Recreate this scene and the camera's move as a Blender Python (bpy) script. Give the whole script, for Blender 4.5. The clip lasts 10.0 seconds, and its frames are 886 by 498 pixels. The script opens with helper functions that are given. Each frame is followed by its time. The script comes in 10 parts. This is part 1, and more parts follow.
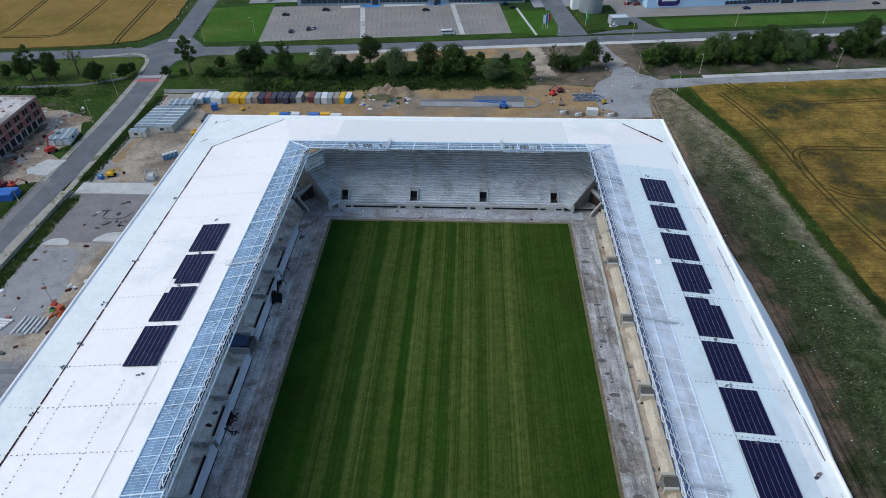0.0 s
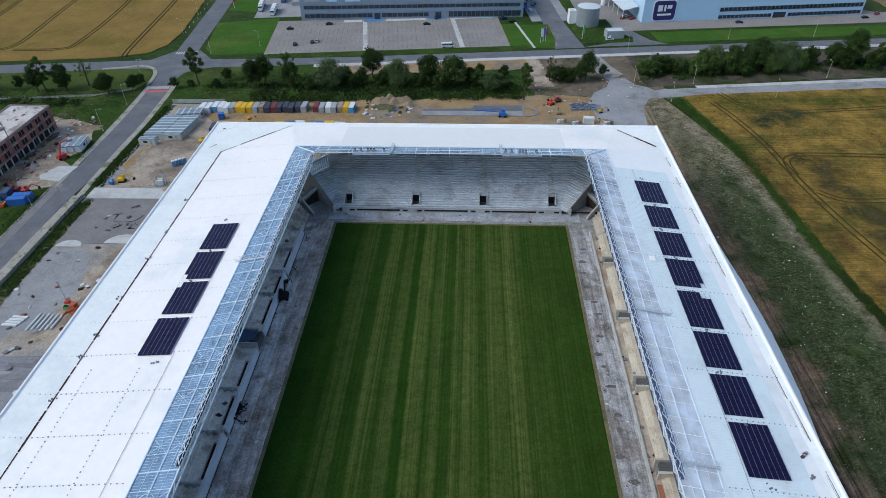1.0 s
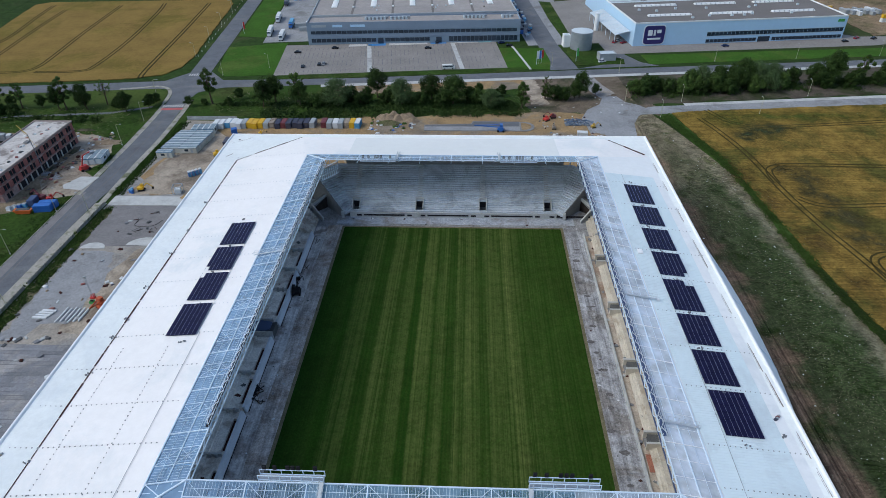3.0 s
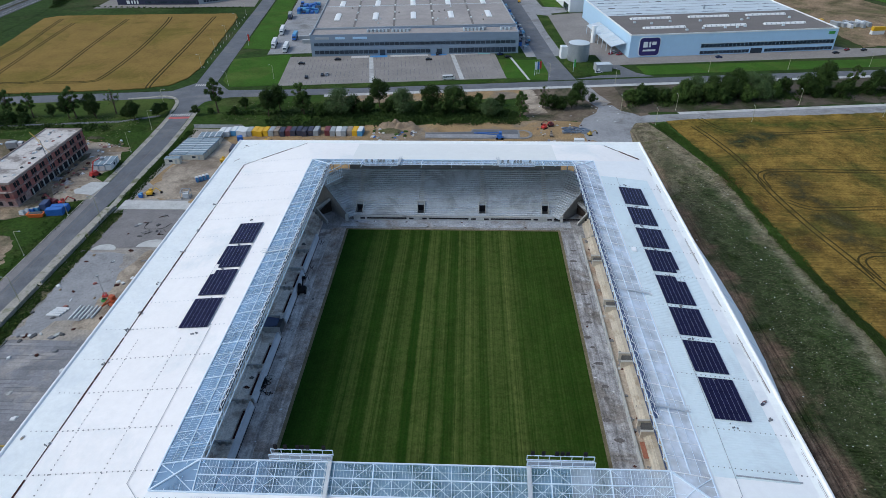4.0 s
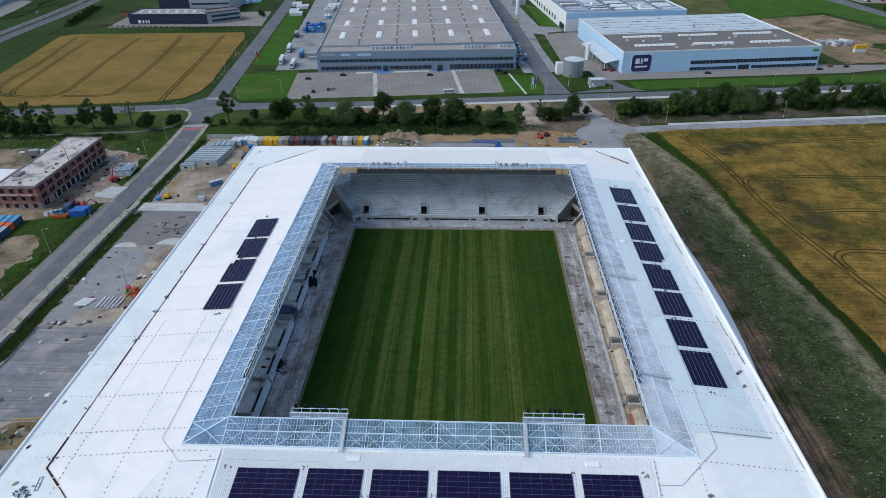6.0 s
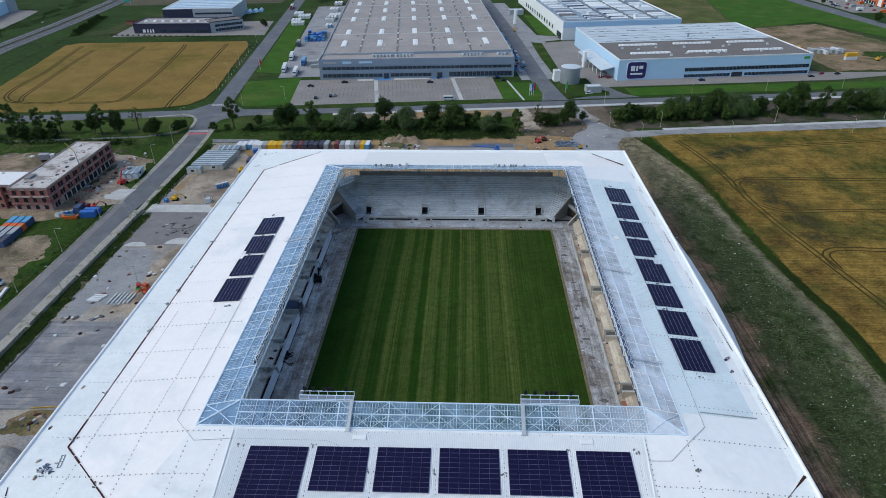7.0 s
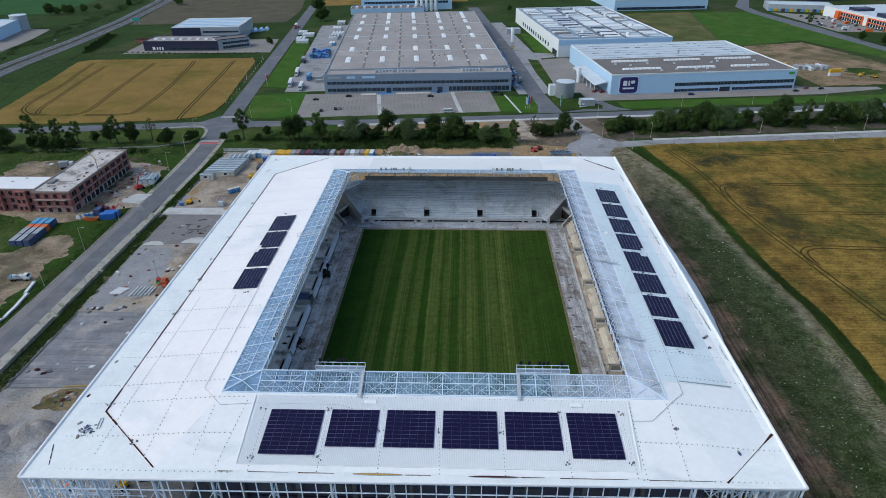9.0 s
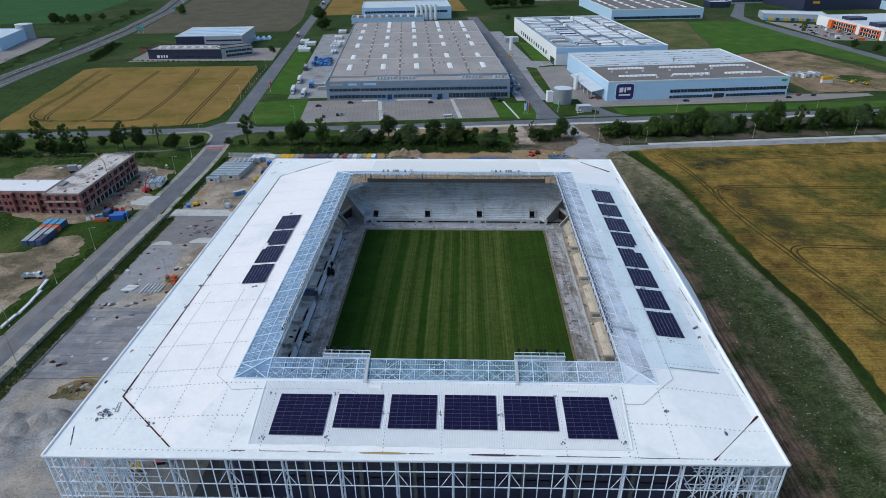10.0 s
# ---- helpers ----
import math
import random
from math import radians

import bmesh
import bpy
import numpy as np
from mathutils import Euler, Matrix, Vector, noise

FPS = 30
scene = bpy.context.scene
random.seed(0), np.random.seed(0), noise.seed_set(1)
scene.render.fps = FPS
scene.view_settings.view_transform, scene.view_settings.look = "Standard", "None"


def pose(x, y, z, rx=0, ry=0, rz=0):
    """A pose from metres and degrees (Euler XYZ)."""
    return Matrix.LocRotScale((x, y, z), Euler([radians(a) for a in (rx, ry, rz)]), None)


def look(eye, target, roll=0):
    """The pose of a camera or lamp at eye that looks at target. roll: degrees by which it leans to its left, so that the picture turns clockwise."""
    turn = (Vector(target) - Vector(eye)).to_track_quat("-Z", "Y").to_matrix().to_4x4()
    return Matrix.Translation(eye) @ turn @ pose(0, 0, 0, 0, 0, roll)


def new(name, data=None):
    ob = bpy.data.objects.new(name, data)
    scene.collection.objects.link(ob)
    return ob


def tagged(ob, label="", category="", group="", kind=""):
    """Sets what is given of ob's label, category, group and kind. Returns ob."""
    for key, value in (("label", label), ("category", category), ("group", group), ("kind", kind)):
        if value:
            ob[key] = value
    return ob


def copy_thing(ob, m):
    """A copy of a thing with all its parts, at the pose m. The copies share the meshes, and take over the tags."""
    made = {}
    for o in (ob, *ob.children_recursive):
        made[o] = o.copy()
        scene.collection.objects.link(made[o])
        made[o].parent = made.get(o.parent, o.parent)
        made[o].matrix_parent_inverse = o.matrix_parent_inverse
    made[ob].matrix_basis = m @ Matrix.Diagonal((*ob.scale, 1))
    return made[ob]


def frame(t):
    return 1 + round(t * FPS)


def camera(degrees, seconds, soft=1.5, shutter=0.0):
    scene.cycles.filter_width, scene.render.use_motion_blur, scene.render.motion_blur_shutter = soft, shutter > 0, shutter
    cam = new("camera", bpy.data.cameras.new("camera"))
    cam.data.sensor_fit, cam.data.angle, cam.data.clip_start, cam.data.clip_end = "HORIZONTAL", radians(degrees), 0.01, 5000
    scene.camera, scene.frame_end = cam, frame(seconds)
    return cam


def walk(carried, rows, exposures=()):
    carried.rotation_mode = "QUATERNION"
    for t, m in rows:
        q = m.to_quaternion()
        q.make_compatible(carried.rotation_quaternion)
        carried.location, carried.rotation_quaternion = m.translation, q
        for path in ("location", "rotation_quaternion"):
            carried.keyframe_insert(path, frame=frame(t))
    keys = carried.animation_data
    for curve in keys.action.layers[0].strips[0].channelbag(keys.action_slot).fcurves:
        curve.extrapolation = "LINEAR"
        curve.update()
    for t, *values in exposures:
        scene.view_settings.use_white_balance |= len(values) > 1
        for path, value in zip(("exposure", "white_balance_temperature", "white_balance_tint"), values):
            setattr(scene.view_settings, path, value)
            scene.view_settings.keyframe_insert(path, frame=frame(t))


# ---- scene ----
cam = camera(71.3, 10.0, 0.75)
METRES, EYE, TILT, LEAN, TURN = 77.7, 114.7, 0.0, 0.0, 2.3
PATH = [
    (0, (-0.062, -0.296, 116.007), (-0.143, 1.256, 114.748), -0.8),
    (0.5, (-0.141, -3.956, 116.002), (-0.222, -2.387, 114.764), -0.8),
    (1, (-0.234, -7.662, 115.996), (-0.315, -6.077, 114.777), -0.8),
    (1.5, (-0.358, -11.422, 115.999), (-0.438, -9.823, 114.801), -0.8),
    (2, (-0.429, -15.111, 116.018), (-0.51, -13.497, 114.839), -0.8),
    (2.5, (-0.556, -18.83, 116.062), (-0.636, -17.204, 114.9), -0.8),
    (4, (-0.786, -30.085, 116.261), (-0.865, -28.422, 115.152), -0.8),
    (4.5, (-0.875, -33.887, 116.351), (-0.953, -32.213, 115.26), -0.8),
    (5, (-1.037, -37.732, 116.416), (-1.114, -36.049, 115.338), -0.7),
    (5.5, (-1.155, -41.611, 116.475), (-1.232, -39.92, 115.409), -0.7),
    (7, (-1.452, -53.454, 116.759), (-1.526, -51.739, 115.732), -0.7),
    (7.5, (-1.564, -57.38, 116.829), (-1.636, -55.657, 115.815), -0.7),
    (8, (-1.635, -61.398, 116.893), (-1.708, -59.668, 115.893), -0.7),
    (8.5, (-1.738, -65.381, 116.962), (-1.81, -63.643, 115.975), -0.7),
    (9, (-1.852, -69.417, 117.036), (-1.922, -67.672, 116.062), -0.6),
    (9.5, (-1.943, -73.458, 117.125), (-2.012, -71.706, 116.163), -0.6),
    (10, (-2.066, -77.512, 117.178), (-2.134, -75.753, 116.229), -0.6),
]
walk(cam, [(t, look(eye, target, roll)) for t, eye, target, roll in PATH], [(0.0, 0.28, 6300, 6), (0.6, 0.31, 6300, 6), (1.4, 0.28, 6300, 6), (2.2, 0.24, 6300, 6), (4.5, 0.26, 6300, 6), (7.0, 0.21, 6300, 6), (10.0, 0.21, 6300, 6)])

# ---- sky and sun ----
world = bpy.data.worlds.new("sky")
scene.world = world
world.use_nodes = True
wn, wl = world.node_tree.nodes, world.node_tree.links
sky = wn.new("ShaderNodeTexSky")
sky.sky_type, sky.sun_disc = "NISHITA", False
sky.sun_elevation, sky.sun_rotation = radians(46), radians(255)
sky.air_density, sky.dust_density, sky.ozone_density = 1.0, 2.0, 1.0
wn["Background"].inputs["Strength"].default_value = 0.148
wl.new(sky.outputs["Color"], wn["Background"].inputs["Color"])
sun = new("sun", bpy.data.lights.new("sun", "SUN"))
sun.data.energy, sun.data.angle, sun.data.color = 1.22, radians(26), (1.0, 0.96, 0.9)
sun.matrix_world = look((0, 0, 200), (187, 50, 0))


# ---- materials ----
def material(name, rgb, rough=0.8, metal=0.0, vary=0.12, scale=0.4, fine=4.0, bump=0.0, dirt=None, dirt_amount=0.0, dirt_scale=0.06, island=0.0, alpha=1.0):
    """A surface with two scales of colour change, optional stains of another colour, and relief."""
    m = bpy.data.materials.new(name)
    m.use_nodes = True
    n, l = m.node_tree.nodes, m.node_tree.links
    p = n["Principled BSDF"]
    p.inputs["Roughness"].default_value, p.inputs["Metallic"].default_value = rough, metal
    p.inputs["Specular IOR Level"].default_value = 0.06 if rough >= 0.9 else 0.15 if rough >= 0.74 else 0.4
    co = n.new("ShaderNodeNewGeometry")
    big, small = n.new("ShaderNodeTexNoise"), n.new("ShaderNodeTexNoise")
    big.inputs["Scale"].default_value, small.inputs["Scale"].default_value = scale, fine
    big.inputs["Detail"].default_value, small.inputs["Detail"].default_value = 8, 5
    big.inputs["Roughness"].default_value, small.inputs["Roughness"].default_value = 0.68, 0.7
    for t in (big, small):
        l.new(co.outputs["Position"], t.inputs["Vector"])
    add = n.new("ShaderNodeMath")
    add.operation = "ADD"
    l.new(big.outputs["Fac"], add.inputs[0])
    l.new(small.outputs["Fac"], add.inputs[1])
    span = n.new("ShaderNodeMapRange")
    span.inputs["From Min"].default_value, span.inputs["From Max"].default_value = 0.76, 1.24
    span.inputs["To Min"].default_value, span.inputs["To Max"].default_value = 1 - vary, 1 + vary
    l.new(add.outputs[0], span.inputs["Value"])
    last = span.outputs["Result"]
    if island:
        info = n.new("ShaderNodeObjectInfo")
        per = n.new("ShaderNodeMath")
        per.operation = "ADD"
        l.new(info.outputs["Random"], per.inputs[0])
        l.new(co.outputs["Random Per Island"], per.inputs[1])
        r2 = n.new("ShaderNodeMapRange")
        r2.inputs["From Max"].default_value = 2
        r2.inputs["To Min"].default_value, r2.inputs["To Max"].default_value = 1 - island, 1 + island
        l.new(per.outputs[0], r2.inputs["Value"])
        mul = n.new("ShaderNodeMath")
        mul.operation = "MULTIPLY"
        l.new(last, mul.inputs[0])
        l.new(r2.outputs["Result"], mul.inputs[1])
        last = mul.outputs[0]
    base = n.new("ShaderNodeRGB")
    base.outputs[0].default_value = (*rgb, 1)
    colour = base.outputs[0]
    if dirt:
        spot = n.new("ShaderNodeTexNoise")
        spot.inputs["Scale"].default_value, spot.inputs["Detail"].default_value = dirt_scale, 10
        spot.inputs["Roughness"].default_value, spot.inputs["Distortion"].default_value = 0.66, 0.5
        l.new(co.outputs["Position"], spot.inputs["Vector"])
        cut = n.new("ShaderNodeMapRange")
        cut.inputs["From Min"].default_value, cut.inputs["From Max"].default_value = 0.6 - 0.25 * dirt_amount, 0.72 - 0.25 * dirt_amount
        l.new(spot.outputs["Fac"], cut.inputs["Value"])
        mix = n.new("ShaderNodeMix")
        mix.data_type = "RGBA"
        l.new(cut.outputs["Result"], mix.inputs["Factor"])
        l.new(colour, mix.inputs["A"])
        mix.inputs["B"].default_value = (*dirt, 1)
        colour = mix.outputs["Result"]
    hue = n.new("ShaderNodeVectorMath")
    hue.operation = "SCALE"
    l.new(colour, hue.inputs[0])
    l.new(last, hue.inputs["Scale"])
    l.new(hue.outputs["Vector"], p.inputs["Base Color"])
    if bump:
        b = n.new("ShaderNodeBump")
        b.inputs["Strength"].default_value, b.inputs["Distance"].default_value = 0.6, bump
        l.new(add.outputs[0], b.inputs["Height"])
        l.new(b.outputs["Normal"], p.inputs["Normal"])
    m.diffuse_color = (*rgb, 1)
    return m


def banded(m, axis, period, depth, sharp=0.25, wobble=0.0, rgb=None):
    """Adds parallel stripes across one axis of the world to a material: ridges, mowing, ruts."""
    n, l = m.node_tree.nodes, m.node_tree.links
    p = n["Principled BSDF"]
    old = p.inputs["Base Color"].links[0].from_socket
    co = n.new("ShaderNodeNewGeometry")
    sep = n.new("ShaderNodeSeparateXYZ")
    l.new(co.outputs["Position"], sep.inputs[0])
    val = sep.outputs[axis]
    if wobble:
        w = n.new("ShaderNodeTexNoise")
        w.inputs["Scale"].default_value = 0.02
        l.new(co.outputs["Position"], w.inputs["Vector"])
        k = n.new("ShaderNodeMath")
        k.operation = "MULTIPLY_ADD"
        l.new(w.outputs["Fac"], k.inputs[0])
        k.inputs[1].default_value = wobble
        l.new(val, k.inputs[2])
        val = k.outputs[0]
    t = n.new("ShaderNodeTexNoise")
    t.noise_dimensions = "1D"
    t.inputs["Detail"].default_value = 2
    t.inputs["Scale"].default_value = 1 / period
    l.new(val, t.inputs["W"])
    r = n.new("ShaderNodeMapRange")
    r.inputs["From Min"].default_value, r.inputs["From Max"].default_value = 0.5 - sharp, 0.5 + sharp
    l.new(t.outputs["Fac"], r.inputs["Value"])
    mix = n.new("ShaderNodeMix")
    mix.data_type = "RGBA"
    l.new(r.outputs["Result"], mix.inputs["Factor"])
    dark = n.new("ShaderNodeVectorMath")
    dark.operation = "SCALE"
    l.new(old, dark.inputs[0])
    dark.inputs["Scale"].default_value = 1 - depth
    l.new(dark.outputs["Vector"], mix.inputs["A"])
    if rgb:
        mix.inputs["B"].default_value = (*rgb, 1)
    else:
        l.new(old, mix.inputs["B"])
    l.new(mix.outputs["Result"], p.inputs["Base Color"])
    return m


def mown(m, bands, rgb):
    """Mowing lanes along y: bands of dry pale and fresh dark turf and of painted stand shade, with fine streaks and
    worn specks.
    """
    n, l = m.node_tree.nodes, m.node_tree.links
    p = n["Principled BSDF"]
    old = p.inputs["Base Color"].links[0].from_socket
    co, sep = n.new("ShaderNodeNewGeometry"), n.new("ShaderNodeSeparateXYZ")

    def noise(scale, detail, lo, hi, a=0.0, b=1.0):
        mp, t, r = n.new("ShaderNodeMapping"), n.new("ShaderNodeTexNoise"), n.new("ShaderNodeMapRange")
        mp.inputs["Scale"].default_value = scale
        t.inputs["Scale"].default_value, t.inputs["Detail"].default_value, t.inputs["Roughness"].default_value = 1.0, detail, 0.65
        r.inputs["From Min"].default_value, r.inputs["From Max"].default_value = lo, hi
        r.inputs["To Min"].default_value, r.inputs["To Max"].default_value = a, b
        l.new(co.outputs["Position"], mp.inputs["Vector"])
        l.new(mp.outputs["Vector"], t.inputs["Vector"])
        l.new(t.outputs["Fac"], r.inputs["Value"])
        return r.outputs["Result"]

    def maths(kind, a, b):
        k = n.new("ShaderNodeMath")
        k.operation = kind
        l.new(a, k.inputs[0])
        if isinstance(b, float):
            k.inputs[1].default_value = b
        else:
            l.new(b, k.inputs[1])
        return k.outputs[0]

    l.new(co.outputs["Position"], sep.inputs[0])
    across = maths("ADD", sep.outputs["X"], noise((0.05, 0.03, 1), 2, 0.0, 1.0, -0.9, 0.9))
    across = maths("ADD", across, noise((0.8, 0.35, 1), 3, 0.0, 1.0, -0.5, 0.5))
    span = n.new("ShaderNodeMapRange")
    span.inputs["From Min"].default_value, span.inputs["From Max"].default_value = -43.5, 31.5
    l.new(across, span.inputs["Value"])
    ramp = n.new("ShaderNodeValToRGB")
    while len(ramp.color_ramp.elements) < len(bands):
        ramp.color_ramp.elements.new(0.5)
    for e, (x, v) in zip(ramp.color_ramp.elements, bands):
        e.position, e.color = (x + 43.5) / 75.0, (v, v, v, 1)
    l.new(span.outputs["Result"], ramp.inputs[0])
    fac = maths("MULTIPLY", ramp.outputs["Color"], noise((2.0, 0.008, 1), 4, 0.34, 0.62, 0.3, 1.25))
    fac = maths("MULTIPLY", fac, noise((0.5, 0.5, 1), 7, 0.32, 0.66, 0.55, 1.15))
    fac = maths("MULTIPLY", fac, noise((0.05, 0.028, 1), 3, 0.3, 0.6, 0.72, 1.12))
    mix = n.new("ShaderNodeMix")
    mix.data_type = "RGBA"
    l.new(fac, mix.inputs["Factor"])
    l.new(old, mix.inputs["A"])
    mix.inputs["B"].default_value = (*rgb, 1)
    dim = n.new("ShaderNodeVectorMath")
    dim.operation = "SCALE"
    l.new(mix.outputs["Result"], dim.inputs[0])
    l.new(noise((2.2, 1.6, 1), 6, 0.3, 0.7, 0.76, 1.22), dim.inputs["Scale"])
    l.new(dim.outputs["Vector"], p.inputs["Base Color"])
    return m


def strip_ground(name, stops, pale):
    """Ground that changes across a strip: the strip's first texture coordinate picks the soil, torn by noise; ruts run along it."""
    m = material(name, (1, 1, 1), 0.95, vary=0.45, scale=0.35, fine=2.4, dirt=(0.5, 0.62, 0.4), dirt_amount=0.3, dirt_scale=0.09)
    n, l = m.node_tree.nodes, m.node_tree.links
    p = n["Principled BSDF"]
    grain = p.inputs["Base Color"].links[0].from_socket
    co = n.new("ShaderNodeNewGeometry")

    def noise(scale, detail, lo, hi, a=0.0, b=1.0, bend=0.0):
        mp, t, r = n.new("ShaderNodeMapping"), n.new("ShaderNodeTexNoise"), n.new("ShaderNodeMapRange")
        mp.inputs["Scale"].default_value = scale
        t.inputs["Scale"].default_value, t.inputs["Detail"].default_value, t.inputs["Roughness"].default_value, t.inputs["Distortion"].default_value = 1.0, detail, 0.68, bend
        r.inputs["From Min"].default_value, r.inputs["From Max"].default_value = lo, hi
        r.inputs["To Min"].default_value, r.inputs["To Max"].default_value = a, b
        l.new(co.outputs["Position"], mp.inputs["Vector"])
        l.new(mp.outputs["Vector"], t.inputs["Vector"])
        l.new(t.outputs["Fac"], r.inputs["Value"])
        return r.outputs["Result"]

    def maths(kind, a, b):
        k = n.new("ShaderNodeMath")
        k.operation = kind
        for socket, value in zip(k.inputs, (a, b)):
            if isinstance(value, float):
                socket.default_value = value
            else:
                l.new(value, socket)
        return k.outputs[0]

    def blend(fac, a, b):
        mix = n.new("ShaderNodeMix")
        mix.data_type = "RGBA"
        l.new(fac, mix.inputs["Factor"])
        for socket, value in ((mix.inputs["A"], a), (mix.inputs["B"], b)):
            if isinstance(value, tuple):
                socket.default_value = (*value, 1)
            else:
                l.new(value, socket)
        return mix.outputs["Result"]

    def scaled(colour, by):
        k = n.new("ShaderNodeVectorMath")
        k.operation = "SCALE"
        l.new(colour, k.inputs[0])
        l.new(by, k.inputs["Scale"])
        return k.outputs["Vector"]

    uv, sep, pos = n.new("ShaderNodeUVMap"), n.new("ShaderNodeSeparateXYZ"), n.new("ShaderNodeSeparateXYZ")
    l.new(uv.outputs["UV"], sep.inputs[0])
    l.new(co.outputs["Position"], pos.inputs[0])
    tear = noise((0.09, 0.09, 0.09), 9, 0.0, 1.0)
    across = maths("ADD", sep.outputs["X"], maths("MULTIPLY", tear, 1.5))
    span = n.new("ShaderNodeMapRange")
    span.inputs["From Min"].default_value, span.inputs["From Max"].default_value = 0.75, 3.75
    l.new(across, span.inputs["Value"])
    ramp = n.new("ShaderNodeValToRGB")
    while len(ramp.color_ramp.elements) < len(stops):
        ramp.color_ramp.elements.new(0.5)
    for e, (at, rgb) in zip(ramp.color_ramp.elements, stops):
        e.position, e.color = at, (*rgb, 1)
    l.new(span.outputs["Result"], ramp.inputs[0])
    # north end: bare tan soil takes over
    far = n.new("ShaderNodeMapRange")
    far.inputs["From Min"].default_value, far.inputs["From Max"].default_value, far.inputs["To Max"].default_value = 285.0, 395.0, 0.8
    l.new(maths("ADD", maths("MULTIPLY", tear, 260.0), pos.outputs["Y"]), far.inputs["Value"])
    colour = blend(far.outputs["Result"], ramp.outputs["Color"], pale)
    # wheel ruts beside the stadium, tangled rills further out
    near = n.new("ShaderNodeMapRange")
    near.inputs["From Min"].default_value, near.inputs["From Max"].default_value = 1.25, 0.85
    l.new(sep.outputs["X"], near.inputs["Value"])
    ruts = noise((1.15, 0.022, 0.1), 6, 0.36, 0.64, 0.35, 1.85, 0.25)
    rills = n.new("ShaderNodeTexWave")
    rills.bands_direction = "Y"
    rills.inputs["Scale"].default_value, rills.inputs["Distortion"].default_value, rills.inputs["Detail"].default_value, rills.inputs["Detail Scale"].default_value, rills.inputs["Detail Roughness"].default_value = 0.22, 38.0, 4.0, 0.3, 0.7
    l.new(co.outputs["Position"], rills.inputs["Vector"])
    rough_rills = n.new("ShaderNodeMapRange")
    rough_rills.inputs["From Min"].default_value, rough_rills.inputs["From Max"].default_value = -0.5, 0.5
    rough_rills.inputs["To Min"].default_value, rough_rills.inputs["To Max"].default_value = 0.58, 1.42
    centred = maths("MULTIPLY", maths("SUBTRACT", rills.outputs["Fac"], 0.5), noise((0.05, 0.03, 0.1), 4, 0.4, 0.62, 0.3, 1.0))
    patches = maths("MULTIPLY", maths("SUBTRACT", noise((0.22, 0.16, 0.1), 6, 0.2, 0.8), 0.5), 1.4)
    l.new(maths("ADD", centred, patches), rough_rills.inputs["Value"])
    rut_mix = n.new("ShaderNodeMix")
    l.new(near.outputs["Result"], rut_mix.inputs["Factor"])
    l.new(rough_rills.outputs["Result"], rut_mix.inputs["A"])
    l.new(ruts, rut_mix.inputs["B"])
    colour = scaled(colour, rut_mix.outputs["Result"])
    # dry pale litter in specks
    litter = maths("MULTIPLY", noise((1.5, 1.5, 1.5), 5, 0.56, 0.7), noise((0.12, 0.08, 0.1), 5, 0.4, 0.62, 0.05, 0.8))
    colour = blend(litter, colour, (0.21, 0.19, 0.135))
    two = n.new("ShaderNodeVectorMath")
    two.operation = "MULTIPLY"
    l.new(colour, two.inputs[0])
    l.new(grain, two.inputs[1])
    l.new(two.outputs["Vector"], p.inputs["Base Color"])
    return m


def dragged(m, scale, low, high, stain=None, bare=(0.56, 0.7)):
    """Streaks along y over a material, as wheels and rain leave them, with a second stain colour in blotches."""
    n, l = m.node_tree.nodes, m.node_tree.links
    p = n["Principled BSDF"]
    old = p.inputs["Base Color"].links[0].from_socket
    co = n.new("ShaderNodeNewGeometry")

    def noise(size, lo, hi, a, b):
        mp, t, r = n.new("ShaderNodeMapping"), n.new("ShaderNodeTexNoise"), n.new("ShaderNodeMapRange")
        mp.inputs["Scale"].default_value = size
        t.inputs["Scale"].default_value, t.inputs["Detail"].default_value, t.inputs["Roughness"].default_value = 1.0, 6, 0.62
        r.inputs["From Min"].default_value, r.inputs["From Max"].default_value = lo, hi
        r.inputs["To Min"].default_value, r.inputs["To Max"].default_value = a, b
        l.new(co.outputs["Position"], mp.inputs["Vector"])
        l.new(mp.outputs["Vector"], t.inputs["Vector"])
        l.new(t.outputs["Fac"], r.inputs["Value"])
        return r.outputs["Result"]

    if stain:
        mix = n.new("ShaderNodeMix")
        mix.data_type = "RGBA"
        l.new(noise((0.5, 0.16, 0.3), bare[0], bare[1], 0.0, 0.85), mix.inputs["Factor"])
        l.new(old, mix.inputs["A"])
        mix.inputs["B"].default_value = (*stain, 1)
        old = mix.outputs["Result"]
    k = n.new("ShaderNodeVectorMath")
    k.operation = "SCALE"
    l.new(old, k.inputs[0])
    l.new(noise(scale, 0.32, 0.68, low, high), k.inputs["Scale"])
    l.new(k.outputs["Vector"], p.inputs["Base Color"])
    return m


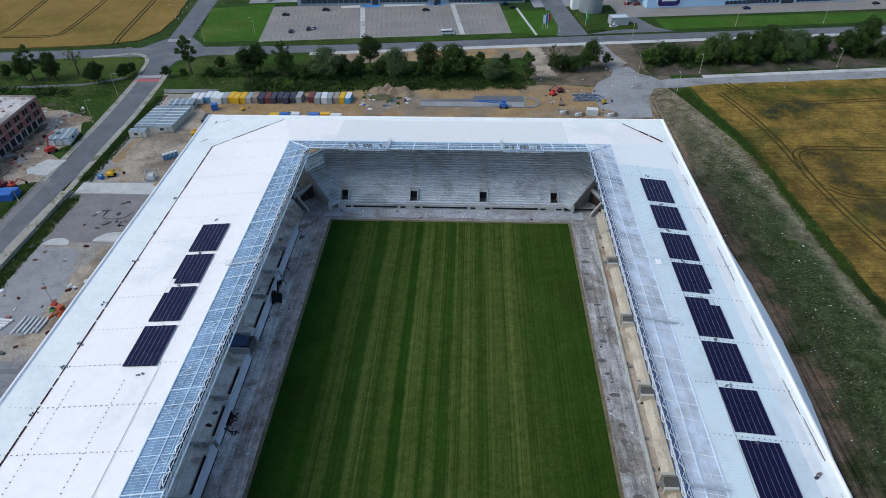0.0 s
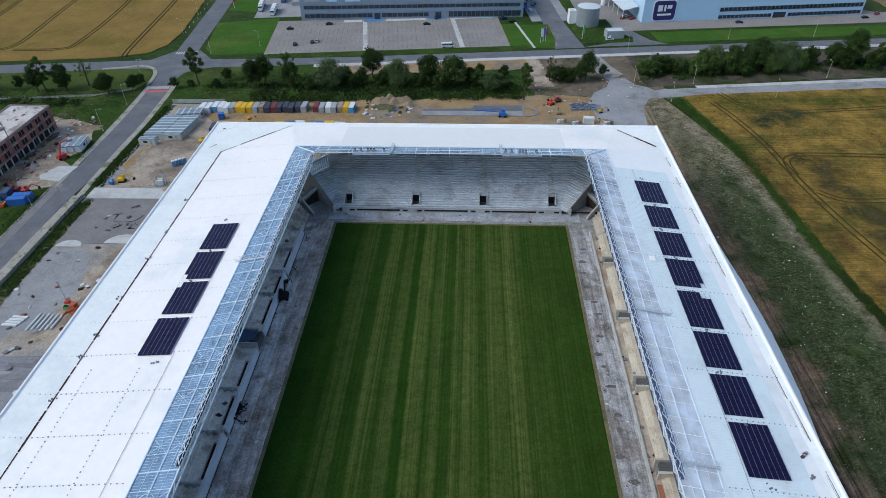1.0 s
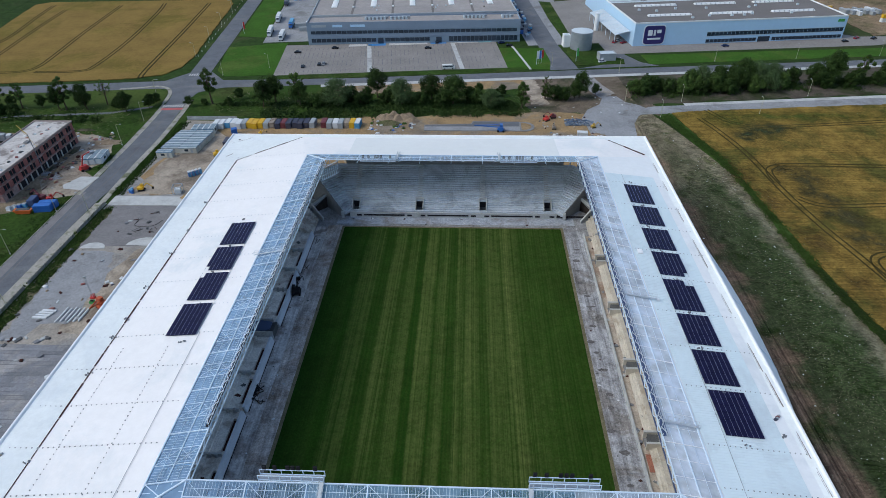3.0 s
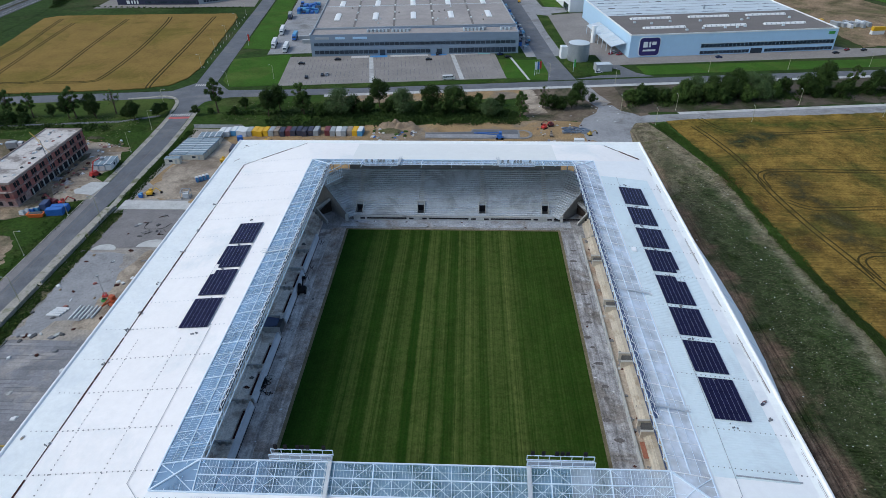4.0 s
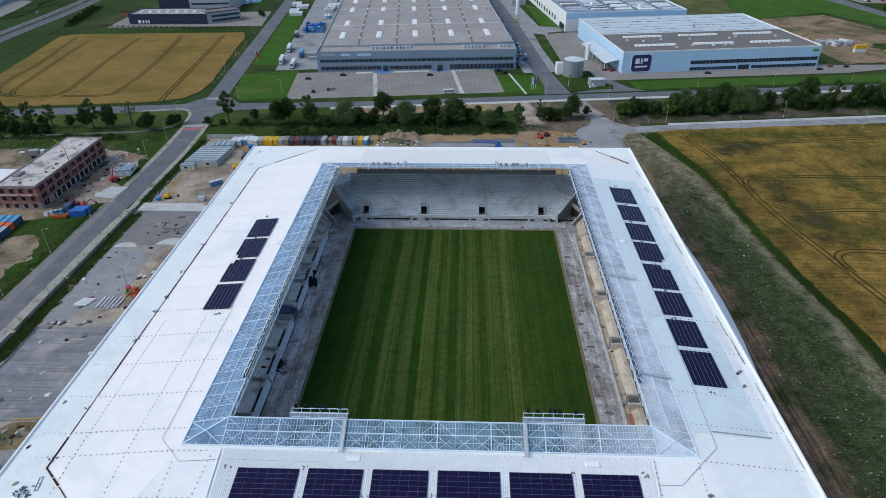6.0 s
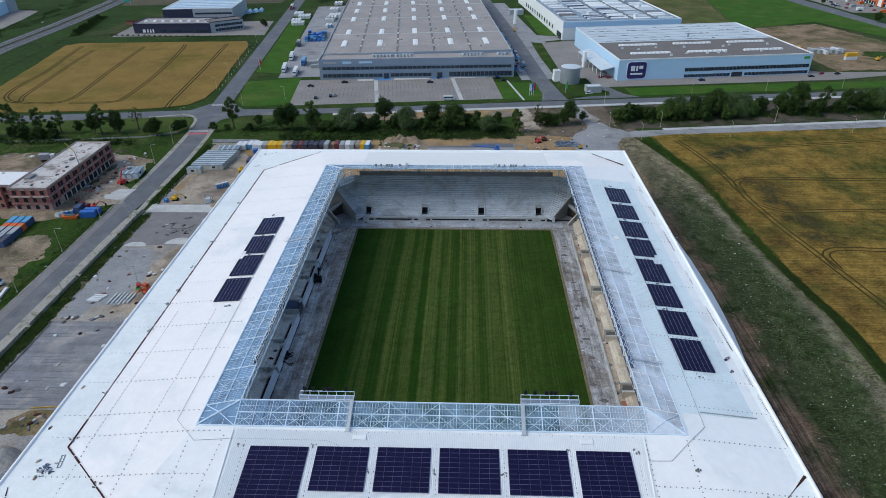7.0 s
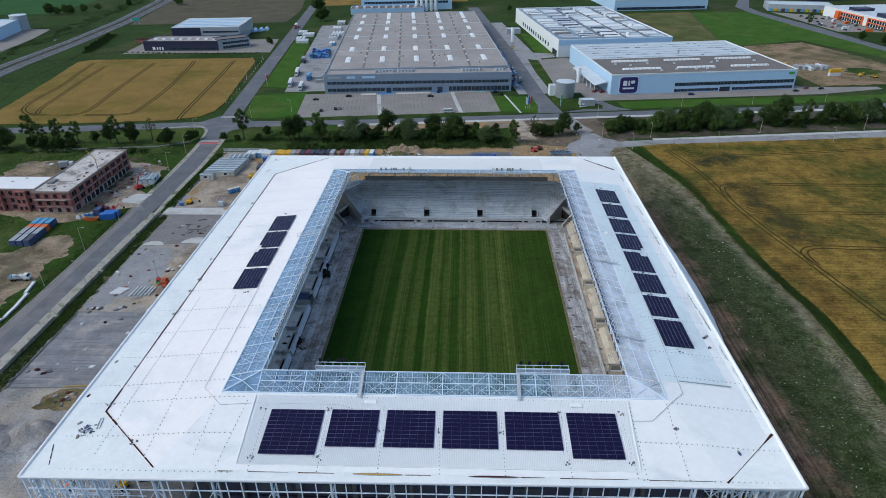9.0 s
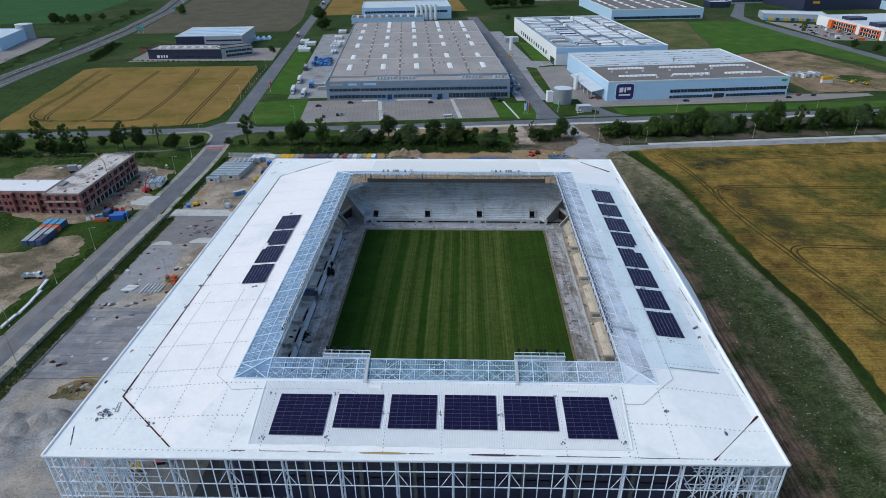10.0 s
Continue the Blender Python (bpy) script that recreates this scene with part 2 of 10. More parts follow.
def sheet_glass(name, tint, haze, gloss, dusty=(0.5, 0.64, 0.8)):
    """Clear roofing or window sheet that lets light through, with a dusty film and a sky reflection."""
    m = bpy.data.materials.new(name)
    m.use_nodes = True
    n, l = m.node_tree.nodes, m.node_tree.links
    n.remove(n["Principled BSDF"])
    clear, film, shine = n.new("ShaderNodeBsdfTransparent"), n.new("ShaderNodeBsdfDiffuse"), n.new("ShaderNodeBsdfGlossy")
    clear.inputs["Color"].default_value = (*tint, 1)
    film.inputs["Color"].default_value = (*dusty, 1)
    shine.inputs["Roughness"].default_value = 0.12
    dust = n.new("ShaderNodeTexNoise")
    dust.inputs["Scale"].default_value, dust.inputs["Detail"].default_value = 0.25, 5
    co = n.new("ShaderNodeNewGeometry")
    l.new(co.outputs["Position"], dust.inputs["Vector"])
    amount = n.new("ShaderNodeMapRange")
    amount.inputs["From Min"].default_value, amount.inputs["From Max"].default_value = 0.3, 0.7
    amount.inputs["To Min"].default_value, amount.inputs["To Max"].default_value = haze * 0.6, haze * 1.4
    l.new(dust.outputs["Fac"], amount.inputs["Value"])
    m1, m2 = n.new("ShaderNodeMixShader"), n.new("ShaderNodeMixShader")
    l.new(amount.outputs["Result"], m1.inputs[0])
    l.new(clear.outputs[0], m1.inputs[1])
    l.new(film.outputs[0], m1.inputs[2])
    fr = n.new("ShaderNodeFresnel")
    fr.inputs["IOR"].default_value = gloss
    l.new(fr.outputs[0], m2.inputs[0])
    l.new(m1.outputs[0], m2.inputs[1])
    l.new(shine.outputs[0], m2.inputs[2])
    l.new(m2.outputs[0], n["Material Output"].inputs["Surface"])
    return m


ASPHALT = material("asphalt", (0.122, 0.132, 0.15), 0.85, vary=0.22, scale=0.15, fine=2.0, dirt=(0.155, 0.16, 0.17), dirt_amount=0.35)
ASPHALT_PALE = material("pale_paving", (0.265, 0.275, 0.29), 0.9, vary=0.22, scale=0.1, fine=1.2, dirt=(0.185, 0.187, 0.192), dirt_amount=0.3)
ASPHALT_WORN = material("worn_asphalt", (0.19, 0.186, 0.19), 0.88, vary=0.25, scale=0.12, fine=1.8)
PAVEMENT = material("worn_pavement", (0.32, 0.312, 0.282), 0.9, vary=0.2, scale=0.2, fine=1.5, dirt=(0.15, 0.16, 0.1), dirt_amount=0.35, dirt_scale=0.25)
SOIL_BROWN = material("stripped_brown_soil", (0.225, 0.165, 0.108), 0.95, vary=0.5, scale=0.08, fine=0.9, dirt=(0.1, 0.094, 0.045), dirt_amount=0.5, dirt_scale=0.02)
ASPHALT_DARK = material("dark_asphalt", (0.09, 0.097, 0.108), 0.88, vary=0.15, scale=0.1, fine=1.0)
PAVING = material("parking_paving", (0.235, 0.224, 0.215), 0.9, vary=0.16, scale=0.05, fine=0.8)
CONCRETE = material("concrete", (0.40, 0.42, 0.43), 0.9, vary=0.18, scale=0.25, fine=2.0, dirt=(0.27, 0.265, 0.26), dirt_amount=0.3, dirt_scale=0.12, island=0.06)
CONCRETE_CREAM = material("cream_concrete", (0.48, 0.445, 0.39), 0.9, vary=0.14, scale=0.3, fine=2.0, dirt=(0.36, 0.31, 0.25), dirt_amount=0.3, dirt_scale=0.15, island=0.1)
CREAM_DIRTY = material("dusty_cream_concrete", (0.4, 0.35, 0.295), 0.9, vary=0.25, scale=0.25, fine=2.0, dirt=(0.3, 0.22, 0.17), dirt_amount=0.4, dirt_scale=0.12)
CREAM_PALE = material("pale_cream_concrete", (0.56, 0.525, 0.455), 0.9, vary=0.14, scale=0.3, fine=2.0, dirt=(0.42, 0.37, 0.3), dirt_amount=0.3, dirt_scale=0.2)
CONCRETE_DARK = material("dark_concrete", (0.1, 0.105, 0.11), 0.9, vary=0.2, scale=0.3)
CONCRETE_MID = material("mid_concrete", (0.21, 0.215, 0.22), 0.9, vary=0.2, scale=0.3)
CONCRETE_PALE = material("pale_concrete", (0.44, 0.455, 0.455), 0.85, vary=0.2, scale=0.3, dirt=(0.3, 0.3, 0.3), dirt_amount=0.2)
# near-black that puts the shade inside openings and recesses into the colour
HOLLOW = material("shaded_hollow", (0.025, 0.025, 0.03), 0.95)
STAND = material("stand_concrete", (0.475, 0.52, 0.57), 0.9, vary=0.16, scale=0.3, fine=2.0, dirt=(0.35, 0.375, 0.41), dirt_amount=0.35, dirt_scale=0.12, island=0.14)
# dark brown that holds the shade of the corner passages
TUNNEL = material("dark_brown_passage", (0.042, 0.034, 0.03), 0.95, vary=0.4, scale=0.6)
RUST = material("rust_brown_steel", (0.06, 0.027, 0.023), 0.9, vary=0.45, scale=0.6)
BRACKEN = material("stained_gutter", (0.13, 0.09, 0.083), 0.9, vary=0.4, scale=0.8)
MEMBRANE = material("white_membrane", (0.835, 0.827, 0.82), 0.45, vary=0.035, scale=0.06, fine=0.6, dirt=(0.72, 0.75, 0.76), dirt_amount=0.3, dirt_scale=0.04)
SHEET_PALE = material("pale_blue_sheet", (0.645, 0.745, 0.785), 0.45, vary=0.03, scale=0.08, fine=0.8, dirt=(0.56, 0.64, 0.68), dirt_amount=0.3)
SHEET_COOL = material("cool_white_sheet", (0.785, 0.81, 0.82), 0.45, vary=0.04, scale=0.06, fine=0.6, dirt=(0.66, 0.70, 0.72), dirt_amount=0.3, dirt_scale=0.05)
SHEET_WHITE = material("white_sheet", (0.74, 0.77, 0.78), 0.45, vary=0.03, scale=0.1, fine=0.8)
BORDER = material("pale_border_membrane", (0.765, 0.81, 0.81), 0.45, vary=0.05, scale=0.1, fine=0.8, dirt=(0.70, 0.75, 0.765), dirt_amount=0.35, dirt_scale=0.07)
EDGE_WHITE = material("white_edge_sheet", (0.78, 0.80, 0.82), 0.4, vary=0.04)
WEST_RUBBLE = dragged(material("brown_rubble_strip", (0.40, 0.365, 0.34), 0.95, vary=0.5, scale=0.3, fine=2.5, dirt=(0.25, 0.2, 0.165), dirt_amount=0.5, dirt_scale=0.08), (0.9, 0.05, 0.3), 0.62, 1.3, (0.2, 0.14, 0.115))
WEST_WALL = material("pale_blue_grey_wall", (0.6, 0.65, 0.71), 0.85, vary=0.12, scale=0.3, dirt=(0.45, 0.47, 0.5), dirt_amount=0.25)
WEST_PATH = dragged(material("trodden_grey_path", (0.52, 0.5, 0.49), 0.9, vary=0.35, scale=0.25, fine=1.6, dirt=(0.27, 0.235, 0.22), dirt_amount=0.45, dirt_scale=0.1), (1.1, 0.04, 0.3), 0.66, 1.25, (0.2, 0.16, 0.15))
WEST_SLAB = material("pale_terrace_slab", (0.69, 0.665, 0.62), 0.9, vary=0.25, scale=0.25, fine=2.0, dirt=(0.4, 0.355, 0.31), dirt_amount=0.4, dirt_scale=0.15, island=0.16)
PATH_COOL = material("cool_concrete_path", (0.34, 0.37, 0.42), 0.9, vary=0.3, scale=0.2, fine=1.6, dirt=(0.25, 0.24, 0.24), dirt_amount=0.45, dirt_scale=0.12)
EAST_RUBBLE = dragged(material("streaked_grey_rubble", (0.31, 0.32, 0.345), 0.95, vary=0.45, scale=0.35, fine=2.4, dirt=(0.19, 0.182, 0.178), dirt_amount=0.5, dirt_scale=0.1), (1.0, 0.05, 0.3), 0.55, 1.45, (0.15, 0.143, 0.14))
OIL = material("damp_stain", (0.115, 0.112, 0.115), 0.8, vary=0.4, scale=0.8, fine=2.5)
STEEL_WHITE = material("white_painted_steel", (0.60, 0.71, 0.82), 0.4, vary=0.05)
FACADE_WHITE = material("white_facade_steel", (0.66, 0.76, 0.88), 0.4, vary=0.05)
STEEL_BLUE = material("dark_blue_steel", (0.05, 0.08, 0.17), 0.5, vary=0.1)
STEEL_GREY = material("galvanised_steel", (0.33, 0.37, 0.41), 0.45, metal=0.6, vary=0.12)
STEEL_PALE = material("pale_galvanised_grating", (0.5, 0.54, 0.58), 0.5, metal=0.2, vary=0.1)
FIXING = material("grey_fixing", (0.16, 0.17, 0.19), 0.6)
FIXING_FAINT = material("faint_fixing", (0.56, 0.59, 0.62), 0.6)
FIXING_PALE = material("pale_fixing", (0.3, 0.33, 0.36), 0.6)
SOLAR = material("solar_cell", (0.0085, 0.0075, 0.036), 0.25, vary=0.12, island=0.2)
SOLAR.node_tree.nodes["Principled BSDF"].inputs["Specular IOR Level"].default_value = 0.16
SOLAR_RIM = material("solar_rim", (0.27, 0.28, 0.35), 0.4, metal=0.6)
SOLAR_SEAM = material("solar_seam", (0.07, 0.065, 0.13), 0.4, metal=0.4)
SOLAR_ROW = material("solar_row_rail", (0.13, 0.13, 0.21), 0.4, metal=0.4)
CANOPY = sheet_glass("canopy_sheet", (0.5, 0.76, 1.0), 0.34, 1.4, (0.37, 0.6, 0.9))
CANOPY_CLEAR = sheet_glass("clear_canopy_sheet", (0.49, 0.75, 0.97), 0.32, 1.35, (0.36, 0.57, 0.82))
CANOPY_MIX = sheet_glass("half_dusty_canopy_sheet", (0.66, 0.81, 0.97), 0.42, 1.35, (0.52, 0.63, 0.78))
CANOPY_DUSTY = sheet_glass("dusty_canopy_sheet", (0.76, 0.86, 0.98), 0.62, 1.4, (0.68, 0.765, 0.885))
GLASS_DARK = material("dark_window", (0.03, 0.045, 0.065), 0.08, vary=0.3, scale=0.15, island=0.4)
# mowing lanes; the western values also paint in the stand roof's shade
LANES_SHADE = ((-43.0, 0.03), (-36.0, 0.1), (-34.6, 0.02), (-33.0, 0.3), (-29.0, 0.36), (-28.0, 0.1), (-25.4, 0.08), (-24.4, 0.46), (-21.8, 0.46), (-20.8, 0.14), (-19.2, 0.32), (-17.0, 0.38), (-16.0, 0.06), (-14.4, 0.08), (-13.6, 0.66), (-11.0, 0.6), (-9.8, 0.12), (-8.4, 0.4), (-6.9, 0.5), (-6.0, 0.16), (-4.2, 0.16), (-3.2, 0.66), (-1.9, 0.3), (0.0, 0.62), (2.0, 0.5), (3.2, 0.18), (6.0, 0.54), (9.4, 0.42), (11.4, 0.78), (14.0, 0.37), (18.0, 0.25), (31.0, 0.14))
PITCH = mown(material("pitch_grass", (0.012, 0.041, 0.004), 0.95, vary=0.25, scale=0.12, fine=1.8, dirt=(0.0095, 0.034, 0.003), dirt_amount=0.5, dirt_scale=0.07), LANES_SHADE, (0.115, 0.142, 0.04))
GRASS = material("meadow_grass", (0.029, 0.058, 0.011), 0.95, vary=0.5, scale=0.06, fine=0.8, dirt=(0.056, 0.076, 0.022), dirt_amount=0.42, dirt_scale=0.045)
OLIVE = material("olive_meadow", (0.06, 0.088, 0.021), 0.95, vary=0.35, scale=0.06, fine=0.9, dirt=(0.04, 0.07, 0.015), dirt_amount=0.5, dirt_scale=0.03)
LAWN = material("mown_lawn", (0.041, 0.1, 0.014), 0.95, vary=0.28, scale=0.07, fine=1.0, dirt=(0.064, 0.105, 0.021), dirt_amount=0.4, dirt_scale=0.04)
MEADOW_TAN = material("dry_meadow", (0.085, 0.1, 0.034), 0.95, vary=0.4, scale=0.05, fine=0.8, dirt=(0.12, 0.105, 0.05), dirt_amount=0.5, dirt_scale=0.02)
LAND = material("far_land", (0.027, 0.052, 0.013), 0.95, vary=0.4, scale=0.02, fine=0.3, dirt=(0.07, 0.068, 0.035), dirt_amount=0.3, dirt_scale=0.006)
WEEDS = material("rank_weeds", (0.043, 0.082, 0.018), 0.95, vary=0.4, scale=0.3, fine=2.0, island=0.3)
WHEAT = material("ripe_wheat", (0.2, 0.135, 0.041), 0.95, vary=0.22, scale=0.05, fine=1.0, dirt=(0.145, 0.112, 0.027), dirt_amount=0.4, dirt_scale=0.02)
BARLEY = banded(material("patchy_cereal", (0.225, 0.149, 0.036), 0.95, vary=0.55, scale=0.16, fine=1.4, dirt=(0.095, 0.086, 0.021), dirt_amount=0.5, dirt_scale=0.035), "Y", 0.75, 0.3, 0.16, 1.6)
TRACK_GREEN = material("crop_tramline", (0.045, 0.037, 0.012), 0.95, vary=0.3)
SOIL = material("bare_soil", (0.086, 0.074, 0.061), 0.95, vary=0.45, scale=0.15, fine=1.5, dirt=(0.035, 0.045, 0.02), dirt_amount=0.6, dirt_scale=0.05)
SOIL_MID = material("trodden_brown_soil", (0.14, 0.114, 0.088), 0.95, vary=0.45, scale=0.15, fine=1.5, dirt=(0.06, 0.062, 0.035), dirt_amount=0.5, dirt_scale=0.05)
WEEDY = material("weedy_soil", (0.15, 0.135, 0.085), 0.95, vary=0.5, scale=0.3, fine=1.6, dirt=(0.045, 0.062, 0.018), dirt_amount=0.75, dirt_scale=0.035)
DRY_EDGE = material("dry_turf_edge", (0.15, 0.135, 0.085), 0.95, vary=0.4)
SAND = material("building_sand", (0.285, 0.2, 0.108), 0.95, vary=0.35, scale=0.12, fine=1.4, dirt=(0.2, 0.17, 0.135), dirt_amount=0.5, dirt_scale=0.04)
SAND_GREY = material("worn_brown_sand", (0.265, 0.212, 0.152), 0.95, vary=0.45, scale=0.12, fine=1.4, dirt=(0.12, 0.105, 0.07), dirt_amount=0.5, dirt_scale=0.05)
SITE_TAN = material("trodden_site_soil", (0.335, 0.29, 0.235), 0.95, vary=0.35, scale=0.15, fine=1.3, dirt=(0.19, 0.16, 0.13), dirt_amount=0.5, dirt_scale=0.06)
GRAVEL = material("gravel_yard", (0.24, 0.24, 0.242), 0.95, vary=0.35, scale=0.15, fine=1.6, dirt=(0.3, 0.275, 0.24), dirt_amount=0.55, dirt_scale=0.035)
ROUGHCAST = material("pitchside_rubble", (0.255, 0.262, 0.275), 0.95, vary=0.5, scale=0.3, fine=2.5, dirt=(0.21, 0.2, 0.19), dirt_amount=0.4, dirt_scale=0.06)
SPOIL = material("spoil_heap_soil", (0.25, 0.195, 0.14), 0.95, vary=0.3, scale=0.6, fine=3.0, bump=0.2)
PAINT_WHITE = material("white_road_paint", (0.5, 0.5, 0.5), 0.8, vary=0.2, fine=3)
ORANGE_RED = material("orange_red_paint", (0.42, 0.085, 0.03), 0.45, vary=0.15)
PAINT_RED = material("red_road_paint", (0.5, 0.12, 0.12), 0.8, vary=0.2)
PAINT_BLUE = material("blue_ground_paint", (0.06, 0.22, 0.5), 0.8, vary=0.15)
BARK = material("bark", (0.09, 0.07, 0.05), 0.95, vary=0.3, scale=2)
LEAF = material("leaf", (0.056, 0.098, 0.023), 0.75, vary=0.3, scale=0.3, fine=2.0, island=0.45)
LEAF_PALE = material("willow_leaf", (0.07, 0.115, 0.044), 0.75, vary=0.3, scale=0.3, fine=2.0, island=0.4)
LEAF_DARK = material("dark_leaf", (0.03, 0.056, 0.013), 0.75, vary=0.3, scale=0.3, fine=2.0, island=0.45)
BRICK = material("hollow_brick", (0.29, 0.118, 0.108), 0.95, vary=0.35, scale=0.5, fine=3, dirt=(0.26, 0.15, 0.13), dirt_amount=0.4, dirt_scale=0.3)
WALL_GREY = material("grey_cladding", (0.20, 0.27, 0.34), 0.5, vary=0.05)
WALL_STEEL = material("steel_blue_cladding", (0.2, 0.262, 0.345), 0.5, vary=0.08, scale=0.12)
WALL_MID = material("mid_grey_cladding", (0.32, 0.36, 0.40), 0.5, vary=0.05)
WALL_PALE = material("pale_blue_cladding", (0.40, 0.59, 0.78), 0.45, vary=0.04)
WALL_WHITE = material("white_cladding", (0.7, 0.74, 0.76), 0.5, vary=0.04)
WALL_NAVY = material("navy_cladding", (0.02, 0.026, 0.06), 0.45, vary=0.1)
ROOF_FELT = material("warm_grey_roof_felt", (0.29, 0.275, 0.268), 0.85, vary=0.12, scale=0.05, fine=0.5, dirt=(0.33, 0.31, 0.3), dirt_amount=0.45, dirt_scale=0.03)
ROOF_PALE = material("pale_roof_sheet", (0.48, 0.55, 0.60), 0.6, vary=0.08, scale=0.08)
for leaf in (LEAF, LEAF_PALE, LEAF_DARK):
    leaf.node_tree.nodes["Principled BSDF"].inputs["Specular IOR Level"].default_value = 0.12
CABIN_WALL = material("cream_cabin_wall", (0.5, 0.5, 0.45), 0.6, vary=0.1, dirt=(0.36, 0.34, 0.29), dirt_amount=0.3)
CABIN_ROOF = material("blue_grey_cabin_roof", (0.175, 0.24, 0.285), 0.6, vary=0.2, scale=0.5, island=0.2)
ROOF_DARK = material("dark_roof_felt", (0.16, 0.15, 0.145), 0.85, vary=0.12, scale=0.06)
SKYLIGHT = material("white_skylight", (0.7, 0.72, 0.73), 0.35, vary=0.05, island=0.08)
ORANGE = material("orange_paint", (0.62, 0.13, 0.03), 0.45, vary=0.1)
RED = material("red_paint", (0.42, 0.035, 0.03), 0.45, vary=0.1)
BLUE = material("blue_paint", (0.03, 0.13, 0.42), 0.45, vary=0.1)
SKYBLUE = material("sky_blue_paint", (0.09, 0.29, 0.5), 0.45, vary=0.1)
YELLOW = material("yellow_paint", (0.6, 0.36, 0.02), 0.45, vary=0.1)
YELLOW_DULL = material("dull_yellow_paint", (0.4, 0.27, 0.05), 0.6, vary=0.1)
TEAL = material("teal_sign", (0.03, 0.33, 0.3), 0.5)
GREEN = material("green_paint", (0.06, 0.3, 0.07), 0.5)
BLACK = material("black_rubber", (0.015, 0.015, 0.017), 0.8)
GREY_BOX = material("grey_container_paint", (0.3, 0.33, 0.35), 0.5, vary=0.1)
WHITE_BOX = material("white_container_paint", (0.6, 0.63, 0.65), 0.5, vary=0.06)
DARK_BOX = material("dark_container_paint", (0.04, 0.045, 0.075), 0.5, vary=0.2, scale=0.8, dirt=(0.09, 0.08, 0.075), dirt_amount=0.25, dirt_scale=0.5)
TAN_BOX = material("tan_container_paint", (0.27, 0.235, 0.195), 0.6, vary=0.25, dirt=(0.14, 0.08, 0.055), dirt_amount=0.4, dirt_scale=0.5)
MAROON = material("maroon_container_paint", (0.14, 0.035, 0.042), 0.5, vary=0.25, scale=0.8)
BLUE_STEEL = material("blue_grey_steel", (0.12, 0.18, 0.27), 0.5, vary=0.2)
CAR_PAINTS = [material("car_paint_" + k, c, 0.25) for k, c in (("white", (0.65, 0.67, 0.68)), ("black", (0.015, 0.016, 0.02)), ("silver", (0.35, 0.37, 0.4)), ("red", (0.3, 0.02, 0.03)), ("navy", (0.02, 0.035, 0.11)))]


# ---- mesh helpers ----
class Geo:
    """Gathers corners and faces of one mesh."""

    def __init__(self):
        self.v, self.f = [], []

    def face(self, *pts):
        k = len(self.v)
        self.v.extend(tuple(p) for p in pts)
        self.f.append(tuple(range(k, k + len(pts))))
        return self

    def solid(self, low, top):
        k, n = len(self.v), len(low)
        self.v.extend(tuple(p) for p in low)
        self.v.extend(tuple(p) for p in top)
        self.f.append(tuple(reversed(range(k, k + n))))
        self.f.append(tuple(range(k + n, k + 2 * n)))
        for i in range(n):
            j = (i + 1) % n
            self.f.append((k + i, k + j, k + n + j, k + n + i))
        return self

    def prism(self, poly, z0, z1):
        return self.solid([(x, y, z0) for x, y in poly], [(x, y, z1) for x, y in poly])

    def box(self, x0, x1, y0, y1, z0, z1):
        return self.prism([(x0, y0), (x1, y0), (x1, y1), (x0, y1)], z0, z1)

    def taper(self, x0, x1, y0, y1, z0, z1, dx, dy):
        return self.solid([(x0, y0, z0), (x1, y0, z0), (x1, y1, z0), (x0, y1, z0)], [(x0 + dx, y0 + dy, z1), (x1 - dx, y0 + dy, z1), (x1 - dx, y1 - dy, z1), (x0 + dx, y1 - dy, z1)])

    def bar(self, a, b, r, sides=4, r2=None):
        a, b = Vector(a), Vector(b)
        d = (b - a).normalized()
        s = d.cross(Vector((0, 0, 1)))
        s = s.normalized() if s.length > 1e-4 else Vector((1, 0, 0))
        u = s.cross(d)
        ring = [(math.cos((i + 0.5) * 2 * math.pi / sides), math.sin((i + 0.5) * 2 * math.pi / sides)) for i in range(sides)]
        q = r if r2 is None else r2
        return self.solid([a + (s * c + u * w) * r for c, w in ring], [b + (s * c + u * w) * q for c, w in ring])

    def tube(self, x, y, z0, z1, r, sides=12, r2=None):
        return self.bar((x, y, z0), (x, y, z1), r, sides, r2)

    def mesh(self, name):
        me = bpy.data.meshes.new(name)
        me.from_pydata(self.v, [], self.f)
        me.update()
        return me


def part(name, geo, mat, parent=None, label="", at=None, smooth=False):
    me = geo if isinstance(geo, bpy.types.Mesh) else geo.mesh(name)
    if mat and not me.materials:
        me.materials.append(mat)
    if smooth:
        me.polygons.foreach_set("use_smooth", [True] * len(me.polygons))
    ob = new(name, me)
    if parent:
        ob.parent = parent
    if at is not None:
        ob.matrix_basis = at
    if label:
        ob["label"] = label
    return ob


def thing(name, label, category, m=None, group="", kind=""):
    ob = new(name)
    ob.empty_display_size = 0.5
    if m is not None:
        ob.matrix_basis = m
    return tagged(ob, label, category, group, kind)


def setting(name, geo, mat, label="", category="", kind="structure"):
    return tagged(part(name, geo, mat), label, category, "", kind)


# the streets and works north of the stadium lie turned by this angle
GRID = pose(0, 300, 0, 0, 0, 6.3)


def grid(u, v, z=0.0):
    return GRID @ Vector((u, v, z))


def grid_pose(u, v, z=0.0, turn=0.0):
    p = grid(u, v, z)
    return pose(p.x, p.y, p.z, 0, 0, 6.3 + turn)


def grid_poly(*uv):
    return [tuple(grid(u, v))[:2] for u, v in uv]


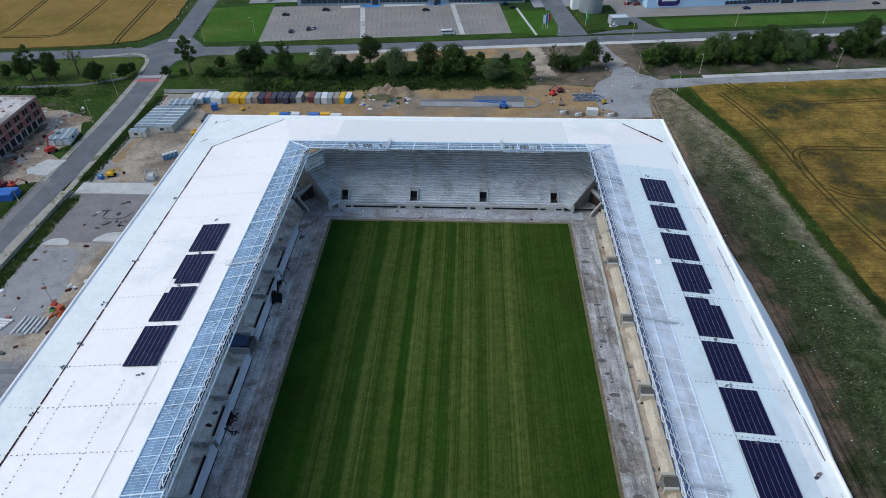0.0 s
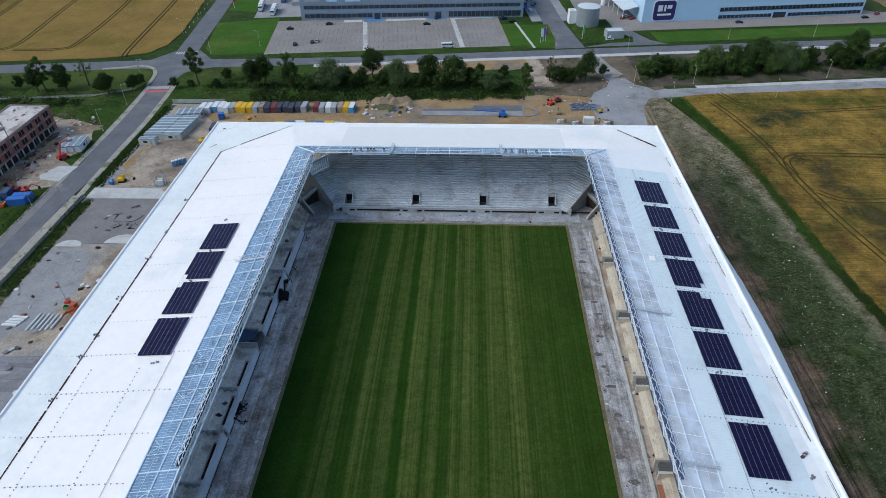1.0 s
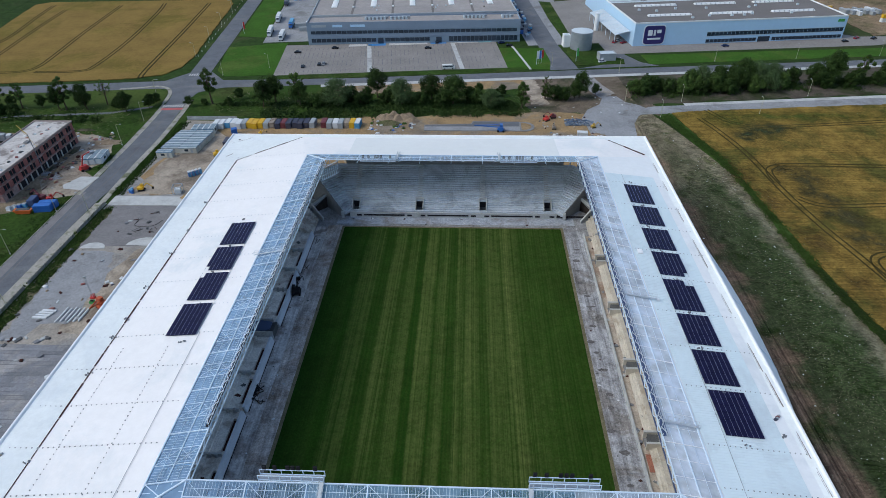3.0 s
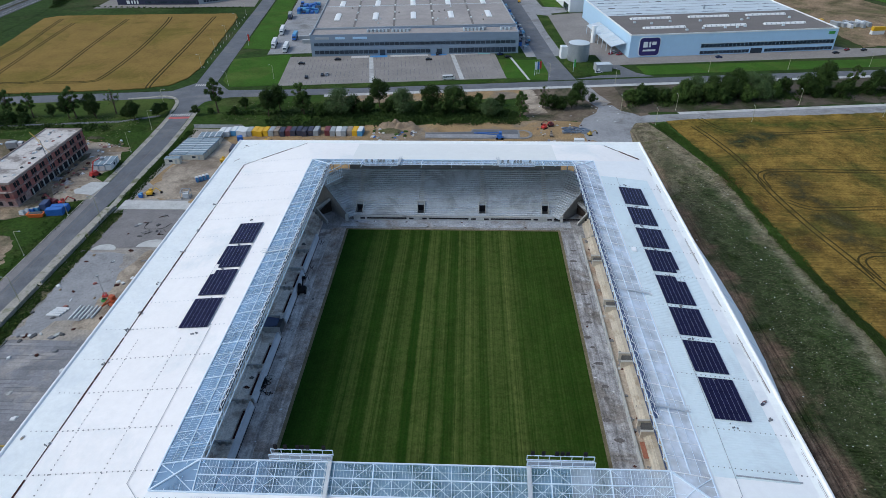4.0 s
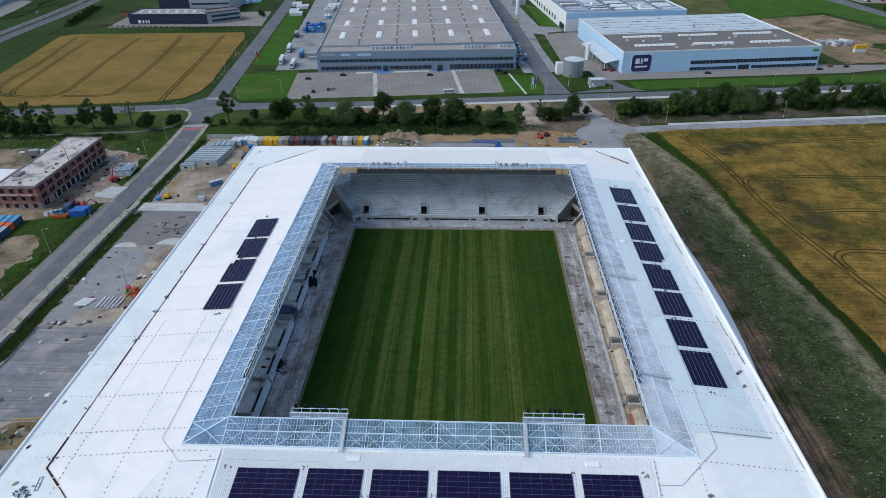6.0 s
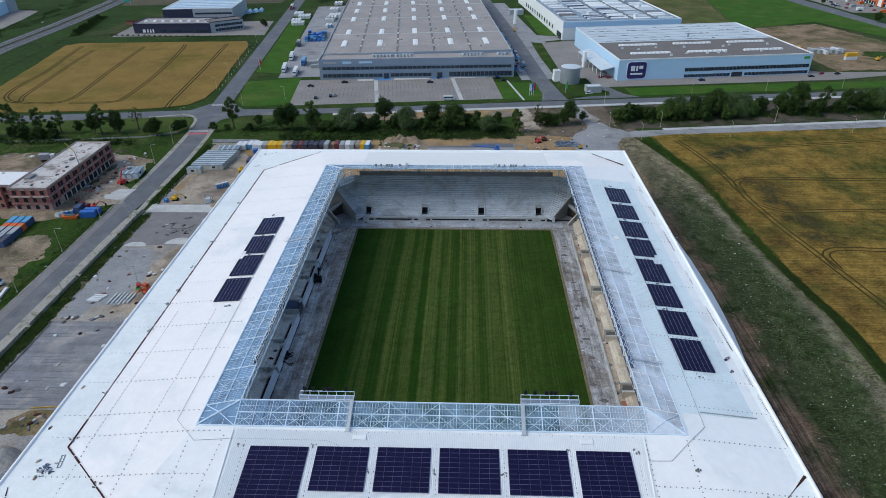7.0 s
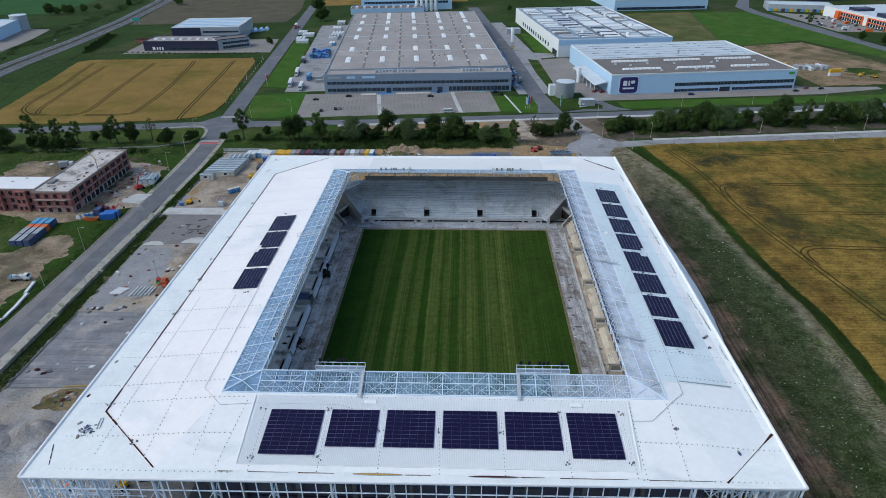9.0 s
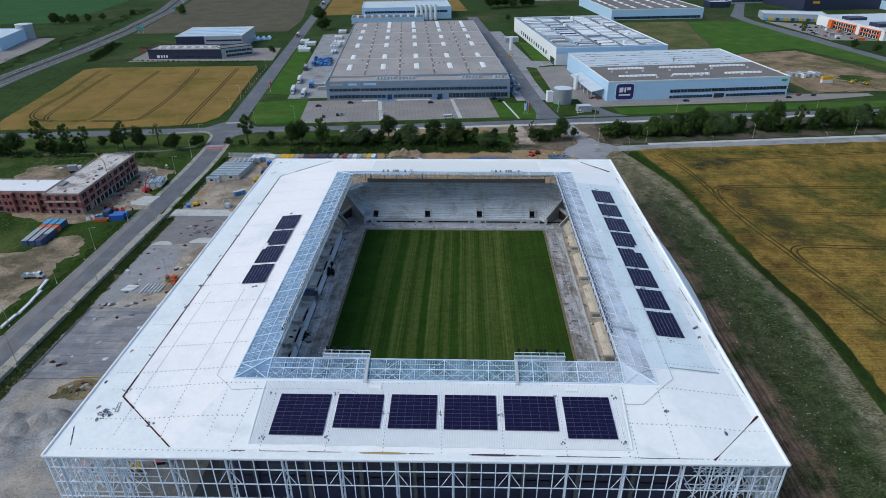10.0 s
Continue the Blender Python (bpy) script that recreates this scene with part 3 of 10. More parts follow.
def ribbon(points, width):
    """The outline of a strip of that width along a line of points."""
    pts = [Vector(p) for p in points]
    left, right = [], []
    for i, p in enumerate(pts):
        d = (pts[min(i + 1, len(pts) - 1)] - pts[max(i - 1, 0)]).normalized()
        n = Vector((-d.y, d.x)) * width / 2
        left.append(p + n)
        right.append(p - n)
    return left, right


def strip(geo, points, width, z0, z1):
    left, right = ribbon(points, width)
    for i in range(len(left) - 1):
        q = [right[i], right[i + 1], left[i + 1], left[i]]
        geo.prism([tuple(p) for p in q], z0, z1)
    return geo


def curve_points(pts, steps=6):
    """A smooth line through a few points."""
    out = []
    p = [Vector(a) for a in pts]
    for i in range(len(p) - 1):
        a, b, c, d = p[max(i - 1, 0)], p[i], p[i + 1], p[min(i + 2, len(p) - 1)]
        for k in range(steps):
            t = k / steps
            out.append(0.5 * (2 * b + (c - a) * t + (2 * a - 5 * b + 4 * c - d) * t * t + (3 * b - a - 3 * c + d) * t * t * t))
    return [tuple(v) for v in out] + [tuple(p[-1])]


# ---- ground ----
def patch(name, poly, mat, z, label="", category="ground"):
    return setting(name, Geo().prism(poly, -0.5, z), mat, label, category)


def rough(poly, amount, seed, step=5.0):
    """The same outline with a ragged edge."""
    r = random.Random(seed)
    out = []
    for a, b in zip(poly, poly[1:] + poly[:1]):
        a, b = Vector(a), Vector(b)
        n = max(1, int((b - a).length / step))
        for k in range(n):
            p = a.lerp(b, k / n)
            out.append((p.x + r.uniform(-amount, amount), p.y + r.uniform(-amount, amount)))
    return out


setting("ground", Geo().face((-3500, -1500, 0), (3500, -1500, 0), (3500, 4000, 0), (-3500, 4000, 0)), LAND, "wide flat green and tan farmland", "ground")
patch("ground_verge_west", [(-420, -80), (-148, -80), (-148, 240), (-160, 290), (-420, 262)], GRASS, 0.03, "rough green meadow beside the road", "meadow")
patch("ground_verge_north", grid_poly((-150, -52), (30, -44), (30, 6), (-150, 6)), GRASS, 0.03, "rough green verge under the tree row", "verge")
patch("ground_meadow_strip", rough([(-400, 241), (-330, 247), (-240, 253), (-178, 258), (-156, 262), (-155.5, 270), (-157.5, 278), (-160, 284), (-165, 289), (-172, 289.5), (-186, 286.5), (-400, 262)], 0.6, 27, 4.0), OLIVE, 0.05, "light olive meadow between path and street", "meadow")
patch("ground_yard", [(-135, -60), (-88, -60), (-84, 10), (-84, 190), (-100, 246), (-134, 247)], GRAVEL, 0.04, "dusty grey gravel building yard", "yard")
patch("ground_sand", rough([(-130, 177), (-84, 177), (-84, 184), (58, 183), (58, 256), (30, 259), (-60, 250), (-118, 246), (-130, 212)], 1.6, 14), SAND, 0.06, "orange-brown churned building sand", "sand")
patch("ground_sand_trodden", rough([(-129, 177.6), (-92, 177.6), (-92, 206), (-104, 224), (-116, 236), (-127, 214)], 1.4, 28, 4.0), SITE_TAN, 0.075, "grey-tan trodden ground of the building yard", "sand")
patch("ground_verge_dry", rough(grid_poly((-78, -10), (28, -14), (28, 4), (-78, 4)), 2.0, 17), SAND, 0.06, "dry tan verge beside the street", "verge")
# floor colour is dark in place of the shade below the roof
patch("ground_plinth", [(-64, 14), (60, 14), (60, 186), (-86, 186), (-86, 38), (-64, 36)], CONCRETE_DARK, 0.09, "concrete floor under the stadium, darkened for the roof's shade", "ground")
patch("ground_forecourt", [(-90, -80), (66, -80), (64, 14.5), (-62, 14.5), (-62, 37), (-84.5, 39), (-86, 14.5)], GRAVEL, 0.05, "grey gravel in front of the facade", "yard")
SOIL_EAST = strip_ground("rutted_and_weedy_soil", ((0.0, (0.06, 0.04, 0.03)), (0.11, (0.17, 0.112, 0.074)), (0.2, (0.058, 0.038, 0.028)), (0.28, (0.15, 0.1, 0.068)), (0.38, (0.04, 0.05, 0.022)), (0.62, (0.034, 0.052, 0.019)), (0.78, (0.14, 0.134, 0.09)), (0.97, (0.125, 0.116, 0.07))), (0.2, 0.166, 0.118))
# across: stadium side, end of the ruts, start of the pale soil, hedge
EAST_LINES = ((-80, 58, 81, 94, 107), (25, 58, 82, 98, 108), (50, 58, 82.5, 101.5, 109.5), (75, 58, 83, 104.5, 110.8), (102, 58, 83, 105.5, 110.8), (150, 58, 81, 100, 105.5), (196, 58, 79, 95.5, 103.5), (225, 58, 77, 88, 95.6), (243, 58, 76, 84, 90.4), (262, 58, 73, 79, 84))
verts, faces, flat = [], [], []
for y, *xs in EAST_LINES:
    verts.extend((x, y, 0.06) for x in xs)
    flat.extend((k, y) for k in range(4))
for i in range(len(EAST_LINES) - 1):
    for k in range(3):
        faces.append((4 * i + k, 4 * i + k + 1, 4 * i + k + 5, 4 * i + k + 4))
me = bpy.data.meshes.new("ground_dirt_east")
me.from_pydata(verts, [], faces)
layer = me.uv_layers.new(name="UVMap")
for loop in me.loops:
    layer.data[loop.index].uv = flat[loop.vertex_index]
setting("ground_dirt_east", me, SOIL_EAST, "brown rutted soil turning to weedy and pale soil", "soil")
patch("ground_dirt_north", rough(rough(grid_poly((24, -46), (85, -52), (85, 3), (24, 3)), 2.4, 15), 0.8, 16, 1.5), SOIL_MID, 0.05, "brown bare soil by the new path", "soil")
patch("ground_dirt_trees", rough(grid_poly((78, -40), (420, -34), (420, 3), (78, 3)), 1.6, 16), SOIL, 0.06, "dark soil under the hedge trees", "soil")

patch("ground_weed_strip", rough([(-134.4, 20), (-130.6, 20), (-130.6, 92), (-130.2, 165), (-134.2, 165)], 0.7, 21, 1.6), WEEDY, 0.14, "rank weeds between pavement and yard", "weeds")
patch("ground_plot_west", rough(rough([(-192, 96), (-160, 96), (-158, 112), (-159, 124), (-156.5, 132), (-158.5, 146), (-166, 149), (-173, 146), (-178, 134), (-192, 132)], 1.8, 22, 4.0), 0.7, 23, 1.0), SAND_GREY, 0.07, "worn brown sandy plot in the meadow", "sand")

# pitch and its surround
patch("pitchside", [(-60, 36), (44, 36), (44, 175), (-60, 175)], ROUGHCAST, 0.11, "grey rubble strip round the pitch", "pitchside")
patch("pitchside_rubble_west", rough([(-49.2, 40), (-43.9, 40), (-43.9, 157), (-49.2, 157)], 0.25, 24, 2.0), WEST_RUBBLE, 0.122, "brown-grey rubble strip beside the turf", "pitchside")
patch("pitchside_path", [(-53.0, 40), (-49.0, 40), (-49.0, 156), (-53.0, 156)], WEST_PATH, 0.125, "pale concrete path along the stand", "path")
patch("pitchside_path_north", rough([(-46.6, 158.2), (36, 158.2), (36, 163), (-46.6, 163)], 0.2, 29, 2.5), PATH_COOL, 0.125, "pale blue-grey concrete path below the stand", "path")
patch("pitchside_rubble_east", rough([(32.2, 42), (37.9, 42), (37.9, 157), (32.2, 157)], 0.2, 30, 2.5), EAST_RUBBLE, 0.122, "streaked grey rubble strip beside the turf", "pitchside")
rs = random.Random(52)
for k in range(16):
    x, y, w, d = 33.2 + rs.uniform(-0.5, 2.6), 52 + 6.2 * k + rs.uniform(-1.5, 1.5), rs.uniform(0.7, 1.5), rs.uniform(0.35, 0.8)
    ring = [(x + w * rs.uniform(0.7, 1.25) * math.cos(a), y + d * rs.uniform(0.7, 1.25) * math.sin(a)) for a in [q * math.pi / 7 for q in range(14)]]
    patch("pitchside_stain", ring, OIL, 0.127, "dark damp stain on the rubble strip", "stain")
patch("pitchside_sand_edge", [(-44.2, 42.6), (31.9, 42.6), (31.9, 156.8), (-44.2, 156.8)], DRY_EDGE, 0.135, "narrow sandy edge round the turf", "ground")
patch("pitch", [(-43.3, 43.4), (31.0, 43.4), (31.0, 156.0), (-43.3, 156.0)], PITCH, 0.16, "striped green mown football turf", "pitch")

# roads
road_a = curve_points([(-145, -150), (-144.8, 20), (-144.6, 120), (-144.9, 155), (-144.2, 174), (-142.8, 190), (-143.8, 207), (-144.2, 226), (-146.6, 253), (-148.7, 275), (-153, 306)])
setting("road_west", strip(Geo(), road_a, 10.2, -0.5, 0.08), ASPHALT, "grey worn asphalt road", "road")
lane = curve_points([(-148.2, -150), (-147.9, 20), (-147.7, 120), (-148.0, 150), (-148.4, 178)])
setting("road_west_lane", strip(Geo(), lane, 3.2, -0.4, 0.086), ASPHALT_WORN, "paler worn strip of the road", "road")
joint = curve_points([(-145.2, -150), (-145.1, 20), (-144.9, 120), (-144.9, 160), (-143.6, 180), (-142.9, 192), (-143.8, 207), (-144.2, 226), (-146.6, 253)])
setting("road_marking_joint", strip(Geo(), joint, 0.22, -0.4, 0.09), ROOF_DARK, "dark tarred joint along the road", "road marking")
walk_east = curve_points([(-137.7, -150), (-137.6, 20), (-137.4, 120), (-137.4, 150), (-136.9, 170)])
setting("pavement_west", strip(Geo(), walk_east, 4.4, -0.5, 0.17), PAVEMENT, "worn tan concrete pavement beside the road", "pavement")
walk_north = curve_points([(-136.9, 170), (-137.6, 188), (-138.0, 206), (-138.2, 226), (-139.7, 250), (-141.8, 272)])
setting("pavement_north_west", strip(Geo(), walk_north, 2.3, -0.5, 0.166), PAVEMENT, "worn tan concrete pavement beside the road", "pavement")
kerb_w = curve_points([(-150.0, -150), (-149.8, 20), (-149.6, 120), (-150.3, 170), (-150.4, 189), (-150.7, 207), (-151.4, 226), (-152.9, 253), (-154.2, 268)])
setting("kerb_west", strip(Geo(), kerb_w, 0.35, -0.5, 0.17), PAVEMENT, "worn grey concrete kerb", "kerb")
shoulder = curve_points([(-149.2, 176), (-149.2, 189), (-149.7, 207), (-150.2, 226), (-151.8, 253), (-153.4, 266)])
setting("pavement_shoulder", strip(Geo(), shoulder, 1.9, -0.4, 0.1), PAVEMENT, "narrow worn tan shoulder of the road", "pavement")
patch("road_north", grid_poly((-900, 8.5), (-160, 6.5), (-140, 5), (-100, 3.8), (900, 3.8), (900, 12.2), (-60, 12.4), (-100, 14), (-140, 16.5), (-160, 18), (-900, 19)), ASPHALT, 0.09, "grey asphalt street", "road")
patch("road_junction", grid_poly((-167, 7), (-161, 5), (-157.6, 1), (-155.8, -5), (-155.4, -16), (-145.6, -14), (-145.2, -9), (-143.3, -1.5), (-138, 2.2), (-130, 5), (-134, 16), (-143, 30), (-156, 30), (-166, 18)), ASPHALT, 0.1, "grey asphalt junction", "road")
setting("pavement_corner", strip(Geo(), curve_points([(-186, 287.2), (-176, 289.4), (-168.5, 291.6), (-162, 289.6), (-158.0, 284.8), (-155.7, 278), (-154.3, 268)]), 1.8, -0.5, 0.165), PAVEMENT, "worn tan pavement round the corner of the junction", "pavement")
patch("road_works", grid_poly((-155.5, 16), (-144, 16), (-144, 900), (-155.5, 900)), ASPHALT, 0.085, "long straight asphalt road", "road")
patch("road_service", grid_poly((46, 14), (62, 14), (60, 60), (64, 200), (66, 480), (52, 480), (50, 200), (48, 60)), ASPHALT, 0.085, "grey asphalt service road between works", "road")
patch("road_service_mouth", grid_poly((62, 15), (108, 15), (100, 22), (94, 40), (88, 48), (84, 44), (86, 30), (78, 20)), ASPHALT, 0.08, "curved asphalt works entrance", "road")
patch("road_field", grid_poly((70, -52), (420, -55), (420, -41), (84, -43), (74, -46)), ASPHALT_PALE, 0.1, "new pale grey road beside the field", "road")
patch("road_field_lane", grid_poly((100, -43.5), (420, -41.5), (420, -38.5), (100, -40.5)), CONCRETE_PALE, 0.12, "pale cycle path beside the road", "path")
patch("road_forecourt", [(54, 228), (73, 229), (75, 246), (79, 255), (86, 262), (82, 268), (76, 272), (73, 280), (66, 279), (63, 269), (56, 262), (52, 252)], ASPHALT_PALE, 0.13, "pale grey paved forecourt", "forecourt")
patch("path_north", grid_poly((62, -30), (71, -24), (68, -12), (66, 4), (55, 4), (57, -12)), GRAVEL, 0.09, "gravel path to the street", "path")
patch("path_left_works", rough(grid_poly((27, -34), (35, -36), (34, 4), (28, 4)), 0.9, 31, 2.0), SITE_TAN, 0.085, "brown earth track through the trees", "path")
patch("pavement_north", grid_poly((-80, 0.2), (420, 0.2), (420, 3.7), (-80, 3.7)), CONCRETE_PALE, 0.16, "pale new pavement along the street", "pavement")
patch("path_meadow", [(-330, 241), (-240, 247), (-175, 254), (-158, 262), (-158, 264.5), (-175, 256.5), (-240, 249.0), (-330, 243.0)], ASPHALT, 0.06, "narrow grey path under the trees", "path")
patch("highway", grid_poly((-358, 60), (-358, 200), (-352, 300), (-350, 420), (-359, 600), (-381, 760), (-421, 900), (-501, 1100), (-529, 1100), (-451, 900), (-409, 760), (-384, 600), (-374, 420), (-376, 300), (-383, 200), (-385, 60)), ASPHALT_DARK, 0.12, "wide grey dual carriageway", "road")
patch("highway_median", grid_poly((-371.5, 60), (-370.5, 200), (-364, 300), (-362, 420), (-371, 600), (-394, 760), (-397, 760), (-374, 600), (-365, 420), (-367, 300), (-373, 200), (-374, 60)), SOIL, 0.3, "dark planted central reservation", "road")

# zebra crossings, red cycle crossing, road marks
mark = Geo()
for k in range(9):
    p = Vector((-152.6 + k * 1.15, 262.4 + k * 0.1))
    mark.prism([(p.x, p.y), (p.x + 0.6, p.y + 0.2), (p.x + 0.2, p.y + 3.2), (p.x - 0.4, p.y + 3.0)], 0.0, 0.13)
for k in range(9):
    u = -155 + k * 1.3
    mark.prism(grid_poly((u, 25), (u + 0.6, 25), (u + 0.6, 28.5), (u, 28.5)), 0.0, 0.13)
setting("road_marking", mark, PAINT_WHITE, "worn white crossing stripes", "road marking")
red = Geo()
for k in range(9):
    p = Vector((-152.0 + k * 1.15, 258.8 + k * 0.1))
    red.prism([(p.x, p.y), (p.x + 1.0, p.y + 0.3), (p.x + 0.7, p.y + 2.6), (p.x - 0.3, p.y + 2.3)], 0.0, 0.13)
setting("road_marking_red", red, PAINT_RED, "faded red cycle crossing", "road marking")


# fields
def field(name, poly, mat, z, label, lines=(), tram=None, wide=0.65, gap=2.2):
    f = setting(name, Geo().prism(rough(poly, 0.45, 33, 3.0), -0.5, z), mat, label, "field")
    if lines:
        g = Geo()
        for pts in lines:
            left, right = ribbon(pts, gap)
            strip(g, left, wide, z - 0.02, z + 0.03)
            strip(g, right, wide, z - 0.02, z + 0.03)
        part("wheel_track", g, tram or TRACK_GREEN, f, "dark twin tractor tracks through the crop")
    return f


def on_grid(pts):
    return [tuple(grid(u, v))[:2] for u, v in pts]


west_lines = [on_grid(curve_points(p)) for p in (
    [(-303, 199), (-300, 163), (-295, 117), (-296, 91), (-295, 71), (-292, 58), (-285, 48), (-276, 43)],
    [(-288, 184), (-286, 133), (-283, 87), (-281, 58), (-277, 46)],
    [(-250, 193), (-249, 120), (-247, 71), (-247, 50), (-252, 42), (-266, 41), (-281, 46)],
    [(-218, 196), (-215, 170), (-212, 103), (-214, 50), (-220, 39), (-245, 40)],
    [(-183, 192), (-182, 113), (-182, 39), (-181, 24)])]
field("field_wheat_west", grid_poly((-304, 36), (-307, 52), (-309, 93), (-313, 143), (-319, 203), (-310, 210.5), (-241, 207), (-169, 201.5), (-164, 189), (-162.5, 120), (-160.6, 60), (-163, 40), (-170, 28), (-188, 23.5), (-223, 22.5), (-259, 23.5), (-296, 26)), WHEAT, 0.4, "ripe golden wheat field", west_lines, None, 0.95)
east_lines = [curve_points(p) for p in (
    [(106, 252), (110.5, 236), (114.5, 215), (116, 195), (117.2, 180), (120, 160), (123.5, 143), (126, 130), (133, 95), (146, 40)],
    [(260, 203), (197, 204.2), (166, 204.4), (130, 205.3), (121, 203.5), (117.5, 199), (117, 190)],
    [(260, 176), (180, 174.1), (151, 174.3), (128, 173.4), (120, 179)],
    [(260, 141), (162, 142.8), (137, 143.7), (130, 142.5), (126.8, 138.5), (127, 130)],
    [(112, 262), (122, 245), (150, 244), (230, 256)])]
cereal = field("field_cereal_east", [(95, 258), (99, 235), (105, 200), (108.8, 140), (111.4, 118), (114.6, 100), (115.6, 80), (113.6, 45), (111, -80), (420, -80), (420, 296), (243, 274.5), (106, 260.5)], BARLEY, 0.4, "patchy ripening brown and green cereal field", east_lines)


def crop_stain(rgb, blobs, strength, label):
    """A thin uneven layer of differently coloured crop that fades out round a few soft centres."""
    x0, x1 = min(b[0] - b[2] * 1.6 for b in blobs), max(b[0] + b[2] * 1.6 for b in blobs)
    y0, y1 = min(b[1] - b[3] * 1.6 for b in blobs), max(b[1] + b[3] * 1.6 for b in blobs)
    nx, ny = int((x1 - x0) / 1.5) + 1, int((y1 - y0) / 1.5) + 1
    level = 0.415 + 0.006 * sum(o.name.startswith("lodged_crop") for o in bpy.data.objects)
    pts = [(x0 + (x1 - x0) * i / nx, y0 + (y1 - y0) * j / ny, level) for j in range(ny + 1) for i in range(nx + 1)]
    quads = [(j * (nx + 1) + i, j * (nx + 1) + i + 1, (j + 1) * (nx + 1) + i + 1, (j + 1) * (nx + 1) + i) for j in range(ny) for i in range(nx)]
    me = bpy.data.meshes.new("lodged_crop")
    me.from_pydata(pts, [], quads)
    fade = me.attributes.new("fade", "FLOAT", "POINT")
    fade.data.foreach_set("value", [min(1.0, sum(math.exp(-1.6 * (((x - a) / c) ** 2 + ((y - b) / d) ** 2)) for a, b, c, d in blobs)) for x, y, z in pts])
    m = material("lodged_crop", rgb, 0.95, vary=0.4, scale=0.1, fine=0.9)
    n, l = m.node_tree.nodes, m.node_tree.links
    at, co, tex = n.new("ShaderNodeAttribute"), n.new("ShaderNodeNewGeometry"), n.new("ShaderNodeTexNoise")
    at.attribute_name = "fade"
    tex.inputs["Scale"].default_value, tex.inputs["Detail"].default_value, tex.inputs["Roughness"].default_value = 0.2, 9, 0.74
    l.new(co.outputs["Position"], tex.inputs["Vector"])
    add, cut = n.new("ShaderNodeMath"), n.new("ShaderNodeMapRange")
    cut.inputs["From Min"].default_value, cut.inputs["From Max"].default_value, cut.inputs["To Min"].default_value, cut.inputs["To Max"].default_value = 0.4, 0.6, 0.3 * strength, strength
    l.new(tex.outputs["Fac"], cut.inputs["Value"])
    add.operation = "MULTIPLY"
    l.new(at.outputs["Fac"], add.inputs[0])
    l.new(cut.outputs["Result"], add.inputs[1])
    mix, clear = n.new("ShaderNodeMixShader"), n.new("ShaderNodeBsdfTransparent")
    l.new(add.outputs[0], mix.inputs[0])
    l.new(clear.outputs[0], mix.inputs[1])
    l.new(n["Principled BSDF"].outputs[0], mix.inputs[2])
    l.new(mix.outputs[0], n["Material Output"].inputs["Surface"])
    part("lodged_crop", me, m, cereal, label)


crop_stain((0.036, 0.05, 0.024), ((127, 238, 11, 10), (120, 232, 5, 6), (136, 241, 9, 5)), 0.92, "dark grey-green lodged crop")
crop_stain((0.062, 0.056, 0.024), ((125, 201, 7, 7), (130, 195, 8, 9), (126, 184, 6, 8), (131, 178, 6, 6), (128, 168, 6, 6), (133, 163, 6, 8), (128, 153, 5, 6), (134, 150, 5, 6)), 0.85, "dull grey-brown thin crop beside the wheel tracks")
crop_stain((0.11, 0.07, 0.026), ((106, 196, 6, 8), (110, 176, 5, 10), (114, 150, 6, 9), (117, 128, 5, 9), (119, 108, 5, 12)), 0.7, "brown weather-worn crop by the hedge")
crop_stain((0.07, 0.095, 0.02), ((200, 212, 26, 26), (188, 186, 16, 14), (230, 190, 30, 40), (150, 255, 60, 6), (118, 247, 9, 6)), 0.8, "greener unripe crop")
patch("hedge_strip", rough([(89, 256), (92.2, 243), (96.2, 225), (103.2, 196), (105.4, 150), (106.6, 135), (109.0, 135), (108.4, 140), (105.6, 200), (99.0, 235), (94.0, 258)], 0.6, 9, 2.5), WEEDS, 0.25, "rank green weeds along the field", "weeds")
patch("hedge_strip_south", rough([(106.2, 136), (108.4, 118), (110.8, 102), (111.4, 75), (110.6, 50), (108.4, -80), (110.6, -80), (112.6, 45), (114.4, 80), (113.6, 100), (111.0, 118), (109.0, 136)], 0.5, 10, 2.0), GRASS, 0.25, "dark low weeds along the field", "weeds")
patch("field_green_far", grid_poly((-900, 510), (-480, 498), (-470, 620), (-480, 900), (-1200, 900)), material("green_crop", (0.028, 0.085, 0.026), 0.9, vary=0.2, scale=0.03), 0.2, "bright green far field", "field")
patch("field_fallow_far", grid_poly((-345, 400), (-168, 395), (-162, 480), (-190, 900), (-380, 900)), material("fallow", (0.092, 0.085, 0.06), 0.95, vary=0.3, scale=0.04), 0.1, "brown-grey fallow field", "field")
patch("field_tan_far", grid_poly((-140, 520), (60, 540), (60, 900), (-140, 900)), WHEAT, 0.2, "tan far field", "field")
patch("field_bank_dark", grid_poly((-352, 40), (-308, 44), (-331, 130), (-330, 222), (-336, 340), (-350, 340), (-350, 200)), LAND, 0.1, "dark green embankment beside the highway", "embankment")
patch("verge_street", grid_poly((-104, 14.4), (-60, 12.9), (32, 12.7), (32, 20.2), (-106, 20.6)), GRASS, 0.17, "narrow green verge between street and car park", "verge")
patch("lawn_parking", grid_poly((-141, 33), (-144, 76), (-108, 82), (-105, 22), (-135, 22)), LAWN, 0.14, "bright mown lawn", "lawn")
patch("lawn_long", grid_poly((-142.5, 100), (-142.5, 290), (-126, 268), (-124, 96)), LAWN, 0.14, "bright mown lawn beside the road", "lawn")
patch("lawn_entrance", grid_poly((23, 17), (32, 17), (31, 56), (23, 57)), LAWN, 0.14, "small bright lawn", "lawn")
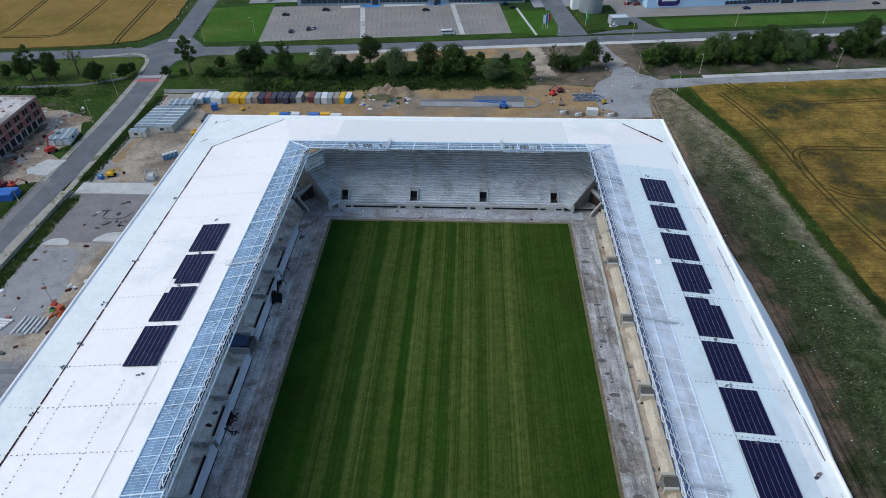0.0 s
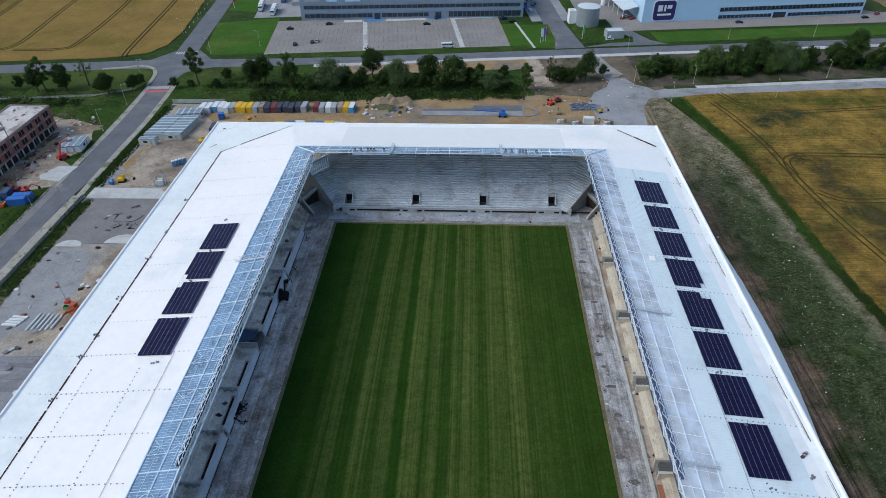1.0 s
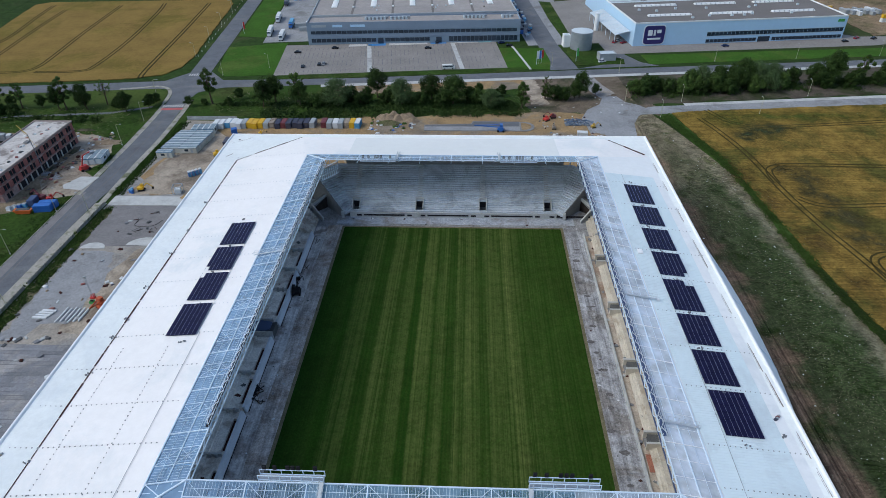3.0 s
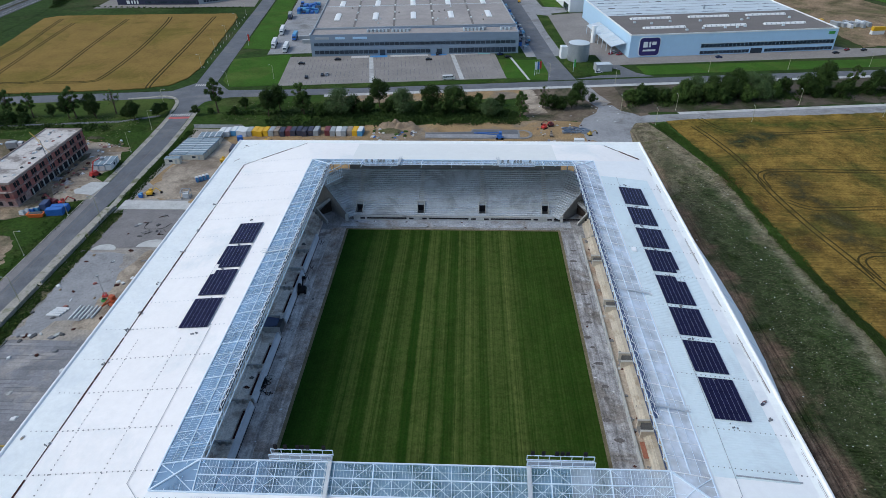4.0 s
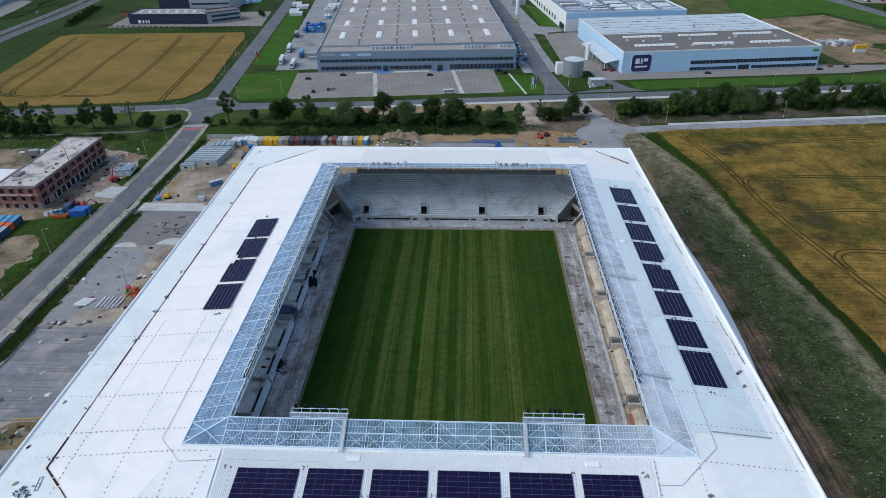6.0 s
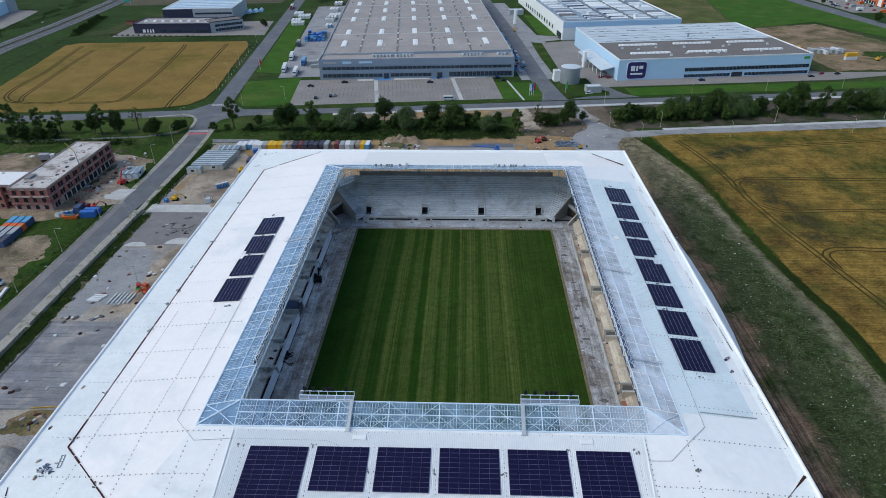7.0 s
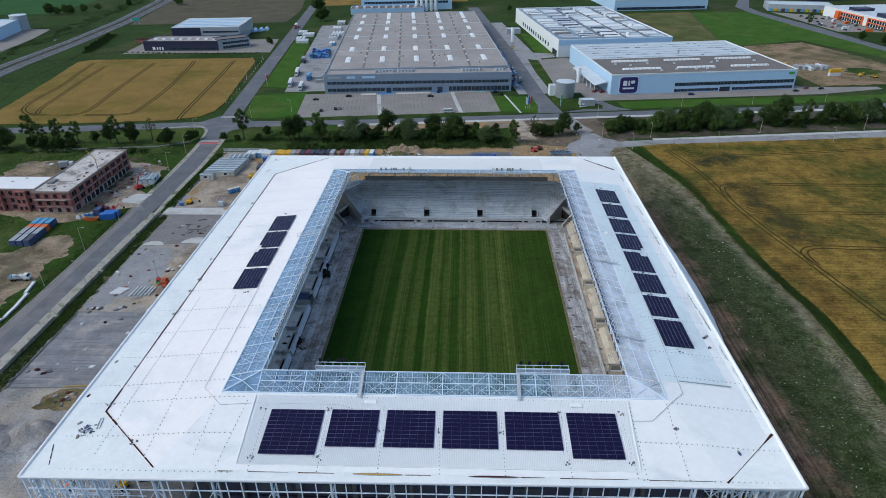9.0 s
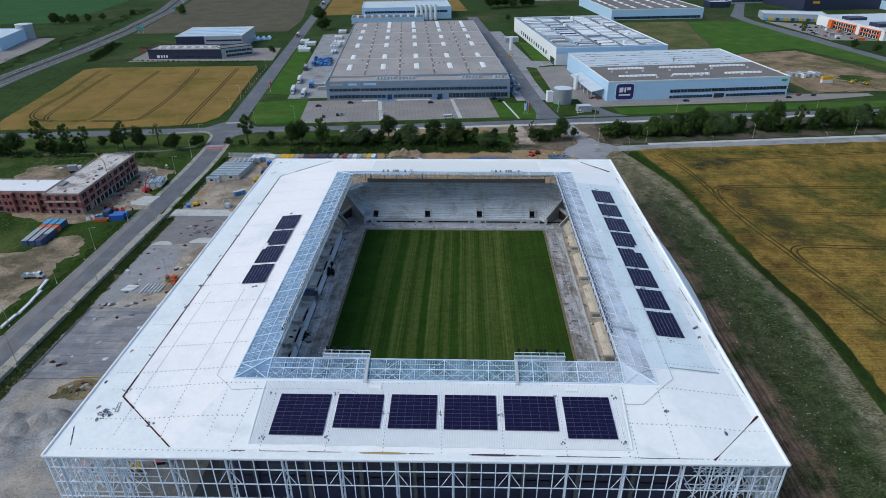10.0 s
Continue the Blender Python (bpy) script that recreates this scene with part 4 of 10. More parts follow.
patch("lawn_between", grid_poly((31, 17), (37, 16.6), (40, 54), (30, 56)), LAWN, 0.13, "small bright lawn", "lawn")
patch("path_entrance", grid_poly((34.6, 16.5), (36.0, 16.5), (32.4, 62), (31.0, 62)), CONCRETE_PALE, 0.16, "narrow pale paved path between lawns", "path")
patch("lawn_flags", grid_poly((35, 17), (46, 15), (49, 28), (50, 54), (38, 54)), LAWN, 0.14, "small bright lawn", "lawn")
patch("lawn_tank", grid_poly((62, 20), (90, 20), (92, 28), (80, 40), (66, 56), (62, 44)), GRASS, 0.14, "patchy grass round the tank", "lawn")
patch("lawn_works", grid_poly((104, 18), (420, 18), (420, 30), (150, 34), (104, 34)), LAWN, 0.14, "long mown lawn before the works", "lawn")
patch("lawn_service", grid_poly((66, 62), (72, 70), (78, 165), (70, 170), (67, 120)), GRASS, 0.14, "narrow grass verge", "lawn")
patch("lawn_far_green", grid_poly((205, 205), (285, 205), (346, 222), (372, 130), (392, 158), (404, 280), (390, 392), (314, 402), (225, 400)), LAWN, 0.1, "wide green meadow", "meadow")
patch("lawn_far_olive", rough(grid_poly((205, 205), (264, 210), (271, 235), (296, 334), (316, 402), (205, 402)), 1.0, 34, 6.0), MEADOW_TAN, 0.16, "dry olive meadow", "meadow")
patch("path_meadow_edge", grid_poly((271, 235), (296, 334), (316, 402), (314.6, 402), (294.6, 334), (269.6, 235)), SOIL, 0.18, "dark ditch along the meadow", "ditch")
patch("soil_far", rough(grid_poly((262, 80), (270, 190), (279, 200), (300, 204), (341, 212), (347, 175), (351, 150), (354, 129), (357, 100), (330, 58), (262, 58)), 2.0, 35, 5.0), SOIL_BROWN, 0.18, "brown stripped building soil", "soil")
patch("road_far_east", grid_poly((402, 90), (402, 220), (403, 312), (400, 353), (398, 394), (404, 432), (430, 481), (496, 604), (482, 604), (414, 481), (390, 440), (384, 395), (384, 351), (384, 289), (388, 205), (391, 90)), ASPHALT, 0.12, "far asphalt road", "road")
patch("soil_far_grass", rough(rough(grid_poly((306, 96), (318, 108), (332, 104), (338, 92), (322, 84), (312, 90)), 2.2, 36, 3.0), 0.8, 37, 1.2), GRASS, 0.2, "weedy green patch on the stripped soil", "meadow")
patch("apron_works", grid_poly((86, 38), (250, 38), (300, 46), (300, 52), (250, 56), (244, 62), (86, 62)), PAVING, 0.12, "grey paved works apron", "apron")
patch("apron_yard", grid_poly((72, 60), (106, 60), (106, 172), (76, 166)), PAVING, 0.11, "grey paved loading yard", "apron")
patch("apron_between", grid_poly((42, 60), (74, 60), (82, 172), (96, 176), (96, 190), (80, 196), (78, 360), (42, 360)), ASPHALT_PALE, 0.07, "grey yard between the works", "apron")
patch("lawn_hall", grid_poly((82, 196), (96, 192), (96, 270), (86, 300)), LAWN, 0.12, "bright green strip beside the hall", "lawn")
patch("apron_far_site", grid_poly((408, 260), (452, 250), (452, 360), (410, 390)), PAVING, 0.13, "pale far building site yard", "apron")
patch("apron_loading", grid_poly((-124, 84), (-94, 84), (-94, 365), (-124, 365)), ASPHALT_PALE, 0.1, "grey loading yard of the warehouse", "apron")
patch("apron_navy", grid_poly((-293, 236), (-158, 226), (-160, 290), (-290, 300)), PAVING, 0.12, "pale paved yard", "apron")
patch("parking_lot", grid_poly((-108, 20.5), (23, 20.1), (23, 72), (-108, 76)), PAVING, 0.15, "large grey block-paved car park", "car park")
bays = Geo()
for row in (23, 33, 38.5, 48.5, 54, 64):
    for k in range(49):
        u = -105 + k * 2.6
        if abs((u + 44) % 40 - 20) > 1.5:
            bays.prism(grid_poly((u, row), (u + 0.24, row), (u + 0.24, row + 4.8), (u, row + 4.8)), 0.1, 0.165)
setting("parking_marking", bays, ASPHALT, "dark bay lines of the car park", "road marking")
for u in (-56, -4):
    patch("parking_path", grid_poly((u, 21), (u + 2.6, 21), (u + 1, 71), (u - 1.6, 71)), CONCRETE_PALE, 0.19, "pale path across the car park", "path")
for u0, u1, m in ((-69, -58, PAINT_WHITE), (-57, -46, PAINT_BLUE), (-44, -20, PAINT_WHITE), (-18, -8, PAINT_BLUE), (-4, 12, PAINT_WHITE), (12.5, 20, material("mint_paint", (0.2, 0.5, 0.48), 0.8))):
    patch("parking_painted_bay", grid_poly((u0, 69.5), (u1, 69.5), (u1, 73.5), (u0, 73.5)), m, 0.19, "painted parking bays", "road marking")

# carriageway lines of the highway
for offset, wide in ((-9.6, 0.28), (-5.2, 0.15), (4.6, 0.15), (9.2, 0.28)):
    pts = on_grid([(u + offset, v) for u, v in ((-372, 60), (-370.5, 200), (-364, 300), (-362, 420), (-371.5, 600), (-395, 760))])
    setting("road_marking_highway", strip(Geo(), pts, wide, 0.0, 0.14), PAINT_WHITE, "white lane line of the highway", "road marking")

# yard surfaces west of the stadium
patch("yard_dusty_ground", rough([(-114, 101), (-99, 100), (-93, 141), (-109, 141), (-117, 124)], 1.8, 29, 3.0), SITE_TAN, 0.06, "pale tan dusty ground in the building yard", "yard")
slab = setting("yard_paving", Geo().prism([(-129.2, 58), (-116, 58.4), (-104, 59.6), (-100, 62), (-100, 95.8), (-129.4, 94.8)], -0.4, 0.1), ASPHALT, "half-laid grey block paving", "paving")
PAVER = material("grey_block_paving", (0.2, 0.208, 0.228), 0.9, vary=0.22, scale=0.22, fine=2.2, dirt=(0.27, 0.265, 0.262), dirt_amount=0.4, dirt_scale=0.12, island=0.26)
ry = random.Random(40)
y = 58.6
while y < 94.4:
    wide = ry.choice((1.1, 1.25, 1.25, 1.4, 2.5))
    x = -129.0 + ry.uniform(-0.3, 0.3)
    while x < -101.5:
        x1 = min(x + ry.uniform(4.0, 16.0), -100.5)
        lift_z = ry.uniform(0.0, 0.03)
        part("paver_row", Geo().box(x, x1 - 0.05, y, y + wide - ry.choice((0.04, 0.06, 0.16)), 0.0, 0.13 + lift_z), PAVER, slab)
        x = x1
    y += wide
part("edging", Geo().solid([(-129.9, 57.6, 0), (-129.4, 57.6, 0), (-129.6, 95.2, 0), (-130.1, 95.2, 0)], [(-129.9, 57.6, 0.2), (-129.4, 57.6, 0.2), (-129.6, 95.2, 0.2), (-130.1, 95.2, 0.2)]), CONCRETE_DARK, slab, "dark kerb along the paving")
patch("yard_rough_concrete", rough([(-129.5, 97), (-123, 97), (-121.5, 103.5), (-113, 104.5), (-112, 124), (-117, 139), (-130, 140)], 0.9, 41, 2.5), ASPHALT_PALE, 0.062, "blue-grey rough trodden concrete ground", "yard")
patch("yard_concrete_strip", [(-134, 169), (-90, 169), (-90, 175.5), (-134, 175.5)], CONCRETE_PALE, 0.15, "pale concrete crossing strip", "paving")
patch("yard_asphalt", [(-131, 142), (-90, 144), (-90, 168.5), (-131, 168.5)], ASPHALT_WORN, 0.13, "grey rough paved yard", "paving")
for cx, cy, rr in ((-125.5, 141.0, 4.2), (-109.0, 143.0, 6.0)):
    fan = [(cx + rr * math.cos(a * math.pi / 9), cy + 0.8 * rr * math.sin(a * math.pi / 9)) for a in range(10)]
    patch("yard_paved_fan", fan, CONCRETE_PALE, 0.2, "pale half-round paving", "paving")
patch("yard_entry", [(-150, 176), (-160, 172), (-170, 186), (-168, 206), (-158, 196), (-150, 190)], SITE_TAN, 0.15, "dusty site entry", "yard")
patch("yard_site_soil", rough([(-170, 186), (-160, 187), (-153, 205), (-157, 224), (-172, 231), (-180, 228), (-170.5, 214)], 1.0, 26, 3.0), SITE_TAN, 0.12, "pale trodden soil beside the brick shell", "yard")
patch("yard_entry_pad", [(-158.9, 183.4), (-157.2, 180.6), (-149.6, 179.5), (-147.8, 190.2), (-155.4, 190.4)], CONCRETE_PALE, 0.2, "pale concrete pad at the site entry", "paving")
patch("yard_brick_site", rough([(-172, 160), (-158, 172), (-160, 200), (-165, 225), (-180, 232), (-235, 232), (-235, 190), (-200, 165)], 2.0, 11), SAND_GREY, 0.1, "dusty rubble round the brick shell", "yard")
patch("yard_sand_west", rough([(-157, 60), (-158, 118), (-172, 128), (-220, 120), (-220, 40), (-165, 40)], 2.0, 12), SITE_TAN, 0.06, "trodden sandy plot", "sand")


# ---- stadium roof ----
IX0, IX1, IY0, IY1, IZ = -48.0, 35.0, 39.4, 159.6, 24.0
EX0, EX1, EY0, EY1, EZ = -55.8, 42.5, 33.9, 167.0, 22.2
OX0, OX1, OY0, OY1, OZ = -88.4, 63.0, 12.5, 187.3, 20.3
KZ = 20.1
E = {"sw": (EX0, EY0, EZ), "se": (EX1, EY0, EZ), "ne": (EX1, EY1, EZ), "nw": (EX0, EY1, EZ)}
K = [(-80.5, 29.3, KZ), (-63.0, 14.2, KZ), (49.0, 14.2, KZ), (61.0, 26.0, KZ), (61.0, 171.5, KZ), (48.0, 185.6, KZ), (-62.0, 185.6, KZ), (-80.5, 166.5, KZ)]
O = {"sw": (OX0, OY0 - 1.3, OZ), "se": (OX1, OY0, OZ), "ne": (OX1, OY1, OZ), "nw": (OX0, OY1, OZ)}
roof = thing("stadium_roof", "white membrane and sheet roof ring of the stadium", "roof")


def slab_of(*pts, thick=0.35):
    return Geo().solid([(x, y, z - thick) for x, y, z in pts], pts)


def lift(p, h):
    return (p[0], p[1], p[2] + h)


for quad in ((K[7], K[0], E["sw"], E["nw"]), (K[0], K[1], E["sw"]), (K[1], K[2], E["se"], E["sw"]), (K[2], K[3], E["se"]), (K[3], K[4], E["ne"], E["se"]), (K[4], K[5], E["ne"]), (K[5], K[6], E["nw"], E["ne"]), (K[6], K[7], E["nw"])):
    part("roof_sheet", slab_of(*quad), SHEET_COOL if E["se"] in quad else MEMBRANE, roof)
for quad in ((O["nw"], O["sw"], K[0], K[7]), (O["sw"], K[1], K[0]), (O["sw"], O["se"], K[2], K[1]), (O["se"], K[3], K[2]), (O["se"], O["ne"], K[4], K[3]), (O["ne"], K[5], K[4]), (O["ne"], O["nw"], K[6], K[5]), (O["nw"], K[7], K[6])):
    part("roof_border", slab_of(*quad), BORDER, roof)


def plane_z(x, y):
    """Height of the roof's upper face."""
    d = [(EX0 - x) / (EX0 + 80.5), (x - EX1) / (61.0 - EX1), (EY0 - y) / (EY0 - 14.2), (y - EY1) / (185.6 - EY1)]
    for (ex, ey), (px, py), (qx, qy) in (((EX0, EY0), K[0][:2], K[1][:2]), ((EX1, EY0), K[2][:2], K[3][:2]), ((EX1, EY1), K[4][:2], K[5][:2]), ((EX0, EY1), K[6][:2], K[7][:2])):
        nx, ny = qy - py, px - qx
        d.append(((x - ex) * nx + (y - ey) * ny) / ((px - ex) * nx + (py - ey) * ny))
    return EZ + (KZ - EZ) * max(0.0, min(1.0, max(d)))


# rounded white edge all round
corners = [O["sw"], O["se"], O["ne"], O["nw"]]
for a, b in zip(corners, corners[1:] + corners[:1]):
    along_x = abs(a[1] - b[1]) < 5
    part("roof_edge", Geo().bar(lift(a, 0.0 if along_x else -0.05), lift(b, 0.0 if along_x else -0.05), 0.24 if along_x else 0.42, 8), EDGE_WHITE, roof, "rounded white roof edge")
    part("fascia", Geo().bar(lift(a, -0.4), lift(b, -0.4), 0.14, 4), STEEL_WHITE, roof)

# open brown gutter seam, broken into lengths
rng = random.Random(5)


def seam(a, b, wide, lo, hi, gap, mat=RUST):
    a, b = Vector(a), Vector(b)
    n, at = (b - a).length, 0.0
    d = (b - a).normalized()
    while at < n - 0.5:
        ln = min(rng.uniform(lo, hi), n - at)
        part("gutter_gap", Geo().bar(a + d * at + Vector((0, 0, 0.02)), a + d * (at + ln) + Vector((0, 0, 0.02)), wide * rng.uniform(0.55, 1.2)), mat, roof, "open rust-brown gutter seam")
        at += ln + rng.uniform(0.2, gap)


seam(K[7], K[0], 0.17, 2, 8, 0.7)
seam(K[0], K[1], 0.24, 2, 5, 0.5)
seam(K[6], K[7], 0.13, 5, 9, 2.0)
seam((49.6, 14.3, KZ), (61.4, 25.4, KZ + 0.05), 0.07, 2.5, 5, 0.5)
for a, b, r, q in (((48.7, 13.5, KZ), (50.4, 15.1, KZ), 0.24, 0.07), ((59.6, 23.7, KZ), (62.3, 26.2, KZ + 0.05), 0.09, 0.34)):
    part("gutter_gap", Geo().bar(a, b, r, 6, q), RUST, roof, "open rust-brown gutter seam")
seam((49.5, 184.6, KZ), (60.0, 172.5, KZ), 0.25, 3, 7, 1.0)
seam((-86.4, 19.5, OZ - 0.05), (-84.2, 14.2, OZ - 0.05), 0.12, 1, 2, 0.5)
for y0, y1, x, w in ((33.3, 41.5, 62.3, 0.13), (42.2, 48, 62.2, 0.1), (50, 56, 62.0, 0.12), (62, 71, 61.9, 0.17), (71.5, 80, 61.5, 0.13), (90, 97, 61.3, 0.08), (108, 121, 61.3, 0.12), (130, 138, 61.3, 0.1), (148, 154, 61.3, 0.1), (160, 167, 61.3, 0.1)):
    part("gutter_gap", Geo().bar((x, y0, OZ - 0.1), (x - 0.1, y1, OZ - 0.1), w * 0.6, 6, w * 0.3), BRACKEN, roof, "open rust-brown gutter seam")
    part("gutter_lip", Geo().bar((x - 0.28, y0 + 0.6, OZ - 0.1), (x - 0.35, y1 - 0.8, OZ - 0.1), 0.035), FIXING_PALE, roof)
for x0, x1, w in ((-44, -36, 0.2), (-34, -27, 0.3), (-13, -8, 0.25), (9.4, 14, 0.3), (17, 30, 0.25), (34, 46, 0.2), (-50, -47, 0.3)):
    part("gutter_gap", Geo().bar((x0, 13.75, KZ + 0.1), (x1, 13.8, KZ + 0.1), w * 0.35, 6, w * 0.2), BRACKEN, roof, "open rust-brown gutter seam")

for x0, x1, m in ((-23.4, -13.4, YELLOW_DULL), (-0.8, 9.2, RUST)):
    loop = [((x0 + x1) / 2 + (x1 - x0) / 2 * math.cos(a), 13.75 + 0.3 * math.sin(a)) for a in [k * math.pi / 10 for k in range(20)]]
    rim = part("gutter_opening", Geo().prism(loop, KZ + 0.02, KZ + 0.14), FIXING_PALE, roof, "long pale-rimmed gutter opening")
    part("gutter_floor", Geo().prism([((x - (x0 + x1) / 2) * 0.94 + (x0 + x1) / 2, (y - 13.75) * 0.62 + 13.75) for x, y in loop], KZ + 0.06, KZ + 0.16), m, rim, "stained gutter floor")

# profiled sheets laid on the membrane: pale blue east wing, ribbed south middle
pale = part("profiled_sheet", slab_of((58.6, 40.0, plane_z(58.6, 90) + 0.06), (58.6, 156.0, plane_z(58.6, 90) + 0.06), (43.0, 156.0, EZ + 0.0), (43.0, 40.0, EZ + 0.0), thick=0.1), SHEET_PALE, roof, "pale blue profiled roof sheet")
pale.data.flip_normals()
g = Geo()
for k in range(193):
    y = 40.4 + k * 0.6
    g.bar((43.2, y, EZ + 0.0), (58.4, y, plane_z(58.4, 90) + 0.08), 0.03, 4)
part("sheet_rib", g, SHEET_PALE, roof, "fine pale ribs of the sheet")["kind"] = "stuff"
# greyer than the white ribs, so the groove shade is in the colour
SHEET_GROOVE = material("groove_shade_sheet", (0.7, 0.74, 0.76), 0.5, vary=0.04, scale=0.1, fine=0.8)


def on_south(x, y, h=0.0):
    return (x, y, EZ + 0.02 + (KZ + 0.1 - EZ - 0.02) * (33.2 - y) / 18.3 + h)


white = part("profiled_sheet", slab_of(on_south(-46.6, 15.6), on_south(32.6, 15.6), on_south(33.6, 33.2), on_south(-47.4, 33.2), thick=0.1), SHEET_GROOVE, roof, "white profiled roof sheet")
g = Geo()
for k in range(225):
    x = -47.0 + k * 0.357
    lo, hi = on_south(x + 0.5 - 0.006 * k, 15.7, 0.03), on_south(x, 33.1, 0.03)
    g.bar(lo, hi, 0.1, 4)
part("sheet_rib", g, EDGE_WHITE, roof, "fine white ribs of the sheet")["kind"] = "stuff"
for a, b in (((-46.9, 15.6), (-47.8, 33.0)), ((32.9, 15.6), (33.9, 33.0)), ((-46.6, 15.55), (32.6, 15.6))):
    part("sheet_flashing", Geo().bar(on_south(*a, 0.06), on_south(*b, 0.06), 0.12), SHEET_GROOVE, roof)
part("profiled_sheet", slab_of((-42.0, 167.6, EZ), (30.0, 167.6, EZ), (30.0, 185.0, KZ + 0.12), (-42.0, 185.0, KZ + 0.12), thick=0.1), material("cream_sheet", (0.72, 0.74, 0.73), 0.45, vary=0.04), roof, "off-white profiled roof sheet")

# cable and seam lines on the membrane
for pts in ([(-60.5, 78), (-60.4, 35.4), (-55.0, 30.2), (-46.8, 30.9), (-28.6, 30.8), (-25.8, 29.7)], [(48.4, 156), (47.4, 61.2), (46.8, 36.4), (38.0, 27.9), (33.6, 27.8)]):
    for a, b in zip(pts, pts[1:]):
        a, b = Vector(a), Vector(b)
        n = max(1, int((b - a).length / 1.5))
        line = [(*a.lerp(b, q / n), plane_z(*a.lerp(b, q / n)) + 0.14) for q in range(n + 1)]
        g = Geo()
        for p, q in zip(line, line[1:]):
            g.bar(p, q, 0.045, 5)
        part("roof_cable", g, FIXING_PALE, roof, "grey lightning cable")
part("roof_pipe", Geo().bar((47.2, 40.5, plane_z(47.2, 40.5) + 0.2), (59.0, 40.3, plane_z(59, 40.3) + 0.2), 0.13, 6), FIXING_PALE, roof, "grey pipe lying across the roof")
dots, faint = Geo(), Geo()


def dotted(a, b, step):
    a, b = Vector(a), Vector(b)
    n = int((b - a).length / step)
    for k in range(n + 1):
        p = a.lerp(b, k / max(n, 1))
        z = plane_z(p.x, p.y)
        w = rng.uniform(0.07, 0.105)
        # the northern rows are covered by pale patches
        (faint if p.x < 0 and p.y > 82 + 6 * math.sin(p.x) else dots).box(p.x - w, p.x + w, p.y - w, p.y + w, z - 0.05, z + 0.14)


for k in range(14):
    y = 37.6 + k * 10.05
    dotted((-87.0, y), (-57.5 if k else -55.8, y + 0.6), 1.05)
for y in (31.6, 21.9):
    dotted((-87.2, y), (-50.5, y + 1.1), 1.05)
for y in (33.0, 42.1, 51.1, 65.4, 77.0, 88.6, 101.6, 113.4, 125.0, 137.0, 150.4):
    dotted((43.6, y), (62.6, y - 0.2), 1.0)
dotted((33.3, 22.6), (63.0, 21.7), 1.0)
for x, y1 in ((-76.6, 74.0), (-66.3, 74.0), (-56.2, 30.0)):
    dotted((x, 17.5), (x, y1), 1.05)
for x in (42.1, 34.0):
    dotted((x - 0.3, 14.0), (x, 32.5), 1.05)
dotted((-50.8, 15), (-49.4, 31.5), 1.05)
for x in (-44.6, -30.9, -18.9, -6.8, 6.1, 19.0, 31.6):
    dotted((x + 0.4, 14.2), (x, 30.4), 0.95)
dotted((-84, 13.4), (-48, 13.5), 1.15)
dotted((33.0, 13.8), (62.0, 13.7), 1.1)
dotted((-46, 32.9), (33, 33.0), 1.2)
part("roof_fixing", dots, FIXING, roof, "rows of small dark roof fixings")["kind"] = "stuff"
part("roof_fixing", faint, FIXING_FAINT, roof, "rows of pale covered roof fixings")["kind"] = "stuff"
ox, oy = -84.6, 182.6
part("roof_outlet", Geo().tube(ox, oy, plane_z(ox, oy) - 0.1, plane_z(ox, oy) + 0.16, 0.42, 14), HOLLOW, roof, "round black drain opening")
for a, b, w in (((-85.1, 169.0), (-83.6, 171.3), 0.08), ((-86.3, 179.7), (-80.4, 184.6), 0.04)):
    part("gutter_gap", Geo().bar((*a, plane_z(*a) + 0.12), (*b, plane_z(*b) + 0.12), w, 6), BRACKEN, roof, "open rust-brown gutter seam")
clump = Geo()
spots = [(-45.1, 29.4), (-44.5, 17.0), (-30.6, 17.2), (-31.0, 29.6), (-19.0, 24.4), (-6.8, 24.4), (6.0, 24.4), (18.6, 17.2), (19.0, 29.5), (31.4, 17.5), (31.5, 29.8), (42.5, 26.1), (59.0, 54.9), (-80.5, 31.2), (-70.2, 20.6), (-80.4, 66.5), (-81.0, 44.6)]
spots += [(-64.5 + rng.uniform(-2, 2), y) for y in (75.5, 88.2, 100.8, 112.8, 126.5)] + [(50.5 + rng.uniform(-1, 1), y) for y in (52, 64.5, 76.5, 88.5, 101, 113.5, 125, 136.8, 150.5)]
spots += [(-80.3 + rng.uniform(-0.6, 0.6), y) for y in (78, 84, 96, 111, 122, 138)]
for x, y in spots:
    for _ in range(4):
        a, b = x + rng.uniform(-0.7, 0.7), y + rng.uniform(-0.6, 0.6)
        w = rng.uniform(0.1, 0.2)
        clump.taper(a - w, a + w, b - w, b + w, plane_z(a, b), plane_z(a, b) + 0.35, w * 0.3, w * 0.3)
part("roof_anchor", clump, FIXING, roof, "small dark anchor blocks")["kind"] = "stuff"

